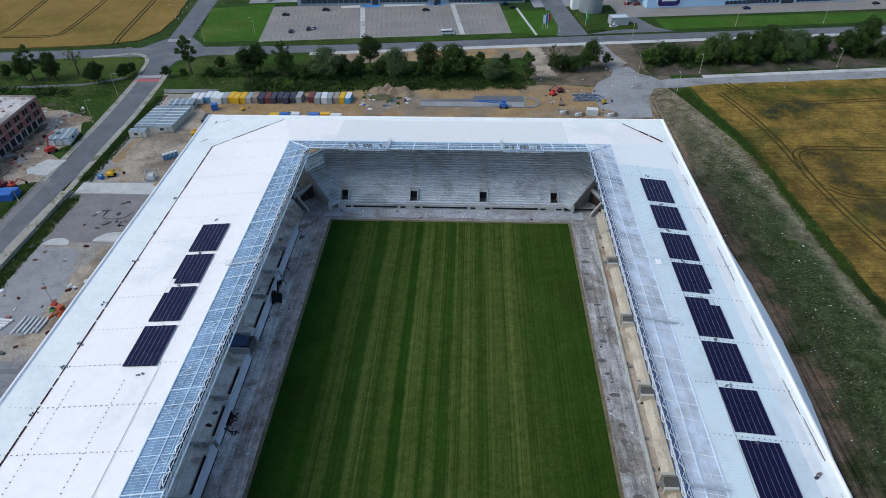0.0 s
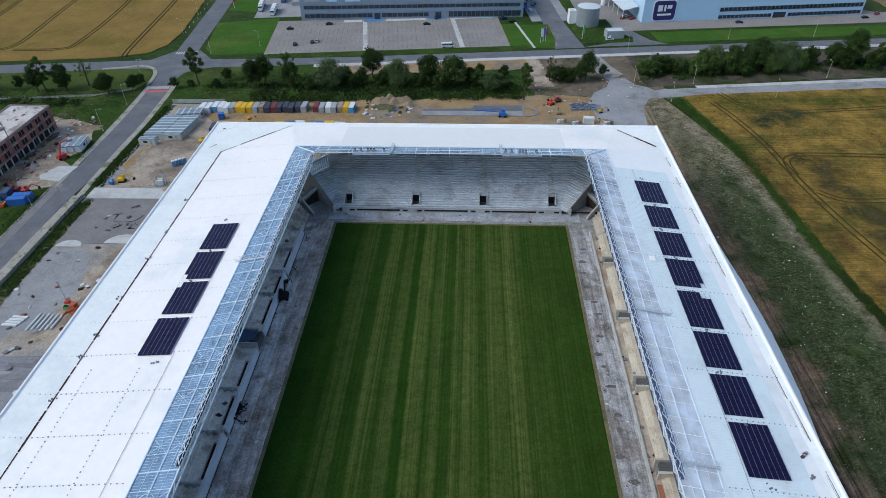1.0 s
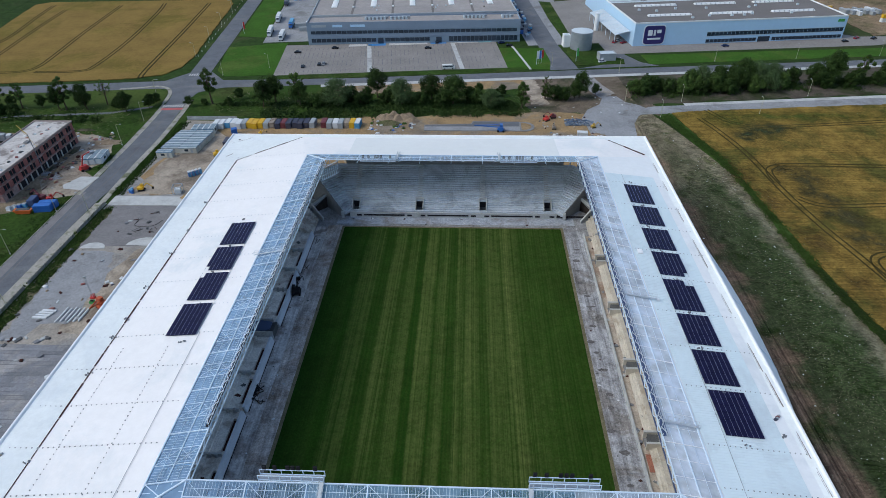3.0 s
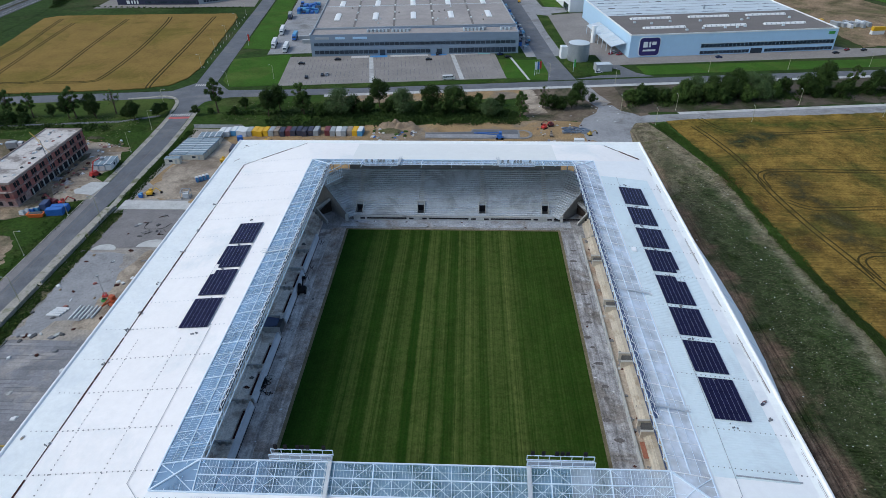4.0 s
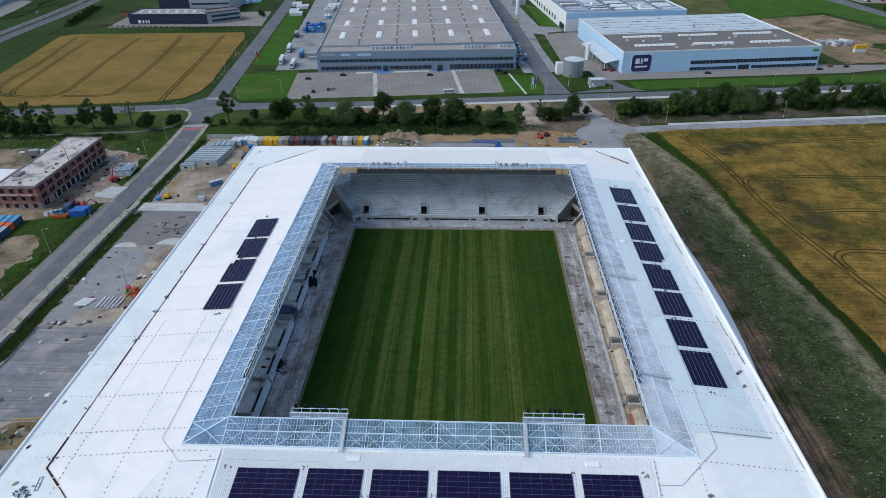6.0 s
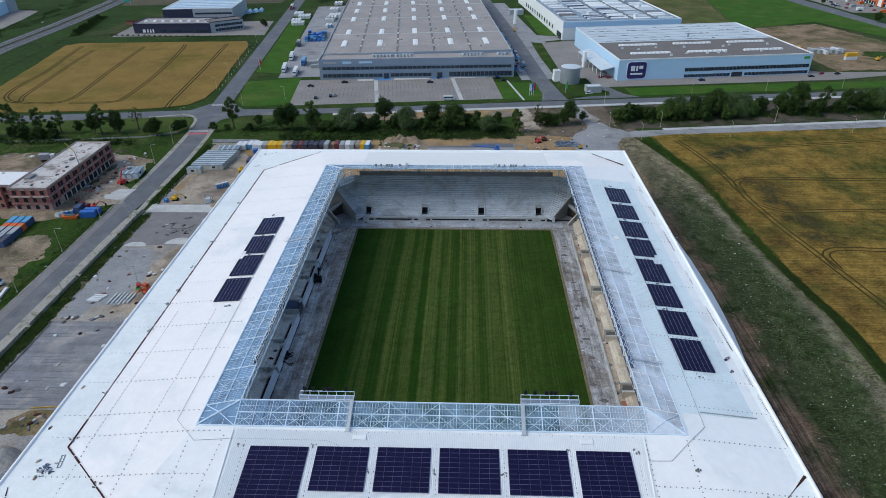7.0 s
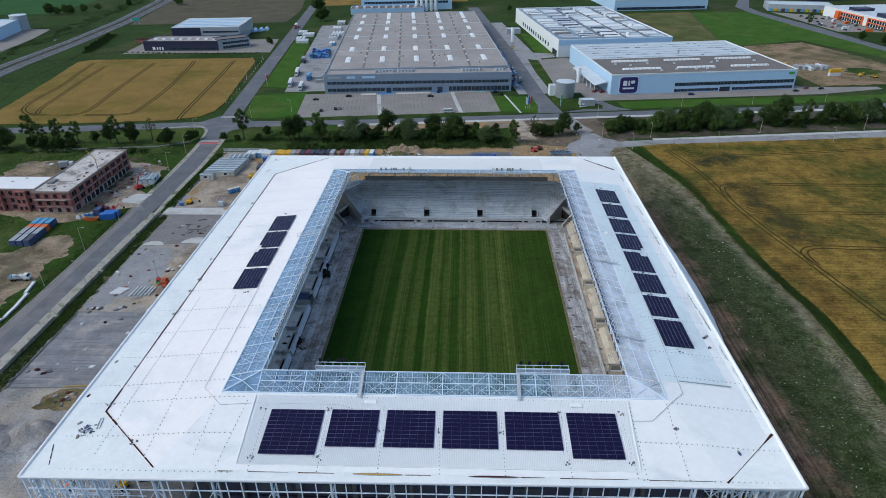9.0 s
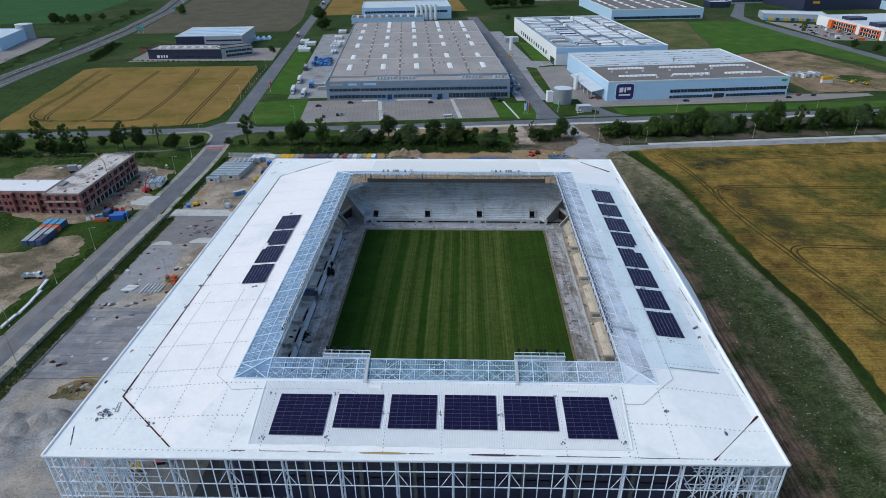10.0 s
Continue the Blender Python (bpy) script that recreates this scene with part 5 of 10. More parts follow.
for x, y, dx, dy in ((-22, 31.6, 1.2, 0.5), (22.5, 31.6, 1.2, 0.5), (44.6, 112, 0.6, 0.9), (44.4, 92, 0.3, 0.3)):
    hatch = thing("roof_hatch", "small white roof hatch box", "hatch", pose(x, y, plane_z(x, y)))
    part("curb", Geo().box(-dx, dx, -dy, dy, -0.1, 0.3), SHEET_WHITE, hatch)
    part("lid", Geo().taper(-dx - 0.1, dx + 0.1, -dy - 0.1, dy + 0.1, 0.3, 0.45, 0.15, 0.15), EDGE_WHITE, hatch)
for x, y, m in ((-84.4, 25.5, SITE_TAN), (-82.6, 21.6, SPOIL), (-86.6, 45.8, SITE_TAN), (59.6, 59.2, MAROON), (59.0, 58.6, DARK_BOX), (53.6, 20.7, STEEL_BLUE), (-87.0, 33.9, BLACK)):
    pile = thing("material_pile", "small bundle of leftover roofing material", "material pile", pose(x, y, plane_z(x, y) + 0.05, 0, 0, rng.uniform(0, 90)))
    for k in range(3):
        part("roofing_roll", Geo().taper(-0.35 + 0.25 * k, 0.15 + 0.25 * k, -0.3 + 0.15 * k, 0.2 + 0.1 * k, -0.1, 0.2 + 0.08 * k, 0.05, 0.05), m if k < 2 else GREY_BOX, pile)
offcuts = thing("offcut_pile", "loose grey and dark blue roofing offcuts on the roof", "material pile", pose(-82.0, 23.9, plane_z(-82, 23.9)))
for k in range(44):
    a, b, w = rng.gauss(0, 0.85), rng.gauss(0, 0.75), rng.uniform(0.12, 0.32)
    part("offcut", Geo().taper(a - w, a + w, b - w * 0.6, b + w * 0.7, -0.05, rng.uniform(0.08, 0.3), 0.03, 0.03), (DARK_BOX, GREY_BOX, WALL_MID, STEEL_BLUE)[k % 4], offcuts)
ladder = thing("ladder", "pale ladder lying on the roof", "ladder", pose(-79.9, 25.8, plane_z(-79.9, 25.8) + 0.1, 0, 0, 12))
for sx in (-0.3, 0.3):
    part("rail", Geo().bar((sx, -1.6, 0), (sx, 1.6, 0), 0.06), FIXING, ladder)
for k in range(3):
    part("rung", Geo().bar((-0.3, -1.5 + 1.5 * k, 0), (0.3, -1.5 + 1.5 * k, 0), 0.05), FIXING, ladder)


# ---- glazed canopy along the inner edge ----
canopy = thing("glass_canopy", "clear sheet canopy on white steel ribs round the opening", "canopy")
AXIS = ((IX0, IX1, IY0, EY0, 0), (IY0, IY1, IX1, EX1, 1), (IX0, IX1, IY1, EY1, 0), (IY0, IY1, IX0, EX0, 1))


def at_side(s, c, w):
    """A point of the canopy: side s, place c along it in metres, w from the inner edge (0) to the roof (1)."""
    a, b, lo, hi, swap = AXIS[s]
    d = lo + (hi - lo) * w
    z = IZ + (EZ - IZ) * w
    return Vector((d, c, z)) if swap else Vector((c, d, z))


def pane_up(*pts):
    """A pane whose face looks upwards."""
    n = (Vector(pts[1]) - Vector(pts[0])).cross(Vector(pts[2]) - Vector(pts[0]))
    return Geo().face(*(pts if n.z > 0 else pts[::-1]))


up, down = Vector((0, 0, 0.1)), Vector((0, 0, -0.35))
for s, bays_n in ((0, 24), (1, 34), (2, 24), (3, 34)):
    c0, c1 = AXIS[s][0], AXIS[s][1]
    step = (c1 - c0) / bays_n
    sheet = CANOPY_DUSTY if s == 1 else CANOPY_CLEAR if s == 0 else CANOPY
    for k in range(bays_n):
        for w0, w1 in ((0.0, 0.48), (0.48, 1.0)):
            part("pane", pane_up(at_side(s, c0 + k * step, w1), at_side(s, c0 + (k + 1) * step, w1), at_side(s, c0 + (k + 1) * step, w0), at_side(s, c0 + k * step, w0)), CANOPY_MIX if s == 0 and k > 18 else sheet, canopy).visible_shadow = False
    for k in range(bays_n + 1):
        main = k % 3 == 0
        p, q = at_side(s, c0 + k * step, 0.0), at_side(s, c0 + k * step, 1.0)
        part("rib", Geo().bar(p + up, q + up, (0.09 if main else 0.045) if s == 1 else (0.13 if main else 0.07)), EDGE_WHITE if s == 1 else STEEL_WHITE, canopy)
        if main:
            part("rib_lower", Geo().bar(p + down * 3, q + down * 2, 0.12), STEEL_WHITE, canopy)
    for w, r in ((0.0, 0.15), (0.48, 0.13), (1.0, 0.18)):
        part("purlin", Geo().bar(at_side(s, c0, w) + up, at_side(s, c1, w) + up, r), STEEL_WHITE, canopy)
    for w in (0.24, 0.74):
        part("glazing_bar", Geo().bar(at_side(s, c0, w) + up, at_side(s, c1, w) + up, 0.04), STEEL_WHITE, canopy)
    drop = Vector((0, 0, 0.05)) if s in (0, 3) else down
    thin = 0.04 if s in (0, 3) else 0.075
    for k in range(bays_n):
        a, b = c0 + k * step, c0 + (k + 1) * step
        if s in (0, 1) or (s == 3 and k % 3 == 1):
            part("brace", Geo().bar(at_side(s, a, 0.5) + drop, at_side(s, b, 1.0) + drop, thin).bar(at_side(s, b, 0.5) + drop, at_side(s, a, 1.0) + drop, thin), STEEL_WHITE, canopy)
        if s == 0 and k % 3 != 1:
            p, q = (a, b) if k % 3 == 0 else (b, a)
            part("brace", Geo().bar(at_side(s, p, 0.0) + drop, at_side(s, q, 0.5) + drop, thin), STEEL_WHITE, canopy)
        if s and k % 3 == 1:
            part("brace", Geo().bar(at_side(s, a, 0.0) + drop, at_side(s, b, 0.5) + drop, thin), STEEL_WHITE, canopy)
        if s == 3 and k % 3 == 1:
            part("brace", Geo().bar(at_side(s, b, 0.0) + drop, at_side(s, a, 0.5) + drop, thin), STEEL_WHITE, canopy)
            part("bracket", Geo().bar(at_side(s, (a + b) / 2, 0.0) + drop, at_side(s, (a + b) / 2, 1.0) + drop, 0.03), STEEL_WHITE, canopy)
    if s in (0, 3):
        g = Geo()
        for k in range(bays_n * 6):
            if k % 6:
                g.bar(at_side(s, c0 + k * step / 6, 0.02), at_side(s, c0 + k * step / 6, 0.98), 0.022)
        part("sheet_lap", g, STEEL_WHITE, canopy, "fine laps of the clear roof sheets")["kind"] = "stuff"
    if s in (1, 3):
        # lattice girder on the inner edge
        n = bays_n * 2
        low = Vector((0, 0, -1.5))
        part("edge_chord", Geo().bar(at_side(s, c0, 0.0) + low, at_side(s, c1, 0.0) + low, 0.15), STEEL_BLUE if s == 1 else STEEL_WHITE, canopy)
        for k in range(n):
            a, b = at_side(s, c0 + k * (c1 - c0) / n, 0.0), at_side(s, c0 + (k + 1) * (c1 - c0) / n, 0.0)
            part("edge_brace", Geo().bar(a + up, b + low, 0.1) if k % 2 else Geo().bar(a + low, b + up, 0.1), STEEL_WHITE, canopy)
for (ix, ex), (iy, ey), sheet in (((IX0, EX0), (IY0, EY0), CANOPY), ((IX1, EX1), (IY0, EY0), CANOPY_DUSTY), ((IX1, EX1), (IY1, EY1), CANOPY_DUSTY), ((IX0, EX0), (IY1, EY1), CANOPY)):
    inn, out_c = Vector((ix, iy, IZ)), Vector((ex, ey, EZ))
    a, b = Vector((ex, iy, EZ)), Vector((ix, ey, EZ))
    part("pane", pane_up(inn, a, out_c), sheet, canopy).visible_shadow = False
    part("pane", pane_up(inn, out_c, b), sheet, canopy).visible_shadow = False
    part("corner_rib", Geo().bar(inn + up, out_c + up, 0.2), STEEL_WHITE, canopy)
    part("corner_rib", Geo().bar(a + up, out_c + up, 0.16).bar(b + up, out_c + up, 0.16), STEEL_WHITE, canopy)
    mid = (inn + out_c) / 2
    part("brace", Geo().bar(a + up, mid + up, 0.1).bar(b + up, mid + up, 0.1), STEEL_WHITE, canopy)
    for t in (0.33, 0.66):
        part("rib", Geo().bar(inn.lerp(a, t) + up, b.lerp(out_c, t) + up, 0.06), STEEL_WHITE, canopy)
        part("rib", Geo().bar(inn.lerp(b, t) + up, a.lerp(out_c, t) + up, 0.06), STEEL_WHITE, canopy)

# service gantries on the long inner edges: a dark deck between two laced rails
for gx, y0, mat, web in ((IX1 + 0.35, 51.0, STEEL_BLUE, WHITE_BOX), (IX0 - 0.35, 50.4, STEEL_WHITE, EDGE_WHITE)):
    gantry = thing("service_gantry", "narrow laced service gantry on the inner roof edge", "gantry", pose(gx, 0, IZ))
    part("deck", Geo().box(-0.32, 0.32, y0, 158.0, 0.25, 0.32), HOLLOW if mat is STEEL_WHITE else STEEL_BLUE, gantry)
    for sx in (-0.36, 0.36):
        part("rail", Geo().bar((sx, y0, 0.95), (sx, 158.0, 0.95), 0.06), mat, gantry)
    lace = Geo()
    for k in range(int((158.0 - y0) / 1.4)):
        a, b = y0 + 1.4 * k, y0 + 1.4 * (k + 1)
        lace.bar((-0.36, a, 0.95), (0.36, b, 0.95), 0.07) if k % 2 else lace.bar((0.36, a, 0.95), (-0.36, b, 0.95), 0.07)
        lace.bar((-0.36, a, 0.3), (-0.36, a, 0.95), 0.05).bar((0.36, a, 0.3), (0.36, a, 0.95), 0.05)
    part("lacing", lace, web, gantry)

# floodlight racks on the canopy
for x0, x1, y, face in ((-35.6, -24.4, IY0 + 0.2, 1), (10.2, 22.0, IY0 + 0.2, 1), (-36.0, -24.6, IY1 - 0.2, -1), (9.6, 21.4, IY1 - 0.2, -1)):
    rack = thing("floodlight_rack", "white railed floodlight platform on the canopy edge", "floodlight", pose(0, y, IZ), "floodlight racks")
    out = 1.2 * face
    part("deck", Geo().box(x0, x1, min(0, out), max(0, out), 0.15, 0.3), STEEL_GREY, rack)
    for yy in (0.0, out):
        for zz in (0.35, 1.5):
            part("rail", Geo().bar((x0, yy, zz), (x1, yy, zz), 0.09), STEEL_WHITE, rack)
    for k in range(7):
        x = x0 + (x1 - x0) * k / 6
        for yy in (0.0, out):
            part("post", Geo().bar((x, yy, 0.1), (x, yy, 1.5), 0.08), STEEL_WHITE, rack)
    for t in (0.08, 0.24, 0.44, 0.52, 0.6, 0.86):
        x = x0 + (x1 - x0) * t
        lamp = part("lamp", Geo().box(x - 0.32, x + 0.32, out + 0.1 * face - 0.15, out + 0.1 * face + 0.15, 1.6, 2.5), BLACK, rack, "dark floodlight head")
        part("lens", Geo().box(x - 0.25, x + 0.25, out + 0.28 * face - 0.02, out + 0.28 * face + 0.02, 1.7, 2.4), GREY_BOX, lamp)
    wx = x1 - 0.3 if face > 0 and x0 < 0 else (x0 + 0.2 if face > 0 else (x1 + 0.2 if x0 < 0 else x0 - 0.2))
    gang = thing("catwalk", "grey grated catwalk across the canopy", "catwalk", pose(wx, 0, 0))
    y0, y1 = (EY0 - 1.2, IY0) if face > 0 else (IY1, EY1 + 0.6)
    part("grating", Geo().solid([(-0.36, y0, EZ + 0.3), (0.36, y0, EZ + 0.3), (0.36, y1, IZ + 0.3), (-0.36, y1, IZ + 0.3)] if face > 0 else [(-0.36, y0, IZ + 0.3), (0.36, y0, IZ + 0.3), (0.36, y1, EZ + 0.3), (-0.36, y1, EZ + 0.3)], [(-0.36, y0, EZ + 0.4), (0.36, y0, EZ + 0.4), (0.36, y1, IZ + 0.4), (-0.36, y1, IZ + 0.4)] if face > 0 else [(-0.36, y0, IZ + 0.4), (0.36, y0, IZ + 0.4), (0.36, y1, EZ + 0.4), (-0.36, y1, EZ + 0.4)]), STEEL_PALE, gang)
    for sx in (-0.36, 0.36):
        za, zb = (EZ, IZ) if face > 0 else (IZ, EZ)
        part("handrail", Geo().bar((sx, y0, za + 1.3), (sx, y1, zb + 1.3), 0.04), STEEL_PALE, gang)
        for k in range(8):
            t = k / 7
            part("post", Geo().bar((sx, y0 + (y1 - y0) * t, za + (zb - za) * t + 0.3), (sx, y0 + (y1 - y0) * t, za + (zb - za) * t + 1.3), 0.05), STEEL_PALE, gang)
for y, xa, xb in ((107.5, IX0, EX0 - 0.8), (92.0, IX1, EX1 + 1.6), (54.5, IX1, EX1 + 0.4)):
    gang = thing("catwalk", "grey grated catwalk across the canopy", "catwalk", pose(0, y, 0))
    part("grating", Geo().solid([(min(xa, xb), -0.25, (IZ if xa < xb else EZ) + 0.3), (max(xa, xb), -0.25, (EZ if xa < xb else IZ) + 0.3), (max(xa, xb), 0.25, (EZ if xa < xb else IZ) + 0.3), (min(xa, xb), 0.25, (IZ if xa < xb else EZ) + 0.3)], [(min(xa, xb), -0.25, (IZ if xa < xb else EZ) + 0.36), (max(xa, xb), -0.25, (EZ if xa < xb else IZ) + 0.36), (max(xa, xb), 0.25, (EZ if xa < xb else IZ) + 0.36), (min(xa, xb), 0.25, (IZ if xa < xb else EZ) + 0.36)]), STEEL_PALE, gang)
    for sy in (-0.45, 0.45):
        part("handrail", Geo().bar((xa, sy, IZ + 1.3), (xb, sy, EZ + 1.3), 0.035), STEEL_PALE, gang)
        for k in range(9):
            t = k / 8
            x, z = xa + (xb - xa) * t, IZ + (EZ - IZ) * t
            part("post", Geo().bar((x, sy, z + 0.3), (x, sy, z + 1.3), 0.03), STEEL_PALE, gang)


# ---- solar arrays: each module a piece of its own ----
def solar(x0, x1, y0, y1, nx, ny, z_of, skip=()):
    array = thing("solar_array", "black solar panel array lying on the roof", "solar panels", pose((x0 + x1) / 2, (y0 + y1) / 2, 0), "solar arrays on the roof")
    w, h = (x1 - x0) / nx, (y1 - y0) / ny
    mx, my = -(x1 - x0) / 2, -(y1 - y0) / 2
    for i in range(nx):
        for j in range(ny):
            if (i, j) in skip:
                continue
            a, b = mx + i * w + 0.035, mx + (i + 1) * w - 0.035
            c, d = my + j * h + 0.03, my + (j + 1) * h - 0.03
            ox, oy = (x0 + x1) / 2, (y0 + y1) / 2
            pts = [(a, c), (b, c), (b, d), (a, d)]
            part("solar_module", Geo().solid([(p, q, z_of(ox + p, oy + q) + 0.2) for p, q in pts], [(p, q, z_of(ox + p, oy + q) + 0.3) for p, q in pts]), SOLAR, array)
    for i in range(nx + 1):
        x = mx + i * w
        ox, oy = (x0 + x1) / 2, (y0 + y1) / 2
        part("rail", Geo().bar((x, my, z_of(ox + x, oy + my) + 0.3), (x, my + (y1 - y0), z_of(ox + x, oy - my) + 0.3), 0.036 if nx == 7 else 0.03), SOLAR_RIM if nx == 7 else SOLAR_SEAM, array)
    if nx < 7:
        for j in range(ny + 1):
            y = my + j * h
            part("rail", Geo().bar((mx, y, z_of(x0, y + (y0 + y1) / 2) + 0.3), (-mx, y, z_of(x1, y + (y0 + y1) / 2) + 0.3), 0.045), SOLAR_ROW, array)
    return array


south = ((-43.2, -31.7, 17.8, 29.1), (-30.0, -19.8, 19.9, 29.3), (-18.1, -7.8, 20.0, 29.4), (-6.1, 5.3, 20.0, 29.5), (7.0, 18.4, 20.0, 29.5), (20.1, 30.4, 18.2, 29.5))
for a, b, c, d in south:
    solar(a, b, c, d, 6, 11 if c < 19 else 9, plane_z)
for c, d, cut in ((113.5, 124.4, ()), (101.8, 112.2, ((0, 0),)), (89.8, 100.6, ((0, 5),)), (77.4, 88.4, ())):
    solar(-68.2, -61.2, c, d, 7, 6, plane_z, cut)
for c, d, cut in ((138.0, 149.0, ()), (126.0, 136.0, ()), (114.0, 124.0, ()), (102.6, 112.6, ((6, 0),)), (89.2, 100.8, ((6, 5), (5, 5))), (77.8, 87.8, ()), (66.2, 76.0, ()), (53.4, 64.6, ())):
    solar(47.6, 54.9, c, d, 7, 6, plane_z, cut)


# ---- grandstands ----
TREAD, RISE, FRONT = 0.82, 0.44, 2.0


def stand(label, m, half, rows, gates, bend=True, mat=STAND, cuts=()):
    """Stepped concrete terrace; local x along the rows, y backwards, z up from the pitch."""
    st = thing("grandstand", label, "grandstand", m, "grandstands")

    def ends(d):
        if not bend:
            return [(half, d)]
        b = Vector((half + 0.414 * d, d))
        # the row turns inwards and stops at the slanting end wall
        p, q, r = Vector((half + 2.6, -1.5)), Vector((0.7071, 0.7071)), Vector((0.7071, -0.7071))
        t = ((p.x - b.x) * q.y - (p.y - b.y) * q.x) / (r.x * q.y - r.y * q.x)
        e = b + r * max(t, 0.05)
        return [tuple(b), tuple(e)]

    for i in range(rows):
        a, b = ends(i * TREAD), ends((i + 1) * TREAD + 0.12)
        z = FRONT + RISE * i
        if not cuts:
            rim = [(-x, y) for x, y in reversed(a)] + a + list(reversed(b)) + [(-x, y) for x, y in b]
            part("terrace_step", Geo().prism(rim, z - 0.62, z), mat, st)
            continue
        d0, d1 = i * TREAD, (i + 1) * TREAD + 0.12
        holes = [(x - 1.15, x + 1.15) for x in gates] if 1 <= i <= 4 else []
        lo = min([-cuts[-1]] + [h[0] for h in holes])
        hi = max([cuts[-1]] + [h[1] for h in holes])
        part("terrace_step", Geo().prism([(lo, d0), *[(-x, y) for x, y in a], *[(-x, y) for x, y in reversed(b)], (lo, d1)], z - 0.62, z), mat, st)
        part("terrace_step", Geo().prism([(hi, d1), *b, *reversed(a), (hi, d0)][::-1], z - 0.62, z), mat, st)
        breaks = sorted({lo, hi, *cuts, *[-c for c in cuts], *[q for h in holes for q in h]})
        for x0, x1 in zip(breaks, breaks[1:]):
            if not any(h[0] < (x0 + x1) / 2 < h[1] for h in holes):
                part("terrace_step", Geo().box(x0, x1, d0, d1, z - 0.62, z), mat, st)
    top = FRONT + RISE * rows
    back = rows * TREAD
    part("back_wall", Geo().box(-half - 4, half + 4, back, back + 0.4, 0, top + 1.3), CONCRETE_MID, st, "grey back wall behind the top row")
    part("walkway", Geo().box(-half, half, -1.0, 0.3, 0.9, 1.5), mat, st)
    part("front_wall", Geo().box(-half - 0.5, half + 0.5, -1.3, -1.0, 0, 2.05), CONCRETE_PALE if bend else mat, st, "pale concrete front wall")
    if bend:
        for s in (-1, 1):
            a = Vector((s * (half + 2.9), -1.8))
            b = a + Vector((s * 0.7071, 0.7071)) * 19
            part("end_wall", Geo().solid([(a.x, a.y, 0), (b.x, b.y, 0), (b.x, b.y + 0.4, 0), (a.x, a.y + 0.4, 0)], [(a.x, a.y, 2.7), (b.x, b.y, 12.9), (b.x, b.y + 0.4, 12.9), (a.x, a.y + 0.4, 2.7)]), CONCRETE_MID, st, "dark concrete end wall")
            part("pier", Geo().box(a.x - 0.5, a.x + 0.5, a.y - 0.4, a.y + 0.5, 0, 2.7), CONCRETE_PALE, st)
    for x in gates:
        cheeks = Geo()
        for q in (-1.45, 1.15):
            cheeks.solid([(x + q, 0.5, 1.2), (x + q + 0.3, 0.5, 1.2), (x + q + 0.3, 4.5, 1.2), (x + q, 4.5, 1.2)], [(x + q, 0.5, 2.75), (x + q + 0.3, 0.5, 2.75), (x + q + 0.3, 4.5, 4.95), (x + q, 4.5, 4.95)])
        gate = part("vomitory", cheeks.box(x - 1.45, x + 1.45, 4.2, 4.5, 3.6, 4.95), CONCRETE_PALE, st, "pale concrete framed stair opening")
        # back and floor of the passage are coloured dark in place of shade
        part("opening", Geo().box(x - 1.15, x + 1.15, 4.1, 4.2, 1.2, 3.6), HOLLOW, gate, "passage below the rows, its shade painted in")
        part("landing", Geo().box(x - 1.15, x + 1.15, 0.7, 4.1, 1.2, 1.3), CONCRETE_DARK, gate)
        g = Geo()
        for i in range(7, rows):
            z = FRONT + RISE * i
            g.box(x - 0.75, x + 0.75, i * TREAD - 0.38, i * TREAD + 0.02, z - 0.4, z - 0.2)
            g.box(x - 0.9, x - 0.8, i * TREAD - 0.1, i * TREAD + 0.1, z - 0.1, z + 0.25)
        part("aisle_stair", g, CONCRETE_PALE, st)
        # slots are near-black blocks on the wall; their shade is the colour
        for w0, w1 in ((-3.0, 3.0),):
            part("wall_slot", Geo().box(x + 6.0 + w0, x + 14.5 + w1, -1.34, -1.2, 0.7, 1.3), HOLLOW, st, "long wall slot, its shade painted in") if bend else None
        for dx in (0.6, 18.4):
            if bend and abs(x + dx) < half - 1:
                part("wall_slot", Geo().box(x + dx, x + dx + 1.7, -1.32, -1.2, 0.6, 1.25), HOLLOW, st, "small wall slot, its shade painted in")
    return st


stand("grey concrete terraced grandstand with four stair openings", pose(-6.0, 164.0, 0), 36.0, 22, (-34.6, -12.0, 10.5, 33.3), cuts=(11.0, 33.0))
stand("grey concrete terraced grandstand under the roof", pose(-6.0, 35.0, 0, 0, 0, 180), 36.0, 20, ())


def side_stand(sx, label, mat, x_rows, y0, y1, rows):
    st = thing("grandstand", label, "grandstand", None, "grandstands")
    for i in range(rows):
        x, z = x_rows + sx * i * 0.84, 2.0 + 0.42 * i
        part("terrace_step", Geo().box(min(x, x + sx * 0.95), max(x, x + sx * 0.95), y0, y1, z - 0.7, z), mat, st)
    x = x_rows + sx * rows * 0.84
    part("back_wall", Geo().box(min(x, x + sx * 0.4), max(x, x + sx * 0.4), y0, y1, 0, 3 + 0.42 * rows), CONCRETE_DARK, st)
    for y in (y0, y1):
        part("end_wall", Geo().solid([(x_rows, y - 0.2, 0), (x, y - 0.2, 0), (x, y + 0.2, 0), (x_rows, y + 0.2, 0)], [(x_rows, y - 0.2, 2.5), (x, y - 0.2, 3 + 0.42 * rows), (x, y + 0.2, 3 + 0.42 * rows), (x_rows, y + 0.2, 2.5)]), CONCRETE, st)
    return st


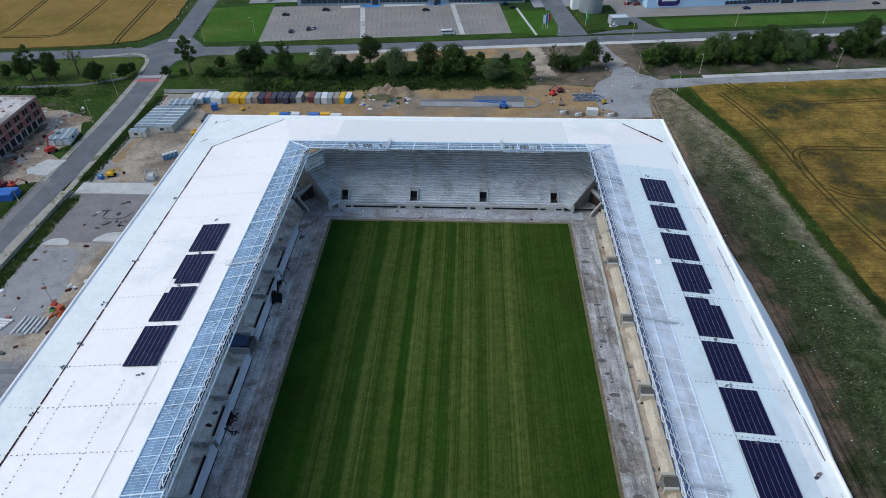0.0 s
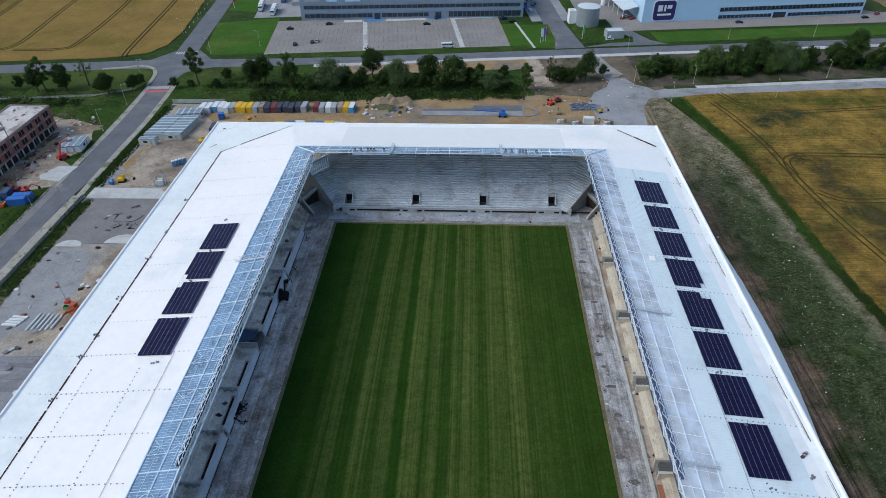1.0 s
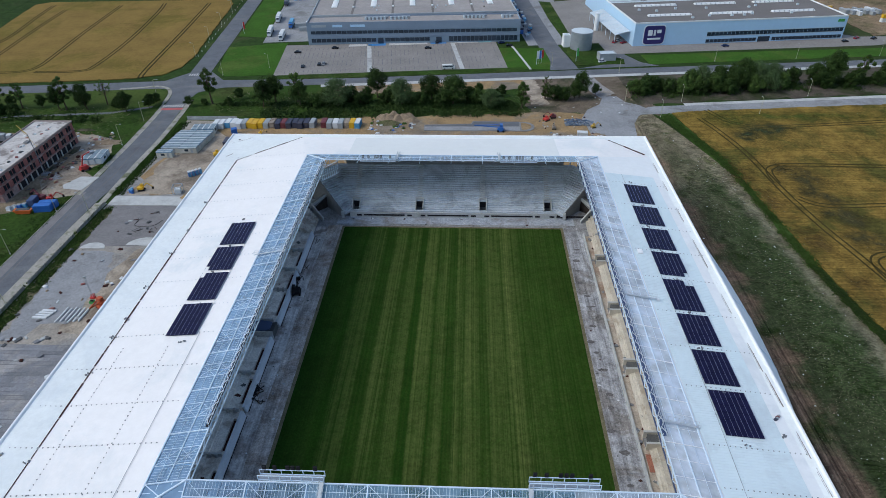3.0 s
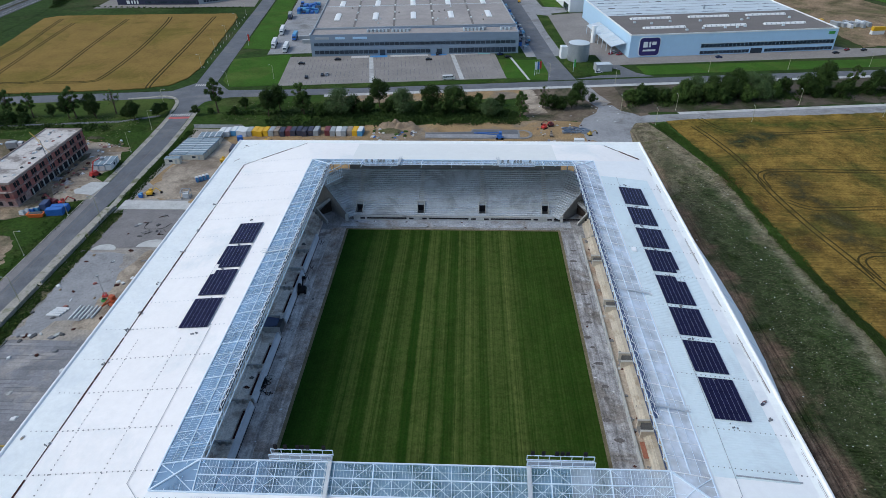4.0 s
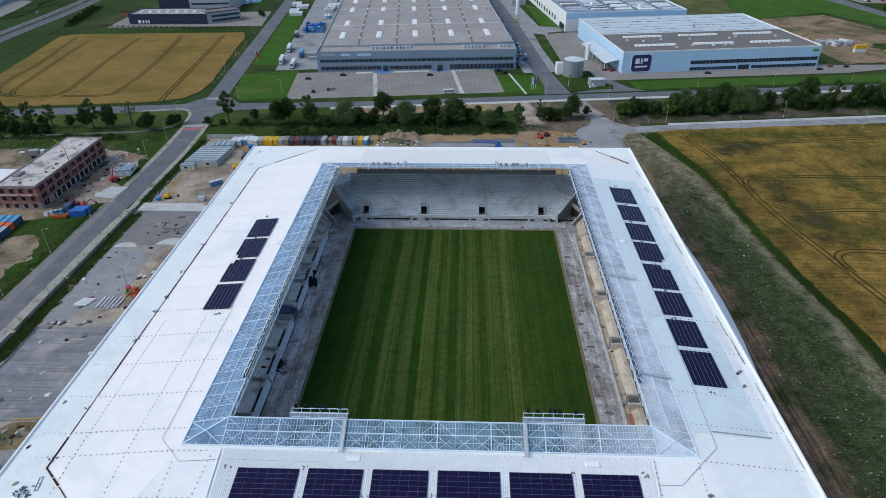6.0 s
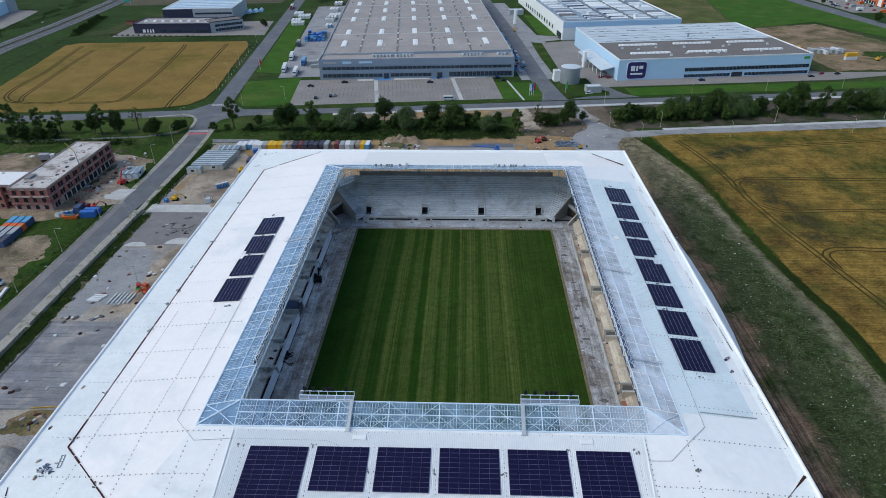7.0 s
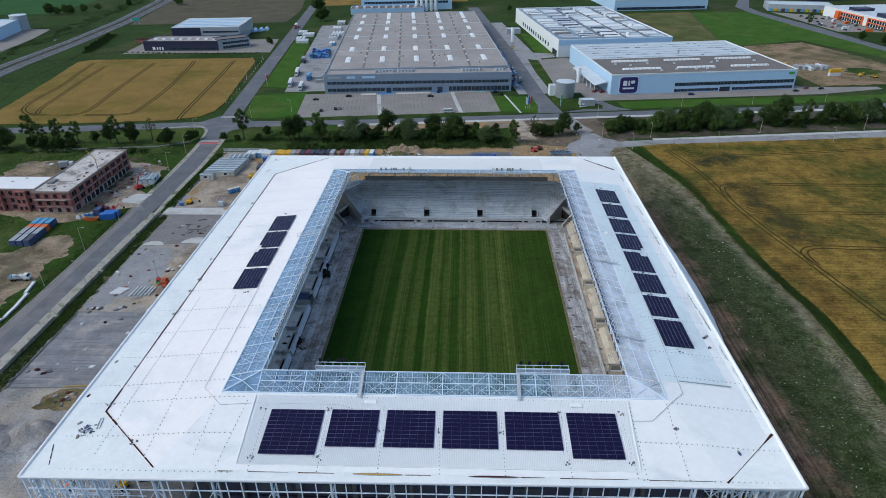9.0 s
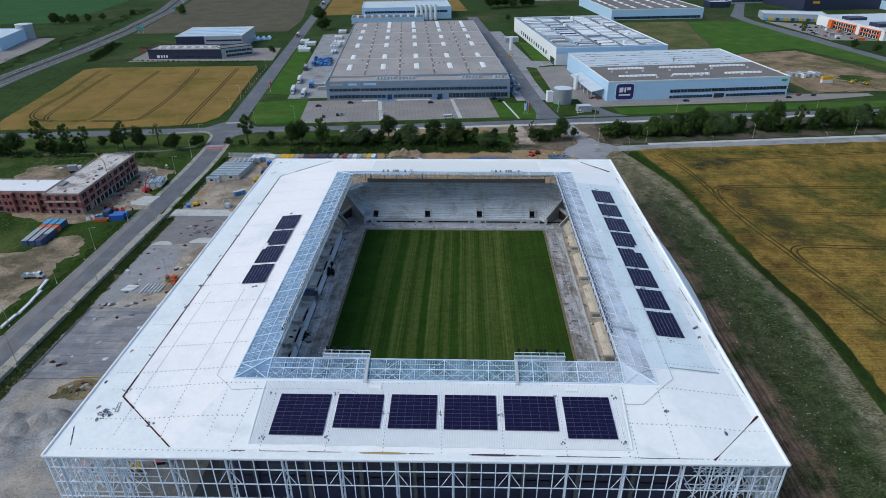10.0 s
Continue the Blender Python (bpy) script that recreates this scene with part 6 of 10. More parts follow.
west = side_stand(-1, "grey concrete west terrace, half built", WEST_SLAB, -57.2, 46.0, 150.0, 22)
part("floor_slab", Geo().box(-57.3, -54.75, 46, 150, 0.2, 1.5), WEST_SLAB, west)
for y0, y1 in ((46, 73), (74.2, 98.4), (104.4, 128), (129.2, 150)):
    part("front_wall", Geo().solid([(-53.1, y0, 0.1), (-52.65, y0, 0.1), (-52.65, y1, 0.1), (-53.1, y1, 0.1)], [(-53.65, y0, 2.0), (-53.05, y0, 2.0), (-53.05, y1, 2.0), (-53.65, y1, 2.0)]), WEST_WALL, west, "pale blue-grey leaning front wall")
    part("gutter_strip", Geo().box(-52.5, -52.3, y0, y1, 0.1, 0.15), HOLLOW, west)
pits = ((48, 57), (62, 71), (75.5, 83.5), (86.5, 94.5), (107.5, 117.5), (119.5, 127.5), (131, 141))
for y0, y1 in pits:
    part("trench", Geo().box(-54.75, -53.6, y0, y1, 0.4, 0.8), RUST, west, "open rust-brown trench")
edges = [46] + [v for p in pits for v in p] + [150]
for y0, y1 in zip(edges[::2], edges[1::2]):
    part("floor_slab", Geo().box(-54.75, -53.6, y0, y1, 0.2, 1.52), WEST_SLAB, west)
for y in (60.5, 73.0, 85.0, 118.5, 128.5, 139.0):
    part("cross_wall", Geo().box(-60.5, -54.0, y, y + 0.35, 1.0, 2.5), CONCRETE_PALE, west)
    for k in range(4):
        part("stub_column", Geo().box(-59.8 + k * 1.5, -59.3 + k * 1.5, y - 0.4, y + 0.1, 1.5, 2.8), CONCRETE, west)
gate = part("tunnel_box", Geo().box(-59.5, -52.8, 98.6, 99.0, 0, 3.4).box(-59.5, -54.0, 103.8, 104.2, 0, 3.4).box(-59.5, -59.1, 98.6, 104.2, 0, 3.4), CONCRETE, west, "concrete tunnel walls")
part("ramp", Geo().solid([(-59, 99, 0.1), (-53, 99, 0.1), (-53, 103.8, 0.1), (-59, 103.8, 0.1)], [(-59, 99, 0.3), (-53, 99, 2.6), (-53, 103.8, 2.6), (-59, 103.8, 0.3)]), CONCRETE_DARK, gate)

part("tunnel_roof", Geo().solid([(-58.6, 99.1, 2.9), (-53.9, 99.9, 2.9), (-53.9, 103.0, 2.9), (-58.6, 103.7, 2.9)], [(-58.6, 99.1, 3.3), (-53.9, 99.9, 3.2), (-53.9, 103.0, 3.2), (-58.6, 103.7, 3.3)]), STEEL_BLUE, gate, "dark blue tunnel cover")
rw = random.Random(19)
for cx, cy, n in ((-52.3, 79.6, 9), (-51.6, 82.4, 7), (-50.6, 77.8, 5), (-51.9, 126.0, 4), (-51.8, 132.0, 3), (-51.0, 147.0, 4)):
    pile = thing("debris_pile", "dark pile of steel offcuts and boards beside the terrace wall", "debris", pose(cx, cy, 0.13, 0, 0, rw.uniform(0, 90)), "debris piles")
    for k in range(n):
        a, ln = rw.uniform(0, math.pi), rw.uniform(0.5, 1.3)
        p = Vector((rw.uniform(-0.8, 0.8), rw.uniform(-0.8, 0.8), 0.06 + 0.05 * k))
        d = Vector((math.cos(a), math.sin(a), rw.uniform(0.0, 0.25))) * ln
        part("offcut", Geo().bar(p - d, p + d, rw.uniform(0.05, 0.14), 5), (BLACK, FIXING, RUST, BLACK, SPOIL)[k % 5], pile)
east = side_stand(1, "cream concrete east terrace with stair blocks", CONCRETE_CREAM, 41.6, 46.0, 150.0, 18)
part("parapet", Geo().box(37.9, 38.35, 46, 152, 0, 1.25), CONCRETE_PALE, east, "pale concrete parapet")
part("walkway", Geo().box(38.35, 40.1, 46, 151, 0.1, 0.8), CREAM_DIRTY, east, "dusty brown-beige walkway")
for k, (x0, x1) in enumerate(((40.1, 40.65), (40.65, 41.2), (41.2, 41.7))):
    part("bench_step", Geo().box(x0, x1, 46, 150, 0.1, 1.15 + 0.32 * k), CREAM_PALE, east, "pale cream seating step")
for y in (67.5, 90.0, 112.5, 135.5):
    for s in (-1, 1):
        blk = part("stair_wall", Geo().box(39.3, 47.0, min(y + s * 1.35, y + s * 1.8), max(y + s * 1.35, y + s * 1.8), 0.75, 3.0), CREAM_PALE, east, "cream concrete stair wall")
        part("coping", Geo().box(39.2, 47.0, min(y + s * 1.3, y + s * 1.85), max(y + s * 1.3, y + s * 1.85), 3.0, 3.12), CONCRETE_PALE, blk)
    # solid block between the stair walls, coloured dark for the opening's shade
    part("stair_opening", Geo().box(40.1, 47, y - 1.35, y + 1.35, 1.0, 2.35), CONCRETE_DARK, east, "stair opening, its shade in a dark colour")
    part("landing", Geo().box(39.4, 40.1, y - 1.35, y + 1.35, 0.75, 1.1), CONCRETE_MID, east)
rq = random.Random(8)
for k in range(26):
    y = rq.uniform(48, 149)
    part("debris", Geo().taper(-0.2 - rq.random() * 0.5, 0.5, -0.2, 0.2 + rq.random() * 0.6, 0, rq.uniform(0.08, 0.35), 0.05, 0.05), (CONCRETE_PALE, FIXING, RUST, CONCRETE_MID)[k % 4], east, at=pose(rq.uniform(38.7, 41.2), y, 0.93 if k % 2 else 0.72, 0, 0, rq.uniform(0, 180)))
part("red_primer_patch", Geo().box(39.0, 41.2, 60, 64.5, 0.9, 0.99), material("red_primer", (0.3, 0.13, 0.09), 0.9, vary=0.3), east, "red-brown primed floor patch")
for k in range(26):
    y = 47 + k * 4.0
    part("parapet_post", Geo().bar((37.75, y, 0.2), (37.75, y, 1.7), 0.06), STEEL_GREY, east)

# corner tunnels, sloping side walls and hanging corner truss
for sx, cx in ((-1, -48.0), (1, 37.0)):
    for sy, cy in ((1, 158.0), (-1, 41.0)):
        corner = thing("corner_tunnel", "dark concrete corner tunnel between the stands", "tunnel", pose(cx, cy, 0))
        o = 0.0 if sx < 0 else -2.2

        def at(x, y, z):
            return (sx * (x + o), sy * y, z)

        tread = WEST_SLAB if sx < 0 else CONCRETE_CREAM
        part("side_wall", Geo().solid([at(3.4, 2.2, 0), at(11.0, 9.8, 0), at(11.3, 9.4, 0), at(3.7, 1.8, 0)], [at(3.4, 2.2, 1.2), at(11.0, 9.8, 5.6), at(11.3, 9.4, 5.6), at(3.7, 1.8, 1.2)]), CONCRETE_PALE, corner)
        # mouth across the diagonal, its head sloping with the terrace above
        part("portal", Geo().solid([at(3.0, 12.0, 0), at(9.0, 6.0, 0), at(10.0, 7.0, 0), at(4.0, 13.0, 0)], [at(3.0, 12.0, 5.6), at(9.0, 6.0, 3.4), at(10.0, 7.0, 3.4), at(4.0, 13.0, 5.6)]), CONCRETE_MID, corner)
        # flat panel for the mouth; its dark brown includes the passage's shade
        part("opening", Geo().solid([at(3.5, 11.4, 0.1), at(8.2, 6.7, 0.1), at(8.4, 6.9, 0.1), at(3.7, 11.6, 0.1)], [at(3.5, 11.4, 4.7), at(8.2, 6.7, 1.6), at(8.4, 6.9, 1.6), at(3.7, 11.6, 4.7)]), TUNNEL, corner, "dark brown tunnel mouth, shade in its colour")
        part("portal_lintel", Geo().solid([at(3.0, 11.8, 4.9), at(8.9, 5.9, 2.5), at(9.3, 6.3, 2.5), at(3.4, 12.2, 4.9)], [at(3.0, 11.8, 5.7), at(8.9, 5.9, 3.4), at(9.3, 6.3, 3.4), at(3.4, 12.2, 5.7)]), CONCRETE_PALE, corner)
        for k in range(12):
            x0, y1 = 5.2 + 0.84 * k, 1.4 + 0.84 * k
            part("terrace_step", Geo().solid([at(x0, -8, 0.4), at(x0 + 0.95, -8, 0.4), at(x0 + 0.95, y1, 0.4), at(x0, y1, 0.4)], [at(x0, -8, 1.6 + 0.42 * k), at(x0 + 0.95, -8, 1.6 + 0.42 * k), at(x0 + 0.95, y1, 1.6 + 0.42 * k), at(x0, y1, 1.6 + 0.42 * k)]), tread, corner)

truss = thing("corner_truss", "white lattice truss hanging under the canopy corner", "truss")
p0, p1 = Vector((-48.6, 155.0, 0)), Vector((-44.4, 160.5, 0))
for z in (23.0, 18.8):
    part("chord", Geo().bar(p0 + Vector((0, 0, z)), p1 + Vector((0, 0, z)), 0.14), STEEL_WHITE, truss)
for k in range(9):
    a, b = p0.lerp(p1, k / 8), p0.lerp(p1, min(k + 1, 8) / 8)
    part("post", Geo().bar(a + Vector((0, 0, 18.6)), a + Vector((0, 0, 22.2)), 0.07), STEEL_WHITE, truss)
    part("brace", Geo().bar(a + Vector((0, 0, 18.6)), b + Vector((0, 0, 22.2)), 0.06), STEEL_WHITE, truss)
    part("brace", Geo().bar(a + Vector((0, 0, 20.4)), b + Vector((0, 0, 20.4)), 0.06), STEEL_WHITE, truss)

# ---- roof trusses and columns that carry the ring ----
for y in [44.4 + 11.2 * k for k in range(11)]:
    for xa, xb in ((-86.0, IX0 - 0.5), (60.8, IX1 + 0.5)):
        tr = thing("roof_truss", "white steel roof truss with its column", "truss", pose(0, y, 0), "roof trusses")
        z1 = 19.0
        part("bottom_chord", Geo().bar((xa, 0, 16.5), (xb, 0, 21.5), 0.14), STEEL_WHITE, tr)
        part("top_chord", Geo().bar((xa, 0, z1), (xb, 0, 22.4), 0.14), STEEL_WHITE, tr)
        g = Geo()
        for k in range(8):
            t0, t1 = k / 8, (k + 1) / 8
            lo = (xa + (xb - xa) * t0, 0, 16.5 + 5.0 * t0)
            hi = (xa + (xb - xa) * t1, 0, z1 + 3.4 * t1)
            g.bar(lo, hi, 0.09)
        part("web", g, STEEL_WHITE, tr)
        part("column", Geo().bar((xa, 0, 0), (xa, 0, 19.4), 0.3), STEEL_WHITE, tr)
        xc = xa + (xb - xa) * 0.45
        part("column", Geo().bar((xc, 0, 0), (xc, 0, 18.6), 0.3), CONCRETE, tr)


# ---- lattice facades ----
def facade(label, m, length, first, step=2.925):
    fa = thing("facade", label, "facade", m, "facades")
    n = int(length / step)
    for k in range(n + 1):
        x = first + k * step
        if 0.3 < x < length - 0.3:
            part("mullion", Geo().bar((x, 0, 0.2), (x, 0, 19.4), 0.13), FACADE_WHITE, fa)
    for z in (3.8, 8.1, 12.4, 16.7):
        part("rail", Geo().bar((0, 0, z), (length, 0, z), 0.13), FACADE_WHITE, fa)
    part("rail", Geo().box(0, length, -0.08, 0.1, 19.45, 19.65), FACADE_WHITE, fa)
    for x in (0.12, length - 0.12):
        part("corner_post", Geo().bar((x, 0.1, 0), (x, 0.1, 19.5), 0.22), FACADE_WHITE, fa)
    for k in range(int(length / (4 * step)) + 1):
        x = first + k * 4 * step
        if not 0.2 < x < length - 0.2:
            continue
        col = part("lattice_column", Geo().bar((x, 0.3, 0), (x, 0.3, 19.5), 0.26).bar((x + 0.2, 2.0, 0), (x + 0.2, 2.0, 19.5), 0.2), FACADE_WHITE, fa)
        g = Geo()
        for j in range(9):
            z = 0.5 + j * 2.1
            if j % 2:
                g.bar((x, 0.3, z), (x + 0.2, 2.0, z + 2.1), 0.08)
            else:
                g.bar((x + 0.2, 2.0, z), (x, 0.3, z + 2.1), 0.08)
        part("lacing", g, FACADE_WHITE, col)
        for s in (-1, 1):
            part("strut", Geo().bar((x, 0.4, 16.4), (x + s * 2.3, 0.1, 12.6), 0.09), FACADE_WHITE, col)
    return fa


facade("white steel lattice facade with open square bays", pose(OX0, OY0 - 0.95, 0, 0, 0, 0.49), OX1 - OX0, 5.4 - 2.925)
facade("white steel lattice facade with open square bays", pose(OX0 + 0.35, OY1, 0, 0, 0, -90), OY1 - OY0, 2.6)
facade("white steel lattice facade with open square bays", pose(OX1, OY1 - 0.35, 0, 0, 0, 180), OX1 - OX0, 2.4)
for cx, sx in ((OX0, 1), (OX1, -1)):
    tower = thing("corner_tower", "white braced steel corner tower behind the facade", "lattice tower", pose(cx, OY0, 0))
    for a in (1.0, 5.5, 10.0, 14.5):
        for b in (1.2, 5.5, 10.0):
            if a + b > 19:
                continue
            part("leg", Geo().bar((sx * a, b, 0), (sx * a, b, 19.0), 0.17), FACADE_WHITE, tower)
            for z in (7, 13):
                part("brace", Geo().bar((sx * a, b, z), (sx * (a + 4.5), b, z + 6), 0.11), FACADE_WHITE, tower)
                part("brace", Geo().bar((sx * (a + 4.5), b, z), (sx * a, b, z + 6), 0.11), FACADE_WHITE, tower)
                part("brace", Geo().bar((sx * a, b, z), (sx * a, b + 4.4, z + 6), 0.1), FACADE_WHITE, tower)
    for z in (7, 13, 19):
        for b in (1.2, 5.5, 10.0):
            part("beam", Geo().bar((sx * 1, b, z), (sx * 19, b, z), 0.12), FACADE_WHITE, tower)

# dark inner rooms behind the south facade
shell = thing("south_building", "dark unfinished block behind the south facade", "building")
# deck and columns coloured dark, with the interior's shade in the tone
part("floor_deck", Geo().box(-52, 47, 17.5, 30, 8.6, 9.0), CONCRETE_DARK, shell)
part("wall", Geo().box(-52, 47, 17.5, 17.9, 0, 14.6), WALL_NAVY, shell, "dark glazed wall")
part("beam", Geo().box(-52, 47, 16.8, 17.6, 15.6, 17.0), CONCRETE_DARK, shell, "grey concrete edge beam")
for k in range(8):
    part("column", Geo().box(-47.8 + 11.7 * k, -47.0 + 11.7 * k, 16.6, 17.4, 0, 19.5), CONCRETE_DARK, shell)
for k in range(6):
    part("window", Geo().box(-44 + 13 * k, -37 + 13 * k, 17.44, 17.5, 9.8, 12.6), GLASS_DARK, shell)

# bulging membrane skin on the east facade
skin = thing("membrane_facade", "pale grey membrane skin bulging from the east facade", "facade")
n_y, n_z = 40, 10
verts, faces = [], []
for i in range(n_y + 1):
    y = 14 + (172 * i / n_y)
    s = math.sin(math.pi * i / n_y) ** 1.3
    for j in range(n_z + 1):
        z = 19.2 * (1 - j / n_z)
        out_x = 0.5 + 11.6 * s * math.sin(min(1.0, 1.2 * j / n_z) * math.pi / 2)
        verts.append((OX1 - 0.5 + out_x, y, z))
for i in range(n_y):
    for j in range(n_z):
        a = i * (n_z + 1) + j
        faces.append((a, a + 1, a + n_z + 2, a + n_z + 1))
me = bpy.data.meshes.new("membrane")
me.from_pydata(verts, [], faces)
part("membrane", me, material("grey_membrane", (0.86, 0.88, 0.9), 0.6, vary=0.05), skin, smooth=True)
for i in range(0, n_y + 1, 4):
    g = Geo()
    for j in range(n_z):
        k = i * (n_z + 1) + j
        g.bar(Vector(verts[k]) + Vector((0.05, 0, 0)), Vector(verts[k + 1]) + Vector((0.05, 0, 0)), 0.1)
    part("membrane_rib", g, STEEL_WHITE, skin)


# ---- works and warehouses to the north ----
def windows(parent, x0, x1, z0, z1, y, n, name="window", mat=GLASS_DARK, face="y", gap=0.25):
    """A row of separate window panes set a little proud of a wall."""
    w = (x1 - x0) / n
    me = None
    for k in range(n):
        a, b = x0 + k * w + gap / 2, x0 + (k + 1) * w - gap / 2
        if me is None:
            half = (b - a) / 2
            g = Geo().box(-half, half, -0.08, 0.08, z0, z1) if face == "y" else Geo().box(-0.08, 0.08, -half, half, z0, z1)
            me = g.mesh(name)
            me.materials.append(mat)
        c = (a + b) / 2
        part(name, me, mat, parent, at=Matrix.Translation((c, y, 0) if face == "y" else (y, c, 0)))


def hall(name, label, m, w, d, h, wall, roof_mat, parapet=0.8, trim=None):
    b = thing(name, label, "building", m)
    part("wall", Geo().box(0, w, 0, d, 0, h), wall, b)
    part("roof", Geo().box(0.5, w - 0.5, 0.5, d - 0.5, h - 0.3, h + 0.05), roof_mat, b)
    rim = trim or wall
    for x0, x1, y0, y1 in ((0, w, 0, 0.5), (0, w, d - 0.5, d), (0, 0.5, 0.5, d - 0.5), (w - 0.5, w, 0.5, d - 0.5)):
        part("parapet", Geo().box(x0, x1, y0, y1, h - 0.2, h + parapet), rim, b)
    return b


def vault(w, d, h):
    """A low barrel-shaped skylight."""
    g = Geo()
    prof = [(-w / 2 + w * k / 6, h * math.sin(math.pi * k / 6) + 0.3) for k in range(7)]
    rim = [(-w / 2, 0)] + prof + [(w / 2, 0)]
    g.solid([(x, -d / 2, z) for x, z in rim], [(x, d / 2, z) for x, z in rim])
    return g.mesh("skylight")


big = hall("warehouse", "wide grey warehouse with rows of white roof lights", grid_pose(-93, 91.0, 0, -1.3), 132, 266, 13.2, WALL_MID, ROOF_FELT)
sk = vault(3.8, 21, 0.3)
sk.materials.append(SKYLIGHT)
for u in (13, 40, 67, 94, 121):
    for v, s in ((31, 0.9), (70, 0.85), (122, 0.9), (161, 0.85), (199, 0.85), (238, 2.0)):
        if v == 238 and u in (13,):
            s = 0.8
        part("skylight", sk, SKYLIGHT, big, at=Matrix.Translation((u * 0.97, v * 1.02, 13.2)) @ Matrix.Diagonal((1, s, 1, 1)))
for u in (26.5, 53.5, 80.5, 107.5):
    u *= 0.97
    part("roof_valley", Geo().box(u - 0.7, u + 0.7, 1, 261, 13.2, 13.32), ROOF_DARK, big, "dark roof valley")
    for k in range(11):
        part("roof_vent", Geo().box(u - 0.6, u + 0.6, 20 + 21 * k, 22 + 21 * k, 13.2, 14.1), SKYLIGHT, big)
for v in (64, 128, 192):
    part("roof_seam", Geo().box(1, 131, v, v + 0.8, 13.2, 13.35), ROOF_PALE, big)
rr = random.Random(3)
for k in range(46):
    u, v = rr.uniform(4, 128), rr.uniform(4, 250)
    part("roof_vent", Geo().taper(u - 0.5, u + 0.5, v - 0.5, v + 0.5, 13.2, 14.0, 0.15, 0.15), ROOF_DARK if k % 2 else ROOF_PALE, big)
office = hall("office_block", "grey office front with two window bands", grid_pose(-94.2, 76.2, 0, -3.0), 132.5, 16.4, 12.6, WALL_GREY, ROOF_FELT, 0.9, WALL_STEEL)
part("facade_band", Geo().box(0, 132.5, -0.15, 0.05, 8.8, 13.6), WALL_STEEL, office)
part("facade_band", Geo().box(0, 132.5, -0.12, 0.05, 4.2, 6.2), WALL_STEEL, office)
windows(office, 2, 130.5, 6.5, 8.3, -0.1, 40)
windows(office, 2, 42.5, 1.4, 3.6, -0.1, 13)
windows(office, 48, 76, 1.4, 3.6, -0.1, 9)
windows(office, 88, 131, 1.0, 4.0, -0.1, 16)
for u in (43.6, 80.0):
    part("entrance", Geo().box(u, u + 3.4, -0.22, 0.05, 0.1, 3.7), GLASS_DARK, office, "dark glazed entrance door")
for u in (3, 16, 27):
    part("plain_sign", Geo().box(u, u + (9 if u != 16 else 6), -0.3, -0.16, 10.6, 12.0), WALL_MID if u == 3 else WALL_PALE, office)
for u, n in ((36, 6), (52, 5), (98, 6), (122, 3)):
    duct = thing("roof_duct", "silver ventilation duct on the office roof", "roof unit", grid_pose(-94 + u, 85 - 0.05 * u, 12.6))
    part("duct", Geo().bar((0, 0, 1.3), (n * 2.4, 0, 1.3), 0.7, 8), STEEL_GREY, duct)
    for k in range(n):
        part("unit", Geo().taper(k * 2.4 - 0.6, k * 2.4 + 0.8, -1.6, 1.6, 0, 1.6, 0.2, 0.2), ROOF_PALE, duct)
back = hall("factory_hall", "pale blue factory hall behind the warehouse", grid_pose(-84, 470), 115, 70, 14, WALL_PALE, ROOF_PALE)
windows(back, 4, 110, 8, 10.5, -0.1, 30)
annex = hall("factory_annex", "low pale annex with roof units", grid_pose(-96, 440), 90, 28, 6, WALL_PALE, ROOF_DARK)
for k in range(9):
    part("roof_unit", Geo().taper(6 + 9 * k, 9 + 9 * k, 8, 14, 6, 8, 0.2, 0.2), SKYLIGHT, annex)
for k in range(5):
    silo = thing("silo", "white round silo beside the factory", "silo", grid_pose(-14 + 6 * k, 462))
    part("drum", Geo().tube(0, 0, 0, 17, 2.2, 14), WALL_WHITE, silo)
    part("cap", Geo().tube(0, 0, 17, 18.4, 2.2, 14, 0.5), STEEL_GREY, silo)

# pale blue filter works
works = hall("factory", "pale blue factory with ribbon windows and a dark square sign", grid_pose(104.6, 51.4, 0, 1.0), 134, 105, 13.3, WALL_PALE, ROOF_DARK, 0.7, WALL_WHITE)
part("roof_back", Geo().box(0.6, 133.4, 51.2, 104.4, 13.3, 13.42), ROOF_PALE, works, "white rear roof half")
windows(works, 45.8, 133, 4.7, 6.9, -0.1, 34)
windows(works, 45.8, 78, 0.7, 2.6, -0.1, 13)
windows(works, 88, 133, 0.7, 2.6, -0.1, 17)
part("door", Geo().box(79, 86.5, -0.25, 0.1, 0, 3.2), GLASS_DARK, works)
part("window_band", Geo().box(45.4, 133.4, -0.06, 0.05, 4.3, 4.6).box(45.4, 133.4, -0.06, 0.05, 7.0, 7.3), ROOF_PALE, works)
rim = [(12.5 + sx * (6.4 - 2.0) + 2.0 * math.cos(a), 6.6 + sz * (5.4 - 2.0) + 2.0 * math.sin(a)) for sx, sz, a0 in ((1, 1, 0), (-1, 1, 1), (-1, -1, 2), (1, -1, 3)) for a in [a0 * math.pi / 2 + q * math.pi / 8 for q in range(5)]]
sign = part("sign_board", Geo().solid([(x, 0.1, z) for x, z in rim], [(x, -0.35, z) for x, z in rim]), material("sign_navy", (0.03, 0.025, 0.13), 0.4), works, "dark indigo square sign board")
part("sign_rim", Geo().solid([(12.5 + (x - 12.5) * 1.07, 0.1, 6.6 + (z - 6.6) * 1.08) for x, z in rim], [(12.5 + (x - 12.5) * 1.07, -0.2, 6.6 + (z - 6.6) * 1.08) for x, z in rim]), WALL_WHITE, sign)
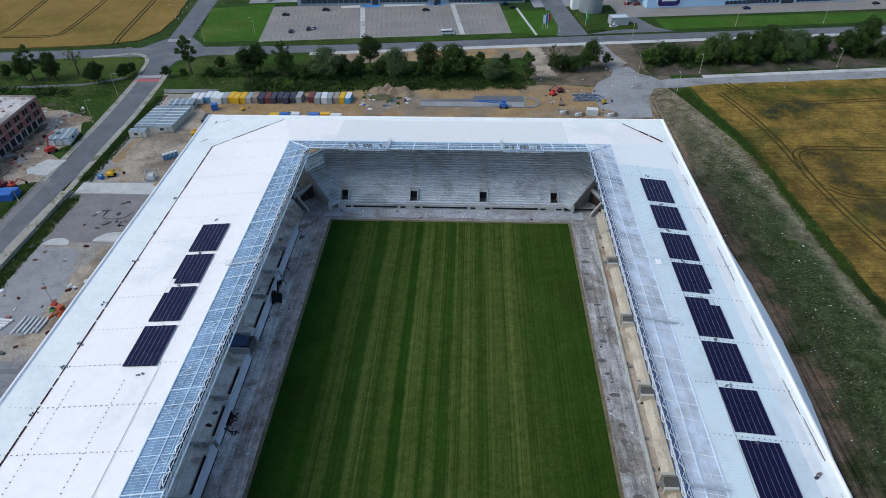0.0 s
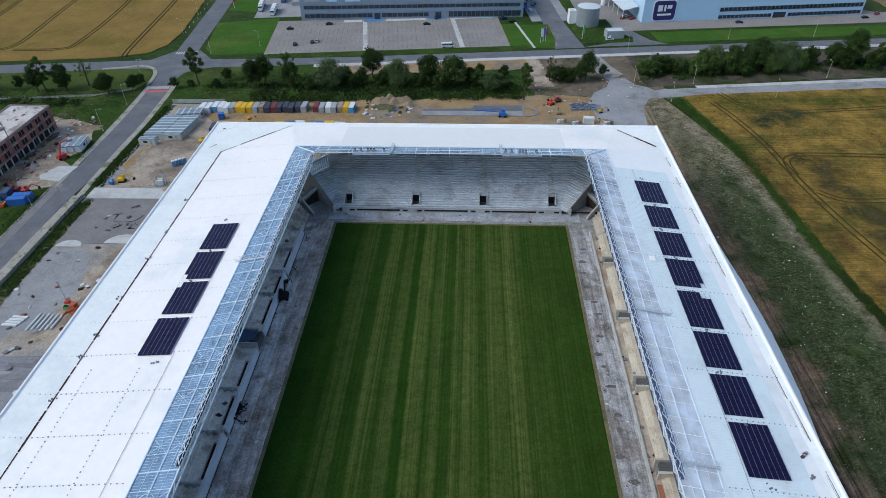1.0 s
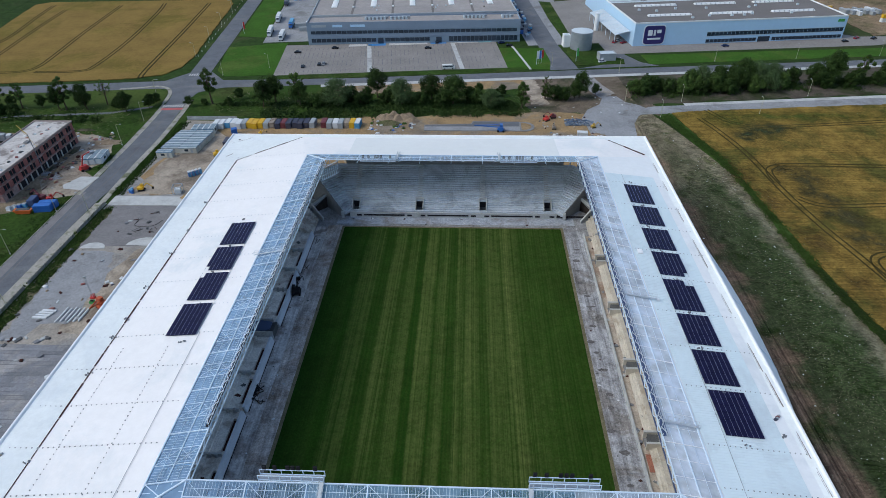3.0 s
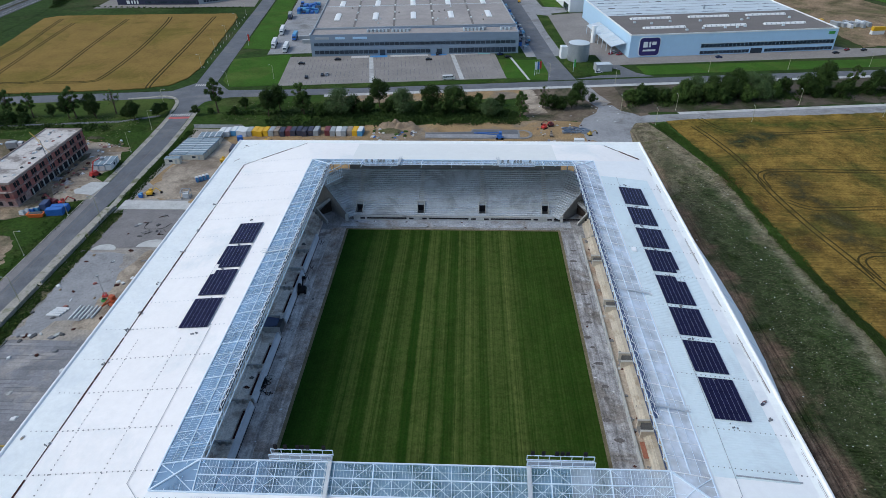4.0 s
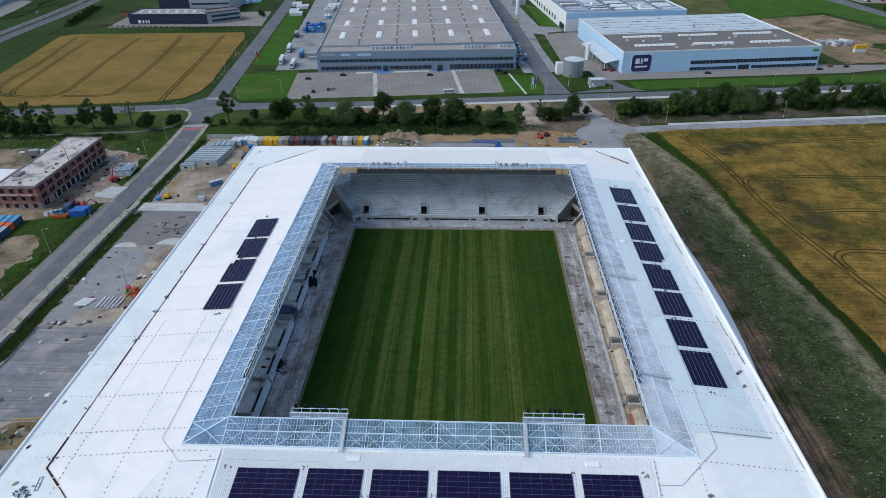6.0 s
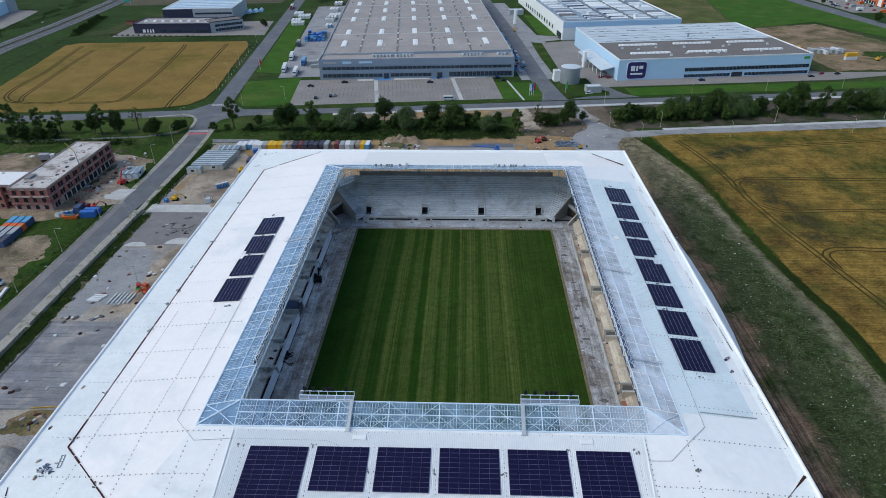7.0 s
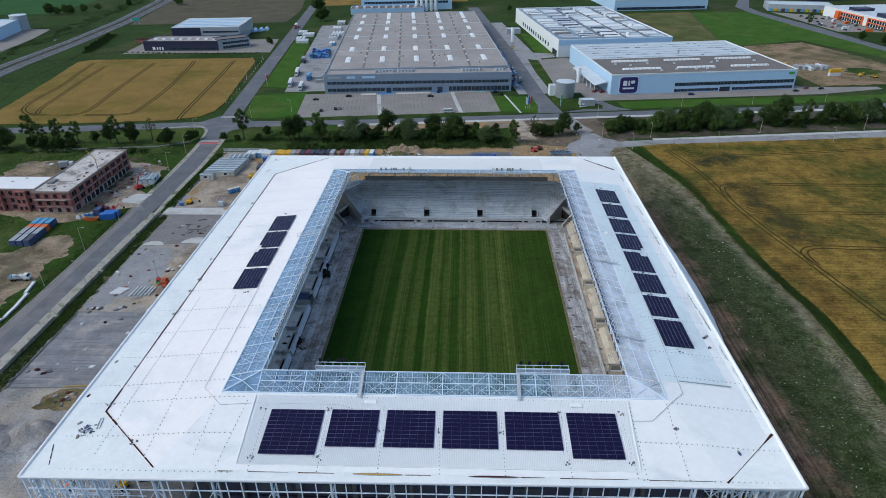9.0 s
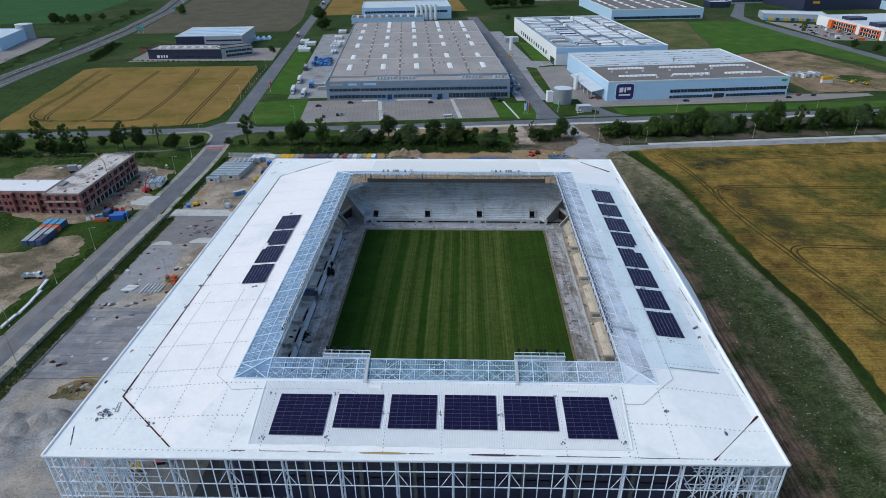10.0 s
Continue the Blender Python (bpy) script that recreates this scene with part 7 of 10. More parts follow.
for x0, x1, z0, z1 in ((8.4, 11.2, 6.2, 9.6), (12.0, 13.2, 6.2, 9.6), (13.9, 16.6, 7.6, 9.6), (8.4, 16.6, 3.8, 4.9)):
    part("sign_shape", Geo().box(x0, x1, -0.42, -0.36, z0, z1), WALL_WHITE, sign)
part("small_sign", Geo().box(128, 132, -0.3, 0.1, 10.4, 12), GREEN, works)
for v, us in ((16.4, (27.2, 67.4, 107.4)), (40.6, (27.2, 67.4, 107.4))):
    for u in us:
        top = part("skylight", Geo().solid([(u - 14, v - 1.5, 13.3), (u + 14, v - 1.5, 13.3), (u + 14, v + 1.5, 13.3), (u - 14, v + 1.5, 13.3)], [(u - 13.6, v - 0.7, 14.3), (u + 13.6, v - 0.7, 14.3), (u + 13.6, v + 0.7, 14.3), (u - 13.6, v + 0.7, 14.3)]), SKYLIGHT, works)
        for q in range(9):
            part("skylight_bar", Geo().box(u - 13.0 + 3.2 * q, u - 12.8 + 3.2 * q, v - 1.55, v - 0.6, 13.3, 14.36), STEEL_GREY, top)
for k in range(6):
    part("roof_seam", Geo().box(0.8, 133.2, 54 + 8.4 * k, 54.35 + 8.4 * k, 13.42, 13.55), WALL_MID, works)
for k in range(60):
    u, v = rr.uniform(3, 128), 54 + 8.4 * rr.randrange(6) + rr.uniform(0.4, 2.0)
    part("roof_plate", Geo().box(u, u + rr.uniform(1.5, 5), v, v + 0.6, 13.42, 13.7), ROOF_DARK if k % 4 == 0 else STEEL_GREY, works)
for u, v in ((12, 30), (22, 26), (36, 30), (50, 11), (56, 29), (78, 12), (84, 28), (90, 31), (103, 11), (118, 30), (64, 10), (72, 10), (38, 8)):
    unit = part("roof_unit", Geo().taper(u, u + 1.6, v, v + 1.4, 13.3, 14.4, 0.15, 0.15), ROOF_PALE, works)
    part("fan", Geo().tube(u + 0.8, v + 0.7, 14.4, 14.6, 0.45, 8), STEEL_GREY, unit)
part("roof_flue", Geo().tube(74, 62, 13.3, 16.2, 0.7, 10), STEEL_GREY, works)
porch = thing("loading_canopy", "pale translucent loading canopy on the factory side", "canopy", grid_pose(104, 51.5, 0, 1.4))
part("sheet", Geo().solid([(-9, 6, 5.4), (0, 6, 7.4), (0, 60, 7.4), (-9, 60, 5.4)], [(-9, 6, 5.6), (0, 6, 7.6), (0, 60, 7.6), (-9, 60, 5.6)]), ROOF_PALE, porch)
for k in range(7):
    part("post", Geo().bar((-8.6, 7 + 8.8 * k, 0), (-8.6, 7 + 8.8 * k, 5.5), 0.2), STEEL_WHITE, porch)
    part("frame", Geo().bar((-8.8, 7 + 8.8 * k, 5.7), (-0.2, 7 + 8.8 * k, 7.7), 0.12), STEEL_WHITE, porch)

silver = hall("logistics_hall", "white logistics hall with a roof full of panels and ducts", grid_pose(97, 174, 0, 1.0), 101, 188, 14, WALL_WHITE, WALL_GREY, 0.9, WALL_WHITE)
part("facade_band", Geo().box(0, 101, -0.15, 0.05, 10, 14.6), WALL_PALE, silver)
for j in range(46):
    v = 8 + j * 3.75
    for u0, u1 in ((4, 21), (22.5, 40), (43.5, 60), (62, 79), (82, 97)):
        if rr.random() < 0.1:
            continue
        a, b = u0 + rr.uniform(0, 2.5), u1 - rr.uniform(0, 2.5)
        row = part("roof_panel", Geo().solid([(a, v, 14.1), (b, v, 14.1), (b, v + 2.5, 14.1), (a, v + 2.5, 14.1)], [(a, v, 14.3), (b, v, 14.3), (b, v + 2.5, 15.0), (a, v + 2.5, 15.0)]), (WALL_WHITE, ROOF_PALE, WALL_WHITE, ROOF_PALE, STEEL_GREY, WALL_NAVY if u0 in (43.5, 22.5) else ROOF_DARK)[int(rr.random() * 6)], silver)
for u in (41.2, 60.6, 80.2):
    part("roof_lane", Geo().box(u, u + 1.8, 6, 180, 14.0, 14.14), ROOF_DARK, silver, "dark walkway between the panel rows")
for u, v in ((30, 30), (66, 14), (86, 60), (40, 120), (80, 120), (62, 170)):
    part("roof_fan", Geo().tube(u, v, 14, 17, 2.0, 10, 1.6), SKYLIGHT, silver)
part("dock", Geo().box(-0.3, 0.1, 4, 18, 0.4, 5), GLASS_DARK, silver)
windows(silver, 30, 150, 3, 6.5, -0.1, 12, face="x", gap=6.5)

# round steel tank with an annex
tank = thing("water_tank", "galvanised round steel water tank", "tank", grid_pose(72.5, 51.5))
part("drum", Geo().tube(0, 0, 0, 10.5, 6.4, 32), STEEL_GREY, tank, smooth=False)
for k in range(6):
    part("hoop", Geo().tube(0, 0, 1.2 + 1.7 * k, 1.35 + 1.7 * k, 6.46, 32), STEEL_GREY, tank)
part("lid", Geo().tube(0, 0, 10.5, 11.6, 6.5, 32, 1.0), ROOF_PALE, tank)
pump = hall("pump_house", "small grey pump house beside the tank", grid_pose(77, 26), 9.5, 6, 4, GREY_BOX, ROOF_PALE, 0.2)
part("door", Geo().box(1, 2.2, -0.1, 0.05, 0, 2.1), WALL_WHITE, pump)
hall("cooling_unit", "small white plant box beside the tank", grid_pose(62.5, 54), 4, 5, 7, WALL_WHITE, ROOF_PALE, 0.2)
stack = thing("silo", "white slim silo in the yard", "silo", grid_pose(68, 236))
part("drum", Geo().tube(0, 0, 2, 15, 1.6, 12), WALL_WHITE, stack)
for a in range(3):
    part("leg", Geo().bar((1.2 * math.cos(a * 2.1), 1.2 * math.sin(a * 2.1), 0), (1.2 * math.cos(a * 2.1), 1.2 * math.sin(a * 2.1), 2.2), 0.15), STEEL_GREY, stack)
gatehouse = hall("gatehouse", "small pale flat-roofed gatehouse", grid_pose(72, 290), 14, 9, 4.5, WALL_MID, ROOF_PALE, 0.3)
slim = thing("silo", "white slim silo beside the loading canopy", "silo", grid_pose(92, 88))
part("drum", Geo().tube(0, 0, 0, 11, 1.5, 12), WALL_WHITE, slim)

# navy company building to the north-west
navy = hall("office_building", "navy clad low office with white window frames", grid_pose(-277, 247, 0, -6), 70, 28, 8, WALL_NAVY, ROOF_FELT, 0.7)
for u in (8, 12, 14.5, 17):
    part("window", Geo().box(u, u + (2.6 if u == 8 else 1.2), -0.15, 0.05, 1.0, 3.6), SKYLIGHT, navy)
windows(navy, 24, 68, 1.2, 2.8, -0.1, 16)
for k in range(8):
    part("skylight", Geo().taper(6 + 8 * k, 9 + 8 * k, 10, 14, 8, 9.2, 0.4, 0.4), SKYLIGHT, navy)
wing = hall("office_wing", "navy and grey office wing with long windows", grid_pose(-207, 240, 0, 30), 30, 16, 9, WALL_MID, ROOF_DARK, 0.6, WALL_NAVY)
windows(wing, 4, 29, 5, 7, -0.1, 10)
windows(wing, 4, 29, 1.2, 3.4, -0.1, 10)
rear = hall("hall_building", "pale grey production hall with navy end", grid_pose(-263, 290, 0, -2), 66, 56, 13, WALL_MID, ROOF_PALE, 0.6, WALL_WHITE)
part("navy_cladding", Geo().box(-0.2, 28, -0.2, 0.1, 0, 13), WALL_NAVY, rear)
windows(rear, 30, 65, 8, 9.6, -0.1, 12)
for k in range(5):
    part("roof_light", Geo().box(4, 62, 8 + 9.5 * k, 9.6 + 9.5 * k, 13, 13.5), WALL_PALE, rear)
for k in range(3):
    shed = thing("storage_tent", "pale blue arched storage tent", "tent", grid_pose(-193 + 5.5 * k, 340 + 3 * k, 0, 0))
    me = vault(4.8, 13, 2.6)
    me.materials.append(WALL_PALE)
    part("cover", me, WALL_PALE, shed)
for k in range(3):
    box = thing("garden_shed", "low rust-red shed with pitched roof", "shed", grid_pose(-300 + 7.5 * k, 290, 0, -8))
    part("wall", Geo().box(0, 7, 0, 5, 0, 2.8), BRICK, box)
    part("roof", Geo().taper(-0.3, 7.3, -0.3, 5.3, 2.8, 3.6, 0.3, 1.8), RUST, box)

# white hall and round tower beyond the highway
white_hall = hall("white_hall", "white hall beyond the highway", grid_pose(-520, 296, 0, 8), 78, 78, 11, WALL_PALE, ROOF_PALE)
patch("apron_white_hall", grid_poly((-520, 240), (-410, 240), (-416, 330), (-424, 380), (-470, 395), (-520, 390)), PAVING, 0.12, "pale yard of the white hall", "apron")
round_tower = thing("round_tower", "grey round tower at the end of the white hall", "tower", grid_pose(-456, 384))
part("drum", Geo().tube(0, 0, 0, 15, 8.5, 24), WALL_MID, round_tower)
part("cap", Geo().tube(0, 0, 15, 15.6, 8.8, 24), ROOF_PALE, round_tower)

# far east buildings
far = hall("far_warehouse", "long pale warehouse with dock doors", grid_pose(228, 425), 118, 150, 12, WALL_PALE, ROOF_DARK, 0.8, WALL_WHITE)
windows(far, 3, 115, 1, 4, -0.15, 26)
for i in range(5):
    for j in range(6):
        part("skylight", Geo().box(10 + 22 * i, 13 + 22 * i, 12 + 23 * j, 26 + 23 * j, 12, 12.9), SKYLIGHT, far)
row = hall("sales_row", "low grey retail row with coloured stalls", grid_pose(412, 402, 0, -20), 72, 34, 7, WALL_MID, ROOF_PALE)
for k in range(16):
    part("stall", Geo().box(2 + 4.3 * k, 5.6 + 4.3 * k, -2, 0.1, 0, 3.2), [SKYBLUE, YELLOW, GREY_BOX, DARK_BOX][k % 4], row)
blue_hall = hall("blue_hall", "dark blue long hall", grid_pose(506, 470, 0, 4), 190, 90, 15, WALL_NAVY, ROOF_DARK)
part("plain_sign", Geo().box(12, 22, -0.3, 0.1, 9, 12), YELLOW, blue_hall)
orange = hall("showroom", "white showroom with orange framed glass fronts", grid_pose(455, 248, 0, 0), 95, 112, 10, WALL_WHITE, ROOF_PALE)
for v, n in ((6, 7), (44, 9)):
    long = 4.0 * n
    fr = part("glass_front", Geo().box(-0.5, 0.1, v, v + long, 0.6, 8.2), GLASS_DARK, orange, "glazed front")
    for z in (4.0, 8.0):
        part("frame", Geo().box(-1.3, 0.2, v - 1, v + long + 1, z, z + 0.9), ORANGE, fr)
    for y in (v - 1.2, v + long):
        part("frame", Geo().box(-1.3, 0.2, y, y + 1.6, 0, 8.9), ORANGE, fr)
    for k in range(1, n):
        part("mullion", Geo().box(-0.7, 0.1, v + 4 * k - 0.25, v + 4 * k + 0.25, 0.6, 8.0), WALL_WHITE, fr)
part("frame", Geo().box(-3.0, 0.2, 80.5, 87, 0, 9.0), ORANGE, orange, "orange clad porch")
part("roof_edge", Geo().box(-0.4, 0.6, 0, 112, 10.0, 10.7), WALL_WHITE, orange)
windows(orange, 3, 92, 2, 5, -0.15, 24)
part("frame", Geo().box(0, 95, -0.5, 0.1, 7.6, 8.8), ORANGE, orange)
part("roof_box", Geo().box(8, 28, 20, 36, 10, 13.5), WALL_NAVY, orange)
part("roof_box", Geo().box(10, 30, 70, 84, 10, 13), WALL_NAVY, orange)
for k, (u, v, w, d, h, m) in enumerate(((330, 560, 40, 30, 8, WALL_PALE), (400, 520, 30, 20, 7, WALL_NAVY), (450, 560, 60, 40, 9, WALL_MID), (520, 640, 90, 50, 12, WALL_WHITE), (150, 640, 120, 60, 12, WALL_WHITE), (240, 720, 140, 70, 12, WALL_MID), (620, 420, 80, 60, 10, WALL_PALE))):
    f = hall("far_hall", "plain far industrial hall", grid_pose(u, v), w, d, h, m, ROOF_PALE)
    windows(f, 2, w - 2, 2, 4.5, -0.15, max(6, int(w / 6)))


# ---- brick shell under construction ----
def brick_wing(m, w, d, storeys, roof_mat, label):
    b = thing("brick_building", label, "building", m, "brick shells")
    h = 3.3 * storeys
    part("wall", Geo().box(0.2, w - 0.2, 0.2, d - 0.2, 0, h - 0.4), BRICK, b)
    for s in range(storeys + 1):
        z = 3.3 * s
        part("floor_band", Geo().box(0, w, 0, d, max(z - 0.26, 0), z) if s else Geo().box(0, w, 0, d, 0, 0.3), material("weathered_slab", (0.30, 0.25, 0.235), 0.9, vary=0.15) if s == 0 else bpy.data.materials["weathered_slab"], b)
    part("roof_slab", Geo().box(0.3, w - 0.3, 0.3, d - 0.3, h, h + 0.08), roof_mat, b)
    for x0, x1, y0, y1 in ((0, w, 0, 0.35), (0, w, d - 0.35, d), (0, 0.35, 0.35, d - 0.35), (w - 0.35, w, 0.35, d - 0.35)):
        part("parapet", Geo().box(x0, x1, y0, y1, h, h + 0.5), bpy.data.materials["weathered_slab"], b)
    return b, h


bar, bh = brick_wing(pose(-189.6, 169.4, 0), 16.6, 52.6, 3, material("dusty_slab", (0.5, 0.48, 0.465), 0.9, vary=0.18, scale=0.3, dirt=(0.22, 0.2, 0.19), dirt_amount=0.4, dirt_scale=0.15), "unfinished three-storey red brick building shell")
RENDERED = material("raw_rendered_block", (0.36, 0.265, 0.25), 0.95, vary=0.3, scale=0.5, fine=2.5, dirt=(0.27, 0.15, 0.135), dirt_amount=0.5, dirt_scale=0.2)
# openings are near-black blocks on solid walls; the rooms' shade is painted
for lv in range(3):
    z = 3.3 * lv + 0.9
    for k in range(9):
        for q in (0.0, 1.75):
            if lv or (k < 1 or k > 7):
                w = part("window_opening", Geo().box(16.3, 16.62, 2.4 + 5.6 * k + q, 3.5 + 5.6 * k + q, z - 0.35, z + 1.75), HOLLOW, bar)
                part("lintel", Geo().box(16.4, 16.66, 2.2 + 5.6 * k + q, 3.7 + 5.6 * k + q, z + 1.75, z + 1.95), RENDERED, w)
                part("sill", Geo().box(16.4, 16.72, 2.3 + 5.6 * k + q, 3.6 + 5.6 * k + q, z - 0.47, z - 0.35), CONCRETE_MID, w)
    for k in range(4):
        w = part("window_opening", Geo().box(1.5 + 3.9 * k, 3.0 + 3.9 * k, -0.03, 0.25, z - 0.2, z + 1.6), HOLLOW, bar)
        part("lintel", Geo().box(1.3 + 3.9 * k, 3.2 + 3.9 * k, -0.06, 0.2, z + 1.6, z + 1.8), RENDERED, w)
part("rendered_wall", Geo().box(10.5, 16.44, 0.14, 9.0, 0.05, 3.0), RENDERED, bar, "grey-pink raw rendered ground floor corner")
part("rendered_wall", Geo().box(0.5, 10.4, 0.12, 0.5, 0.05, 2.0), RENDERED, bar, "grey-pink raw rendered ground floor wall")
part("arcade_opening", Geo().box(16.3, 16.63, 9.5, 47, 0.3, 2.9), HOLLOW, bar)
for k in range(11):
    part("column", Geo().box(16.5, 16.95, 10 + 3.6 * k, 10.5 + 3.6 * k, 0, 2.98), CONCRETE_PALE, bar)
for lv in (1, 2):
    part("slab_edge", Geo().box(16.55, 16.78, 0.1, 52.5, 3.3 * lv - 0.3, 3.3 * lv), RENDERED, bar, "raw concrete slab edge")
    part("slab_edge", Geo().box(0.1, 16.6, -0.16, 0.02, 3.3 * lv - 0.3, 3.3 * lv), RENDERED, bar, "raw concrete slab edge")
for k in range(7):
    y = 14 + 5.5 * k
    part("scaffold_pole", Geo().bar((18.0, y, 0), (17.2, y + 0.4, 6.0 + (k % 3) * 1.6), 0.07, 5), SPOIL, bar, "timber prop leaning at the wall")
wing2, wh2 = brick_wing(pose(-258.6, 172.0, 0), 68.9, 14.8, 3, material("white_roof_membrane_fresh", (0.7, 0.72, 0.74), 0.6, vary=0.06), "unfinished red brick wing with a white roof membrane")
for s in range(3):
    z = 3.3 * s + 0.9
    for k in range(17):
        part("window_opening", Geo().box(1.4 + 3.95 * k, 2.9 + 3.95 * k, -0.02, 0.25, z, z + 1.6), HOLLOW, wing2)
for k in range(6):
    x = 3 + 11.4 * k
    bay = part("bay", Geo().box(x, x + 5.0, -1.4, 0.2, 0, 9.6), BRICK, wing2, "projecting brick bay")
    for s in range(3):
        for q in (0.7, 2.9):
            part("window_opening", Geo().box(x + q, x + q + 1.3, -1.43, -1.2, 3.3 * s + 0.9, 3.3 * s + 2.5), HOLLOW, bay)
part("roof_hatch", Geo().taper(1.6, 4.4, 9.0, 13.4, bh, bh + 0.9, 0.05, 0.05), CONCRETE_MID, bar, "grey raised hatch on the roof slab")
part("roof_hatch", Geo().taper(9.0, 10.6, 30.0, 32.4, bh, bh + 0.7, 0.05, 0.05), CONCRETE_MID, bar, "grey raised hatch on the roof slab")
for q in (1.0, 5.0, 10.6):
    part("balcony_slab", Geo().box(q, q + 4.4, -1.3, 0.0, 6.5, 6.75), bpy.data.materials["weathered_slab"], bar, "raw concrete balcony slab")
for lv in (1, 2):
    part("slab_edge", Geo().box(0.1, 68.8, -0.16, 0.02, 3.3 * lv - 0.3, 3.3 * lv), RENDERED, wing2, "raw concrete slab edge")
rb = random.Random(11)
for k in range(16):
    w, d = rb.uniform(0.4, 1.5), rb.uniform(0.3, 0.9)
    ring = [(w * rb.uniform(0.75, 1.2) * math.cos(a), d * rb.uniform(0.75, 1.2) * math.sin(a)) for a in [q * math.pi / 5 for q in range(10)]]
    part("roof_patch", Geo().prism(ring, 0.0, 0.07), (CONCRETE, ROOF_PALE, GREY_BOX)[k % 3], wing2, "unfinished grey patch of the roof", at=pose(rb.uniform(5, 64), rb.uniform(2, 13), wh2 + 0.1, 0, 0, rb.uniform(0, 180)))
for k in range(26):
    x, y = rb.uniform(-188, -174.5), rb.uniform(172, 220)
    junk = thing("rubble_pile", "small pile of building scraps on the roof slab", "rubble", pose(x, y, bh + 0.05, 0, 0, rb.uniform(0, 90)))
    part("scrap", Geo().taper(-0.6, 0.6, -0.4, 0.4, 0, rb.uniform(0.2, 0.6), 0.2, 0.15), [WHITE_BOX, CONCRETE_DARK, BRICK, GREY_BOX][k % 4], junk)
crane = thing("truck_crane", "small construction hoist with a yellow jib", "crane", pose(-170.8, 192, 0))
part("mast", Geo().bar((0, 0, 0), (-1.5, 1, 17), 0.16), FIXING, crane)
part("jib", Geo().bar((-1.5, 1, 17), (-6, 3, 20), 0.13).bar((-6, 3, 20), (6, -6, 15), 0.08), YELLOW_DULL, crane, "yellow jib")
part("base", Geo().box(-1.2, 1.2, -1.2, 1.2, 0, 0.8), STEEL_GREY, crane)


# ---- trees ----
def leaf_cloud(seed, blobs, size, count):
    """Leaf tufts scattered through overlapping clumps."""
    r = np.random.RandomState(seed)
    v, f = [], []
    total = sum(b[3] ** 2 for b in blobs)
    for cx, cy, cz, rad in blobs:
        n = max(20, int(count * rad ** 2 / total))
        d = r.normal(size=(n, 3))
        d /= np.linalg.norm(d, axis=1)[:, None]
        p = np.array([cx, cy, cz]) + d * rad * (0.3 + 0.95 * r.beta(2.2, 1.6, (n, 1))) * r.uniform(0.8, 1.15, 3)
        a = r.normal(size=(n, 3))
        a /= np.linalg.norm(a, axis=1)[:, None]
        b = np.cross(a, d + 0.01)
        b /= np.linalg.norm(b, axis=1)[:, None] + 1e-6
        s = size * r.uniform(0.5, 1.25, (n, 1))
        q = np.stack([p - a * s, p - b * s * 0.7, p + a * s, p + b * s * 0.7], 1)
        k = len(v)
        v.extend(map(tuple, q.reshape(-1, 3)))
        f.extend((k + 4 * i, k + 4 * i + 1, k + 4 * i + 2, k + 4 * i + 3) for i in range(n))
    me = bpy.data.meshes.new("crown")
    me.from_pydata(v, [], f)
    me.update()
    return me


def make_tree(seed, h, spread, trunk_h, leaf, size=0.42, count=2600, shape="round", label="leafy green tree"):
    r = random.Random(seed)
    t = thing("tree", label, "tree", pose(0, 0, -300), "trees")
    wood = Geo()
    lean = (r.uniform(-0.4, 0.4), r.uniform(-0.4, 0.4))
    wood.bar((0, 0, 0), (lean[0], lean[1], trunk_h), h * 0.025, 7, h * 0.017)
    wood.bar((lean[0], lean[1], trunk_h), (lean[0] * 2, lean[1] * 2, h * 0.85), h * 0.017, 6, h * 0.004)
    blobs = []
    n = {"round": 26, "thin": 17, "tall": 20, "wide": 34, "bush": 16}[shape]
    for k in range(n):
        a = k * 2.4 + r.uniform(-0.4, 0.4)
        u = (k + 0.5) / n
        z = trunk_h + (h - trunk_h) * (0.12 + 0.8 * u)
        prof = math.sin(math.pi * min(1, 0.18 + 0.75 * u)) if shape != "tall" else 0.55 + 0.4 * math.sin(math.pi * u)
        d = spread * prof * math.sqrt(r.uniform(0.02, 0.95))
        c = (d * math.cos(a) + lean[0], d * math.sin(a) + lean[1], z)
        rad = spread * (0.2 if shape == "thin" else 0.31) * r.uniform(0.6, 1.35)
        blobs.append((*c, rad))
        wood.bar((lean[0], lean[1], trunk_h * 0.9 + (z - trunk_h) * 0.45), c, h * 0.009, 5, h * 0.003)
    part("trunk", wood, BARK, t)
    me = leaf_cloud(seed, blobs, size, count)
    me.materials.append(leaf)
    part("crown", me, leaf, t)
    return t


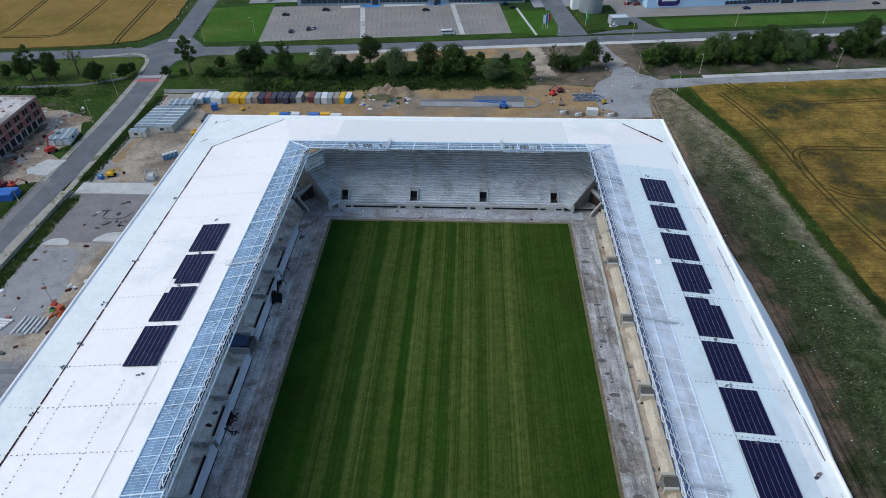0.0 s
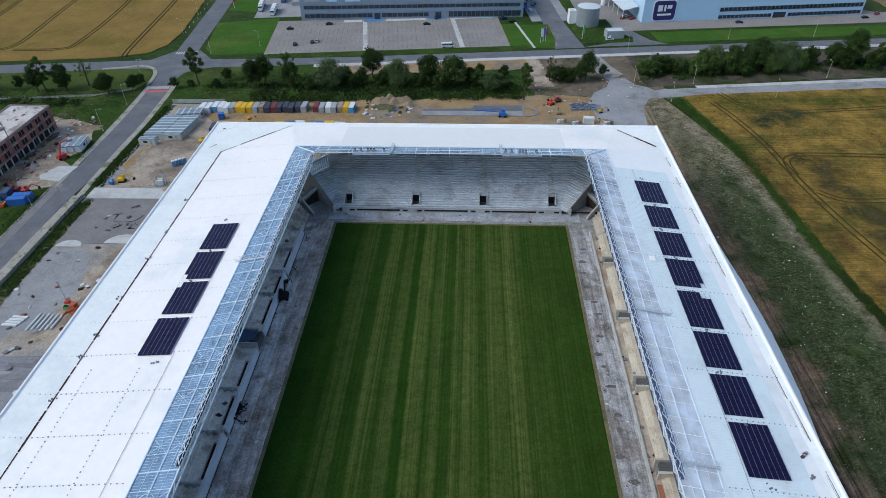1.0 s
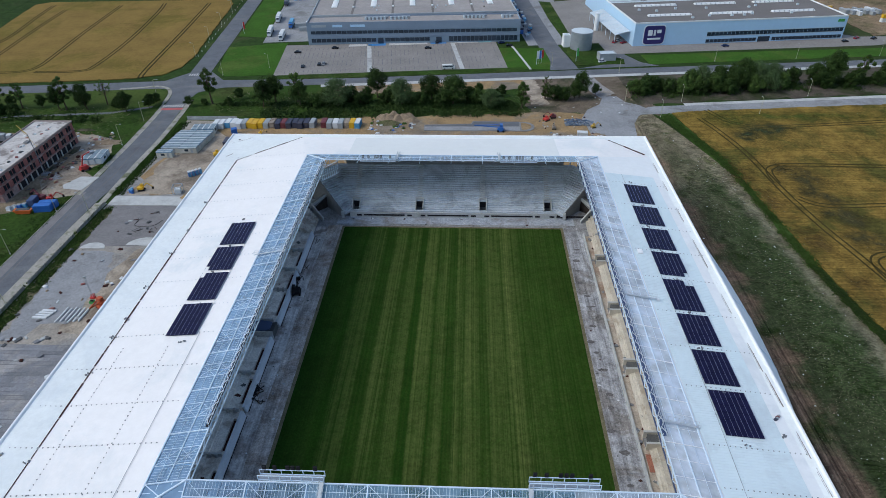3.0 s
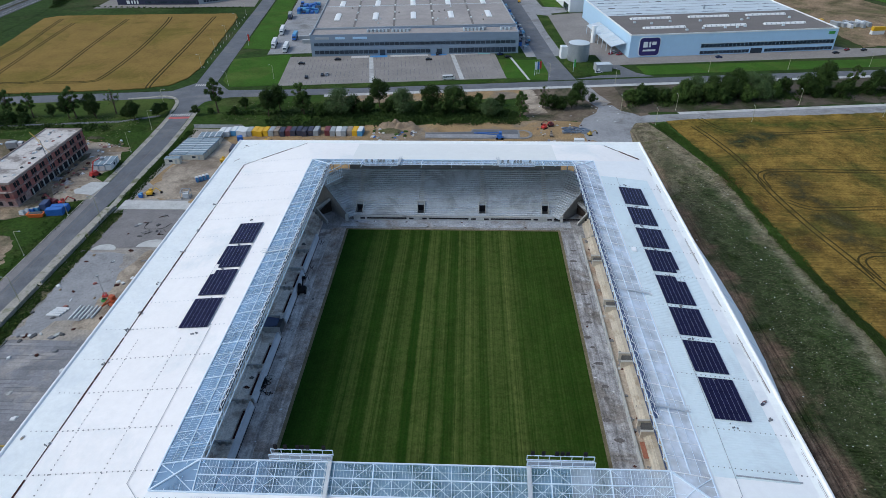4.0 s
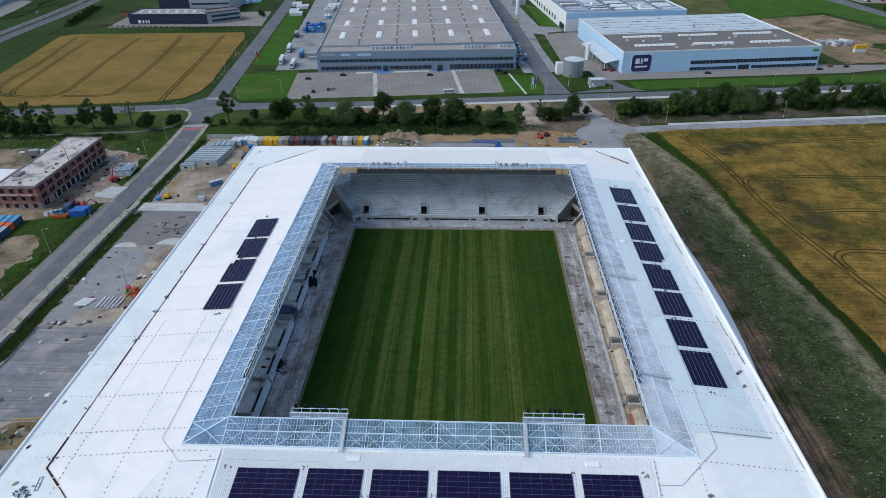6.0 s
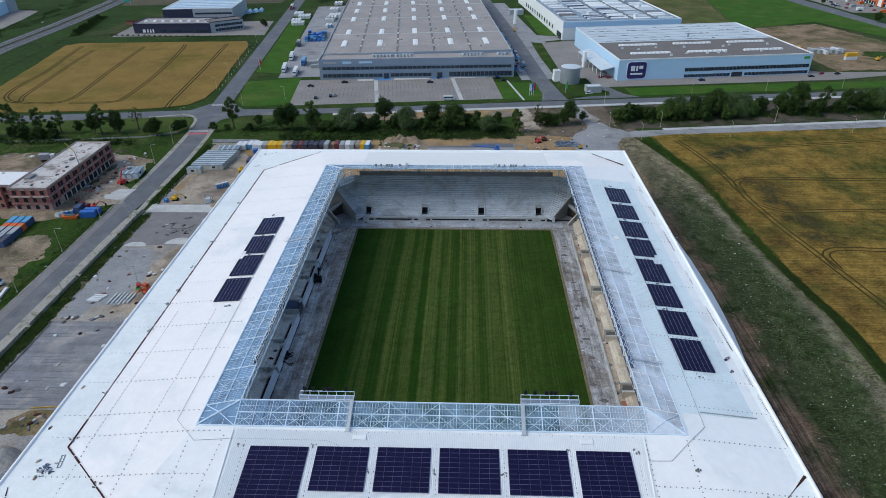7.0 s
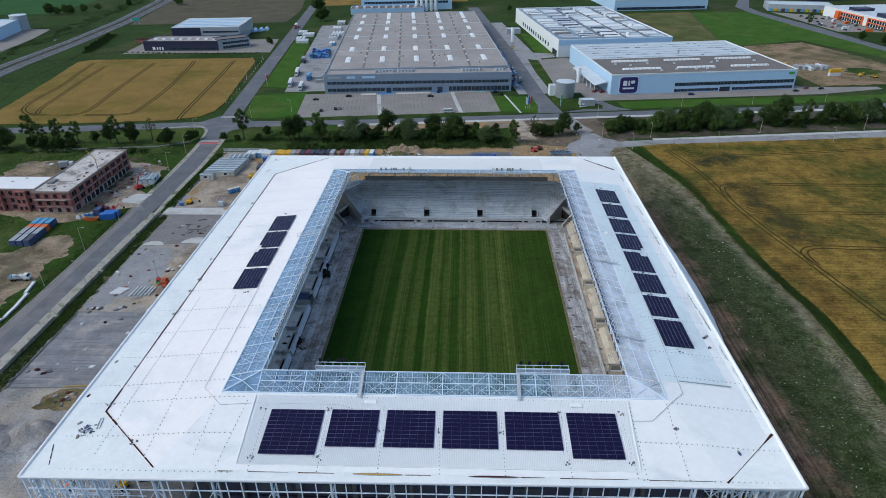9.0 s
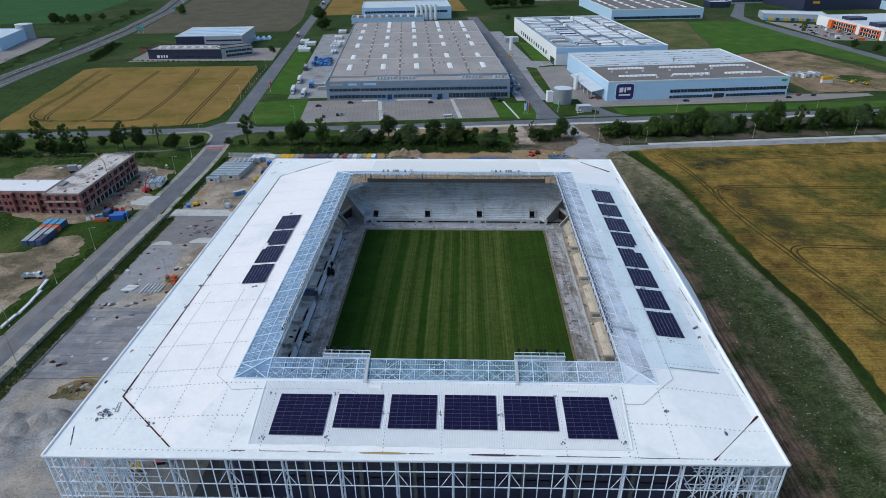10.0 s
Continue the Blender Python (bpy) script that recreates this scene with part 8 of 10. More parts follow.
protos = [
    make_tree(1, 13, 4.6, 3.4, LEAF_DARK, 0.27, 5200, "round", "broad dark green deciduous tree"),
    make_tree(2, 12, 5.6, 1.6, LEAF_PALE, 0.22, 8200, "wide", "grey-green willow with a low rounded crown"),
    make_tree(3, 14, 3.6, 3.8, LEAF, 0.26, 3200, "thin", "slender open-crowned green tree"),
    make_tree(4, 13, 2.6, 1.5, LEAF, 0.24, 4600, "tall", "narrow columnar bright green tree"),
    make_tree(5, 7, 2.6, 1.5, LEAF_DARK, 0.24, 2600, "round", "small dark green tree"),
    make_tree(6, 5, 2.8, 0.3, LEAF_DARK, 0.24, 3000, "bush", "dense dark green bush"),
    make_tree(7, 12, 5.2, 2.2, LEAF_DARK, 0.26, 8000, "wide", "large dense dark green tree"),
    make_tree(8, 9, 4.4, 0.8, LEAF, 0.24, 6600, "wide", "dense green hedge tree"),
    make_tree(9, 13, 3.4, 4.5, LEAF, 0.24, 420, "thin", "almost bare tree with thin twigs"),
]
rt = random.Random(21)


def plant(kind, x, y, s=1.0):
    t = copy_thing(protos[kind], pose(x, y, 0, 0, 0, rt.uniform(0, 360)) @ Matrix.Diagonal((s * 1.16, s * 1.16, s * rt.uniform(0.98, 1.12), 1)))
    return t


for k, x, y, s in ((2, -129.2, 267.7, 1.2), (0, -102.1, 263.5, 1.0), (0, -97, 269, 0.98), (2, -86, 268, 1.1), (0, -84.5, 266, 0.9), (1, -65.5, 265, 1.1), (5, -76, 265, 1.2), (4, -72, 268, 1.0), (4, -139.4, 264, 0.75), (4, -158.9, 263.7, 0.85), (4, -117.3, 273.9, 0.8), (4, -119.4, 264.3, 0.65), (5, -132.6, 267, 0.6),
                   (0, -47.3, 277, 1.05), (1, -34, 267, 0.98), (5, -41, 268, 1.2), (6, -20, 275, 0.95), (6, -9, 267.5, 1.12), (5, -24, 267, 1.3), (5, -15, 265, 1.3), (5, -55, 267, 1.3), (4, -51.5, 271, 1.0), (4, 4, 281, 0.8), (5, -1, 275, 1.2), (4, 0, 272, 1.0), (1, 9.4, 263.5, 0.78), (4, 15.5, 279, 0.8), (5, 14, 268, 1.1), (3, 24.5, 264, 1.0), (8, 37.1, 276.5, 0.9), (3, 37, 275.5, 0.62), (5, 41, 275, 1.3), (5, 46, 275.5, 1.2), (0, 54.2, 278, 0.92), (6, 51.5, 276, 0.7), (4, 63, 282, 0.75)):
    plant(k, x, y, s)
for u, v, k, s in ((81, -24, 7, 0.75), (85, -27, 5, 1.3), (89, -23, 5, 1.5), (94, -22, 5, 1.3), (98, -26, 5, 1.2), (104, -27, 7, 0.9), (109, -24, 7, 1.1), (112, -29, 5, 1.4), (116, -22, 1, 0.9), (120, -28, 7, 1.0), (125, -23, 6, 0.95), (128, -29, 5, 1.5), (132, -25, 6, 1.0), (137, -21, 6, 1.1), (140, -29, 7, 0.9), (144, -24, 1, 1.1), (149, -28, 1, 0.85), (153, -22, 1, 1.0), (157, -26, 7, 0.9), (164, -20, 5, 1.5), (176, -23, 6, 0.9), (181, -26, 5, 1.3), (184, -22, 0, 1.05), (188, -20, 0, 1.2), (192, -27, 5, 1.4), (198, -22, 5, 1.3), (202, -21, 2, 1.0), (208, -25, 5, 1.4), (214, -22, 0, 0.9), (221, -24, 6, 0.95), (228, -22, 7, 1.2), (236, -25, 1, 1.1), (243, -22, 6, 1.0), (252, -25, 7, 1.2), (262, -22, 6, 1.0), (273, -25, 1, 1.1), (285, -22, 7, 1.1), (298, -25, 6, 1.0), (310, -22, 7, 1.1)):
    p = grid(u, v)
    plant(k, p.x, p.y, s)
for k, x, y, s in ((2, -268, 250, 0.9), (6, -258, 251, 0.95), (2, -249, 260, 1.2), (2, -240, 256, 0.9), (5, -236, 252, 1.3), (4, -228, 262, 0.9), (5, -230, 253, 1.2), (4, -213, 262, 0.85), (0, -202, 258, 0.8), (2, -199, 259, 1.1), (0, -191, 262, 0.85), (0, -188.5, 259, 0.7), (8, -182, 266, 1.05), (0, -168, 257, 0.75), (4, -171, 259, 1.0), (4, -159, 262, 0.8), (4, -157.5, 268, 0.75), (6, -286, 248, 0.95), (2, -300, 250, 1.0), (6, -312, 246, 1.0), (5, -222, 254, 1.0), (5, -176, 262, 0.7), (5, -245, 254, 1.2), (5, -262, 248, 1.2), (5, -278, 247, 1.3)):
    plant(k, x, y, s)
for u, v, k, s in ((-140, 476, 6, 1.3), (-136, 470, 6, 1.2), (-127, 396, 6, 1.1), (-124, 402, 0, 1.0), (-474, 490, 6, 1.1), (-467, 494, 7, 1.0), (-458, 497, 7, 1.2), (-452, 499, 7, 1.1), (-443, 512, 7, 1.0), (-430, 528, 7, 0.9), (-405, 568, 5, 1.3), (-329, 250, 5, 0.9), (-331, 264, 5, 1.0), (-332, 278, 5, 0.9), (-334, 292, 5, 1.0), (-335, 306, 5, 0.9), (-337, 320, 5, 0.9), (402, 300, 3, 1.0), (398, 210, 4, 1.2), (406, 190, 4, 1.2), (-166, 268, 4, 0.8), (-163, 262, 4, 0.8),
                   (95, 560, 6, 1.6), (106, 566, 6, 1.7), (118, 570, 6, 1.6), (130, 566, 7, 1.8), (144, 570, 6, 1.5), (156, 575, 7, 1.5), (100, 440, 4, 1.0), (-335, 560, 7, 1.4), (-300, 740, 6, 1.5), (-260, 745, 6, 1.5), (-220, 748, 6, 1.5)):
    p = grid(u, v)
    plant(k, p.x, p.y, s)
for k, x, y, s in ((5, -60, 270, 1.4), (7, -38, 272, 0.9), (7, 3, 270, 0.8), (2, -232, 258, 1.05), (2, -222, 260, 0.9)):
    plant(k, x, y, s)
for t in protos:
    for o in t.children:
        bpy.data.objects.remove(o)
    bpy.data.objects.remove(t)


# weeds and low undergrowth
def tufts(name, label, spots, size, mat, seed):
    r = np.random.RandomState(seed)
    v, f = [], []
    for x, y, z, spread, n in spots:
        p = np.stack([r.normal(x, spread, n), r.normal(y, spread, n), z + np.abs(r.normal(0, size * 0.8, n))], 1)
        a = r.normal(size=(n, 3))
        a /= np.linalg.norm(a, axis=1)[:, None]
        b = r.normal(size=(n, 3))
        b -= a * (a * b).sum(1)[:, None]
        b /= np.linalg.norm(b, axis=1)[:, None]
        s = size * r.uniform(0.5, 1.3, (n, 1))
        q = np.stack([p - a * s, p - b * s * 0.6, p + a * s, p + b * s * 0.6], 1)
        k = len(v)
        v.extend(map(tuple, q.reshape(-1, 3)))
        f.extend((k + 4 * i, k + 4 * i + 1, k + 4 * i + 2, k + 4 * i + 3) for i in range(n))
    me = bpy.data.meshes.new(name)
    me.from_pydata(v, [], f)
    me.materials.append(mat)
    return tagged(new(name, me), label, "plants", "", "stuff")


under = []
for k in range(240):
    x = rt.uniform(-80, 22)
    under.append((x, 267 + 0.02 * x + rt.uniform(-3, 5), 0.1, 1.3, 60))
for k in range(70):
    x = rt.uniform(-125, -80)
    under.append((x, 266 + rt.uniform(-1, 3), 0.1, 1.0, 24))
for k in range(220):
    p = grid(rt.uniform(80, 315), rt.uniform(-31, -17))
    under.append((p.x, p.y, 0.1, 1.5, 60))
# extra dark tufts added to stand in for shade on the verge
for k in range(260):
    x = rt.uniform(-100, 24)
    under.append((x, 257 + 0.05 * x + rt.uniform(-3, 9), 0.1, 1.3, 44))
for k in range(26):
    p = grid(-295 + 5.0 * k, 241 - 13.5 * min(k / 13, 1) - 3.5 * max(k / 13 - 1, 0))
    under.append((p.x, p.y, 0.2, 0.55, 34))
for k in range(110):
    under.append((rt.uniform(-320, -175), 247 + rt.uniform(-3, 3), 0.1, 1.2, 34))
for k in range(150):
    p = grid(rt.uniform(-412, -390) - 0.1 * k * 0.3, 150 + 3.2 * k)
    under.append((p.x, p.y, 0.1, 2.2, 40))
for k in range(60):
    p = grid(-328 - 0.16 * k + rt.uniform(-1.5, 1.5), 244 + 1.5 * k)
    under.append((p.x, p.y, 0.4, 1.6, 110))
tufts("undergrowth", "dark tangled undergrowth below the trees, thickened in place of shade", under, 0.5, LEAF_DARK, 4)
hedge_line = curve_points([(91, 253), (97, 230), (103.5, 200), (106.5, 145), (109.5, 118), (112.3, 100), (113.2, 80), (112.0, 50), (109.5, -80)], 30)
weeds = [(x + rt.uniform(-1.4, 1.8), y + rt.uniform(-2, 2), 0.25, 0.8, 34) for x, y in hedge_line if y > 135 for _ in range(4)]
low_weeds = [(x + rt.uniform(-1.0, 1.2), y + rt.uniform(-2, 2), 0.2, 0.6, 30) for x, y in hedge_line if y <= 135 for _ in range(4)]
tufts("field_edge_weeds", "dark low weeds along the cereal field", low_weeds, 0.24, LEAF_DARK, 6)
weeds += [(-132.6 + rt.uniform(-1.7, 1.7), y * 0.5, 0.1, 0.7, 24) for y in range(20, 336)]
weeds += [(-151.4 + rt.uniform(-1.2, 1.2), y * 0.5, 0.1, 0.7, 8) for y in range(20, 420) if not 348 < y < 392]
weeds += [(-134.6 + rt.uniform(-1.1, 1.1), 177 + k * 0.17, 0.2, 0.55, 20) for k in range(390)]
tufts("weeds", "green rank weeds along fences and field edges", weeds, 0.27, WEEDS, 5)


# ---- vehicles and site clutter ----
def spin(cx, z, y0, y1, r):
    g = Geo()
    n = 14
    ring = [(cx + r * math.cos(k * 2 * math.pi / n), z + r * math.sin(k * 2 * math.pi / n)) for k in range(n)]
    return g.solid([(x, y0, h) for x, h in ring], [(x, y1, h) for x, h in ring])


def wheels(parent, axles, half, r, w=0.25):
    for x in axles:
        for s in (-1, 1):
            y0, y1 = sorted((s * half, s * (half - w)))
            part("wheel", spin(x, r, y0, y1, r), BLACK, parent)


def car(m, paint, label="parked car", kind="car"):
    c = thing("car", label, "car", m, "parked cars")
    prof = [(-2.1, 0.35), (-2.15, 0.8), (-1.3, 0.95), (1.1, 0.95), (2.0, 0.8), (2.1, 0.35)]
    part("body", Geo().solid([(x, -0.88, z) for x, z in prof], [(x, 0.88, z) for x, z in prof]), paint, c)
    cab = [(-1.75, 0.93), (-1.1, 1.42), (0.35, 1.45), (1.15, 0.93)]
    part("glazing", Geo().solid([(x, -0.74, z) for x, z in cab], [(x, 0.74, z) for x, z in cab]), GLASS_DARK, c)
    part("roof", Geo().box(-1.05, 0.3, -0.68, 0.68, 1.4, 1.5), paint, c)
    wheels(c, (-1.3, 1.35), 0.9, 0.33)
    return c


def truck(m, cab, box, label, length=13.0):
    t = thing("truck", label, "truck", m, "parked trucks")
    part("trailer", Geo().box(-length, -0.6, -1.25, 1.25, 1.2, 3.9), box, t)
    part("chassis", Geo().box(-length, 2.2, -0.6, 0.6, 0.7, 1.2), BLACK, t)
    prof = [(0.0, 0.8), (0.0, 3.5), (1.6, 3.4), (2.3, 2.2), (2.4, 0.8)]
    c = part("cab", Geo().solid([(x, -1.2, z) for x, z in prof], [(x, 1.2, z) for x, z in prof]), cab, t)
    part("windscreen", Geo().solid([(1.75, -1.1, 3.15), (2.28, -1.1, 2.3), (2.34, -1.1, 2.3), (1.82, -1.1, 3.15)], [(1.75, 1.1, 3.15), (2.28, 1.1, 2.3), (2.34, 1.1, 2.3), (1.82, 1.1, 3.15)]), GLASS_DARK, c)
    wheels(t, (-length + 1.2, -length + 2.5, -length + 3.8, -1.0, 1.5), 1.25, 0.5, 0.35)
    return t


def container(x, y, turn, mat, length=6.06, label="steel shipping container", z=0.0, name="container"):
    c = thing(name, label, "container", pose(x, y, z, 0, 0, turn), "containers")
    h = 2.6
    part("body", Geo().box(-length / 2 + 0.05, length / 2 - 0.05, -1.17, 1.17, 0.0, h - 0.08), mat, c)
    part("roof", Geo().box(-length / 2 + 0.1, length / 2 - 0.1, -1.1, 1.1, h - 0.1, h - 0.02), WHITE_BOX if mat in (WHITE_BOX, SKYBLUE) else mat, c)
    g = Geo()
    for k in range(int(length / 0.55)):
        u = -length / 2 + 0.35 + k * 0.55
        g.box(u, u + 0.22, -1.22, 1.22, 0.3, h - 0.25)
    part("corrugation", g, mat, c)
    part("door", Geo().box(length / 2 - 0.04, length / 2 + 0.03, -1.0, 1.0, 0.3, 2.4), mat, c)
    return c


def cabin(x, y, turn, length=6.0, roof_mat=CABIN_ROOF, z=0.0, wall=CABIN_WALL):
    c = thing("site_cabin", "cream site office cabin with a blue-grey roof", "cabin", pose(x, y, z, 0, 0, turn), "site cabins")
    part("wall", Geo().box(-length / 2, length / 2, -1.2, 1.2, 0.1, 2.6), wall, c)
    part("roof", Geo().taper(-length / 2 - 0.05, length / 2 + 0.05, -1.25, 1.25, 2.6, 2.78, 0.1, 0.1), roof_mat, c)
    part("trim", Geo().box(-length / 2 - 0.04, length / 2 + 0.04, -1.24, 1.24, 2.45, 2.6), SKYBLUE, c)
    for y in (-1.12, 1.12):
        part("roof_edge", Geo().box(-length / 2, length / 2, y - 0.1, y + 0.1, 2.74, 2.84), WHITE_BOX, c, "white roof edge beam")
    part("roof_rib", Geo().box(-0.06, 0.06, -1.0, 1.0, 2.74, 2.82).box(-length / 2, -length / 2 + 0.14, -1.0, 1.0, 2.74, 2.82), DARK_BOX, c)
    part("window", Geo().box(-1.4, 0.2, -1.23, -1.15, 1.0, 2.0), GLASS_DARK, c)
    part("door", Geo().box(1.2, 2.1, -1.23, -1.15, 0.15, 2.15), GREY_BOX, c)
    return c


def boom_lift(m, paint, label, folded=True, reach=9.0):
    b = thing("boom_lift", label, "lift", m)
    part("chassis", Geo().taper(-1.7, 1.7, -1.1, 1.1, 0.4, 1.0, 0.2, 0.1), paint, b)
    wheels(b, (-1.2, 1.2), 1.25, 0.5, 0.4)
    part("turret", Geo().taper(-1.5, 1.2, -0.9, 0.9, 1.0, 2.0, 0.2, 0.1), paint, b)
    if folded:
        part("boom", Geo().bar((-1.2, 0, 2.0), (-reach, 0.2, 2.4), 0.25).bar((-reach, 0.2, 2.4), (-1.0, 0.5, 2.9), 0.2), paint, b)
        part("basket", Geo().box(-0.6, 0.8, -0.2, 1.4, 2.2, 3.2), paint, b)
    else:
        part("boom", Geo().bar((-0.6, 0, 1.8), (0.8, 0, 6.0), 0.25).bar((0.8, 0, 6.0), (3.6, 0, 6.6), 0.2), paint, b)
        part("basket", Geo().box(3.2, 4.6, -0.8, 0.8, 5.6, 6.6), STEEL_GREY, b)
    return b


def digger(m, paint, label, name="excavator"):
    d = thing(name, label, "digger", m @ Matrix.Diagonal((0.82, 0.82, 0.82, 1)))
    for s in (-1, 1):
        part("track", Geo().taper(-1.6, 1.6, s * 0.95 - 0.28, s * 0.95 + 0.28, 0, 0.8, 0.3, 0), BLACK, d)
    part("body", Geo().taper(-1.7, 1.0, -1.15, 1.15, 0.8, 1.9, 0.15, 0.1), paint, d)
    cab = part("cab", Geo().taper(-0.3, 1.1, 0.1, 1.1, 1.9, 3.0, 0.15, 0.1), paint, d)
    part("glass", Geo().box(0.2, 1.12, 0.2, 1.05, 2.0, 2.7), GLASS_DARK, cab)
    part("boom", Geo().bar((0.8, -0.3, 1.6), (3.2, -0.3, 3.8), 0.25).bar((3.2, -0.3, 3.8), (5.4, -0.3, 1.8), 0.2), paint, d)
    part("bucket", Geo().taper(4.9, 5.8, -0.8, 0.2, 0.8, 1.8, 0.15, 0), BLACK, d)
    return d


LAMP_POST = material("weathered_galvanised_post", (0.36, 0.36, 0.25), 0.6, metal=0.2, vary=0.15)


def street_lamp(x, y, turn, h=9.0, arm=2.0):
    l = thing("street_lamp", "weathered grey-green street lamp with a single arm", "street lamp", pose(x, y, 0, 0, 0, turn), "street lamps")
    part("foot", Geo().tube(0, 0, 0, 0.5, 0.22, 8), CONCRETE_PALE, l)
    part("pole", Geo().tube(0, 0, 0.3, h, 0.12, 8, 0.07), LAMP_POST, l)
    part("arm", Geo().bar((0, 0, h - 0.05), (arm, 0, h + 0.25), 0.06), LAMP_POST, l)
    part("lamp_head", Geo().taper(arm - 0.3, arm + 0.6, -0.16, 0.16, h + 0.15, h + 0.32, 0.1, 0.05), GREY_BOX, l)
    return l


def heap(name, x, y, rx, ry, h, mat, label, seed, n=40):
    """An uneven pile with a few rounded crests."""
    r = random.Random(seed)
    waves = [(r.randrange(2, 7), r.uniform(0, 6.28), r.uniform(0.04, 0.13)) for _ in range(4)]
    crests = [(r.uniform(-0.45, 0.45), r.uniform(-0.45, 0.45), r.uniform(0.3, 0.5), r.uniform(0.45, 1.0)) for _ in range(5)]
    g, k = Geo(), 12
    rings = []
    for j in range(k):
        t = 1 - j / (k - 0.5)
        ring = []
        for i in range(n):
            a = i * 2 * math.pi / n
            edge = 1 + sum(q * math.sin(w * a + f) for w, f, q in waves)
            px, py = t * math.cos(a) * edge, t * math.sin(a) * edge
            top = max(c * math.exp(-((px - u) ** 2 + (py - v) ** 2) / (2 * s * s)) for u, v, s, c in crests)
            ring.append((x + rx * px, y + ry * py, -0.03 if j == 0 else h * top * (1 - t ** 3) + r.uniform(-0.03, 0.03) * h))
        rings.append(ring)
    for a, b in zip(rings, rings[1:]):
        for i in range(n):
            g.face(a[i], a[(i + 1) % n], b[(i + 1) % n], b[i])
    g.face(*rings[-1])
    return tagged(part(name, g, mat, smooth=True), label, "heap")


def scatter(name, label, x0, x1, y0, y1, n, lo, hi, mats, seed, z=0.12, cat="rubble"):
    """Loose bits, a few of them each one thing."""
    r = random.Random(seed)
    for k in range(n):
        x, y = r.uniform(x0, x1), r.uniform(y0, y1)
        w, d, h = r.uniform(lo, hi), r.uniform(lo, hi) * 0.6, r.uniform(lo, hi) * 0.45
        g = Geo().taper(-w, w, -d, d, -0.05, h, w * 0.25, d * 0.2).taper(-w * 0.4, w * 1.2, d * 0.4, d * 1.7, -0.05, h * 0.6, w * 0.15, d * 0.2)
        tagged(part(name, g, mats[k % len(mats)], at=pose(x, y, z, 0, 0, r.uniform(0, 180))), label, cat)


# car park and roads
for u, v, p, a in ((-84, 36, 1, 90), (-81.5, 37, 2, 88), (-93, 33, 1, 90), (-99, 60, 1, 0), (-77, 66, 1, 0), (-20, 60, 1, 5), (26, 66, 4, 20), (-14, 71, 1, 90), (30, 60, 1, 10)):
    car(grid_pose(u, v, 0.15, a), CAR_PAINTS[p], ("black", "black", "silver", "red", "navy")[p] + " parked car on grey paving")
for u, v, p, a in ((160, 45, 4, 5), (247, 52, 3, 30), (257, 50, 1, 20), (-430, 268, 0, 70), (-386, 310, 2, 88), (236, 46, 1, 4), (96, 60, 3, 50), (99, 63, 0, 40), (101, 58, 3, 30), (78, 24, 0, 10)):
    car(grid_pose(u, v, 0.15, a), CAR_PAINTS[p], ("white", "black", "silver", "red", "navy")[p] + " car parked at the works")
bus = thing("minibus", "white minibus parked beside the street", "van", grid_pose(-10.5, 21.6, 0.15, 0))
prof = [(-3.4, 0.4), (-3.5, 2.5), (2.2, 2.6), (3.1, 1.6), (3.5, 1.3), (3.5, 0.4)]
part("body", Geo().solid([(x, -1.0, z) for x, z in prof], [(x, 1.0, z) for x, z in prof]), CAR_PAINTS[0], bus)
for k in range(5):
    part("window", Geo().box(-3.1 + 1.15 * k, -2.1 + 1.15 * k, -1.04, 1.04, 1.5, 2.2), GLASS_DARK, bus)
part("windscreen", Geo().solid([(2.3, -0.9, 2.45), (3.12, -0.9, 1.65), (3.2, -0.9, 1.65), (2.4, -0.9, 2.45)], [(2.3, 0.9, 2.45), (3.12, 0.9, 1.65), (3.2, 0.9, 1.65), (2.4, 0.9, 2.45)]), GLASS_DARK, bus)
wheels(bus, (-2.2, 2.3), 1.02, 0.36)
for u, v, c, b, a, ln in ((-122, 98, WHITE_BOX, WHITE_BOX, -88, 13), (-121.5, 132, WHITE_BOX, WHITE_BOX, -88, 13), (-122, 178, DARK_BOX, GREY_BOX, -88, 10), (-110.5, 116, BLUE, SKYBLUE, -90, 11), (-113, 88, WHITE_BOX, WHITE_BOX, -90, 12), (-151, 352, RED, WHITE_BOX, -88, 12), (-152, 560, WHITE_BOX, WHITE_BOX, -88, 13), (-150, 640, DARK_BOX, WHITE_BOX, -90, 13)):
    truck(grid_pose(u, v, 0.1, a), c, b, ("white" if b is WHITE_BOX else "blue" if b is SKYBLUE else "grey") + " lorry trailer standing on asphalt", ln)
for u, v, n in ((-138, 270, 4), (-136, 304, 4), (-108, 285, 3), (-106, 305, 4)):
    for k in range(n):
        p = grid(u + 2.9 * k, v)
        container(p.x, p.y, 96, WHITE_BOX, 13 if v > 280 else 10, "white box trailer parked in a row", 0.1, "trailer")
rc = random.Random(8)
for i in range(5):
    for j in range(7):
        p = grid(-117 + 3.4 * i + rc.uniform(-0.3, 0.3), 196 + 4.5 * j)
        st = thing("crate_stack", "stack of blue plastic crates", "crates", pose(p.x, p.y, 0.1, 0, 0, 6.3), "crate stacks")
        h = rc.uniform(1.5, 4.2)
        for k in range(int(h / 0.9)):
            part("crate", Geo().taper(-1.3, 1.3, -1.8, 1.8, 0.9 * k, 0.9 * k + 0.85, 0.05, 0.05), [BLUE, SKYBLUE, BLUE, WALL_NAVY, BLUE][rc.randrange(5)], st)
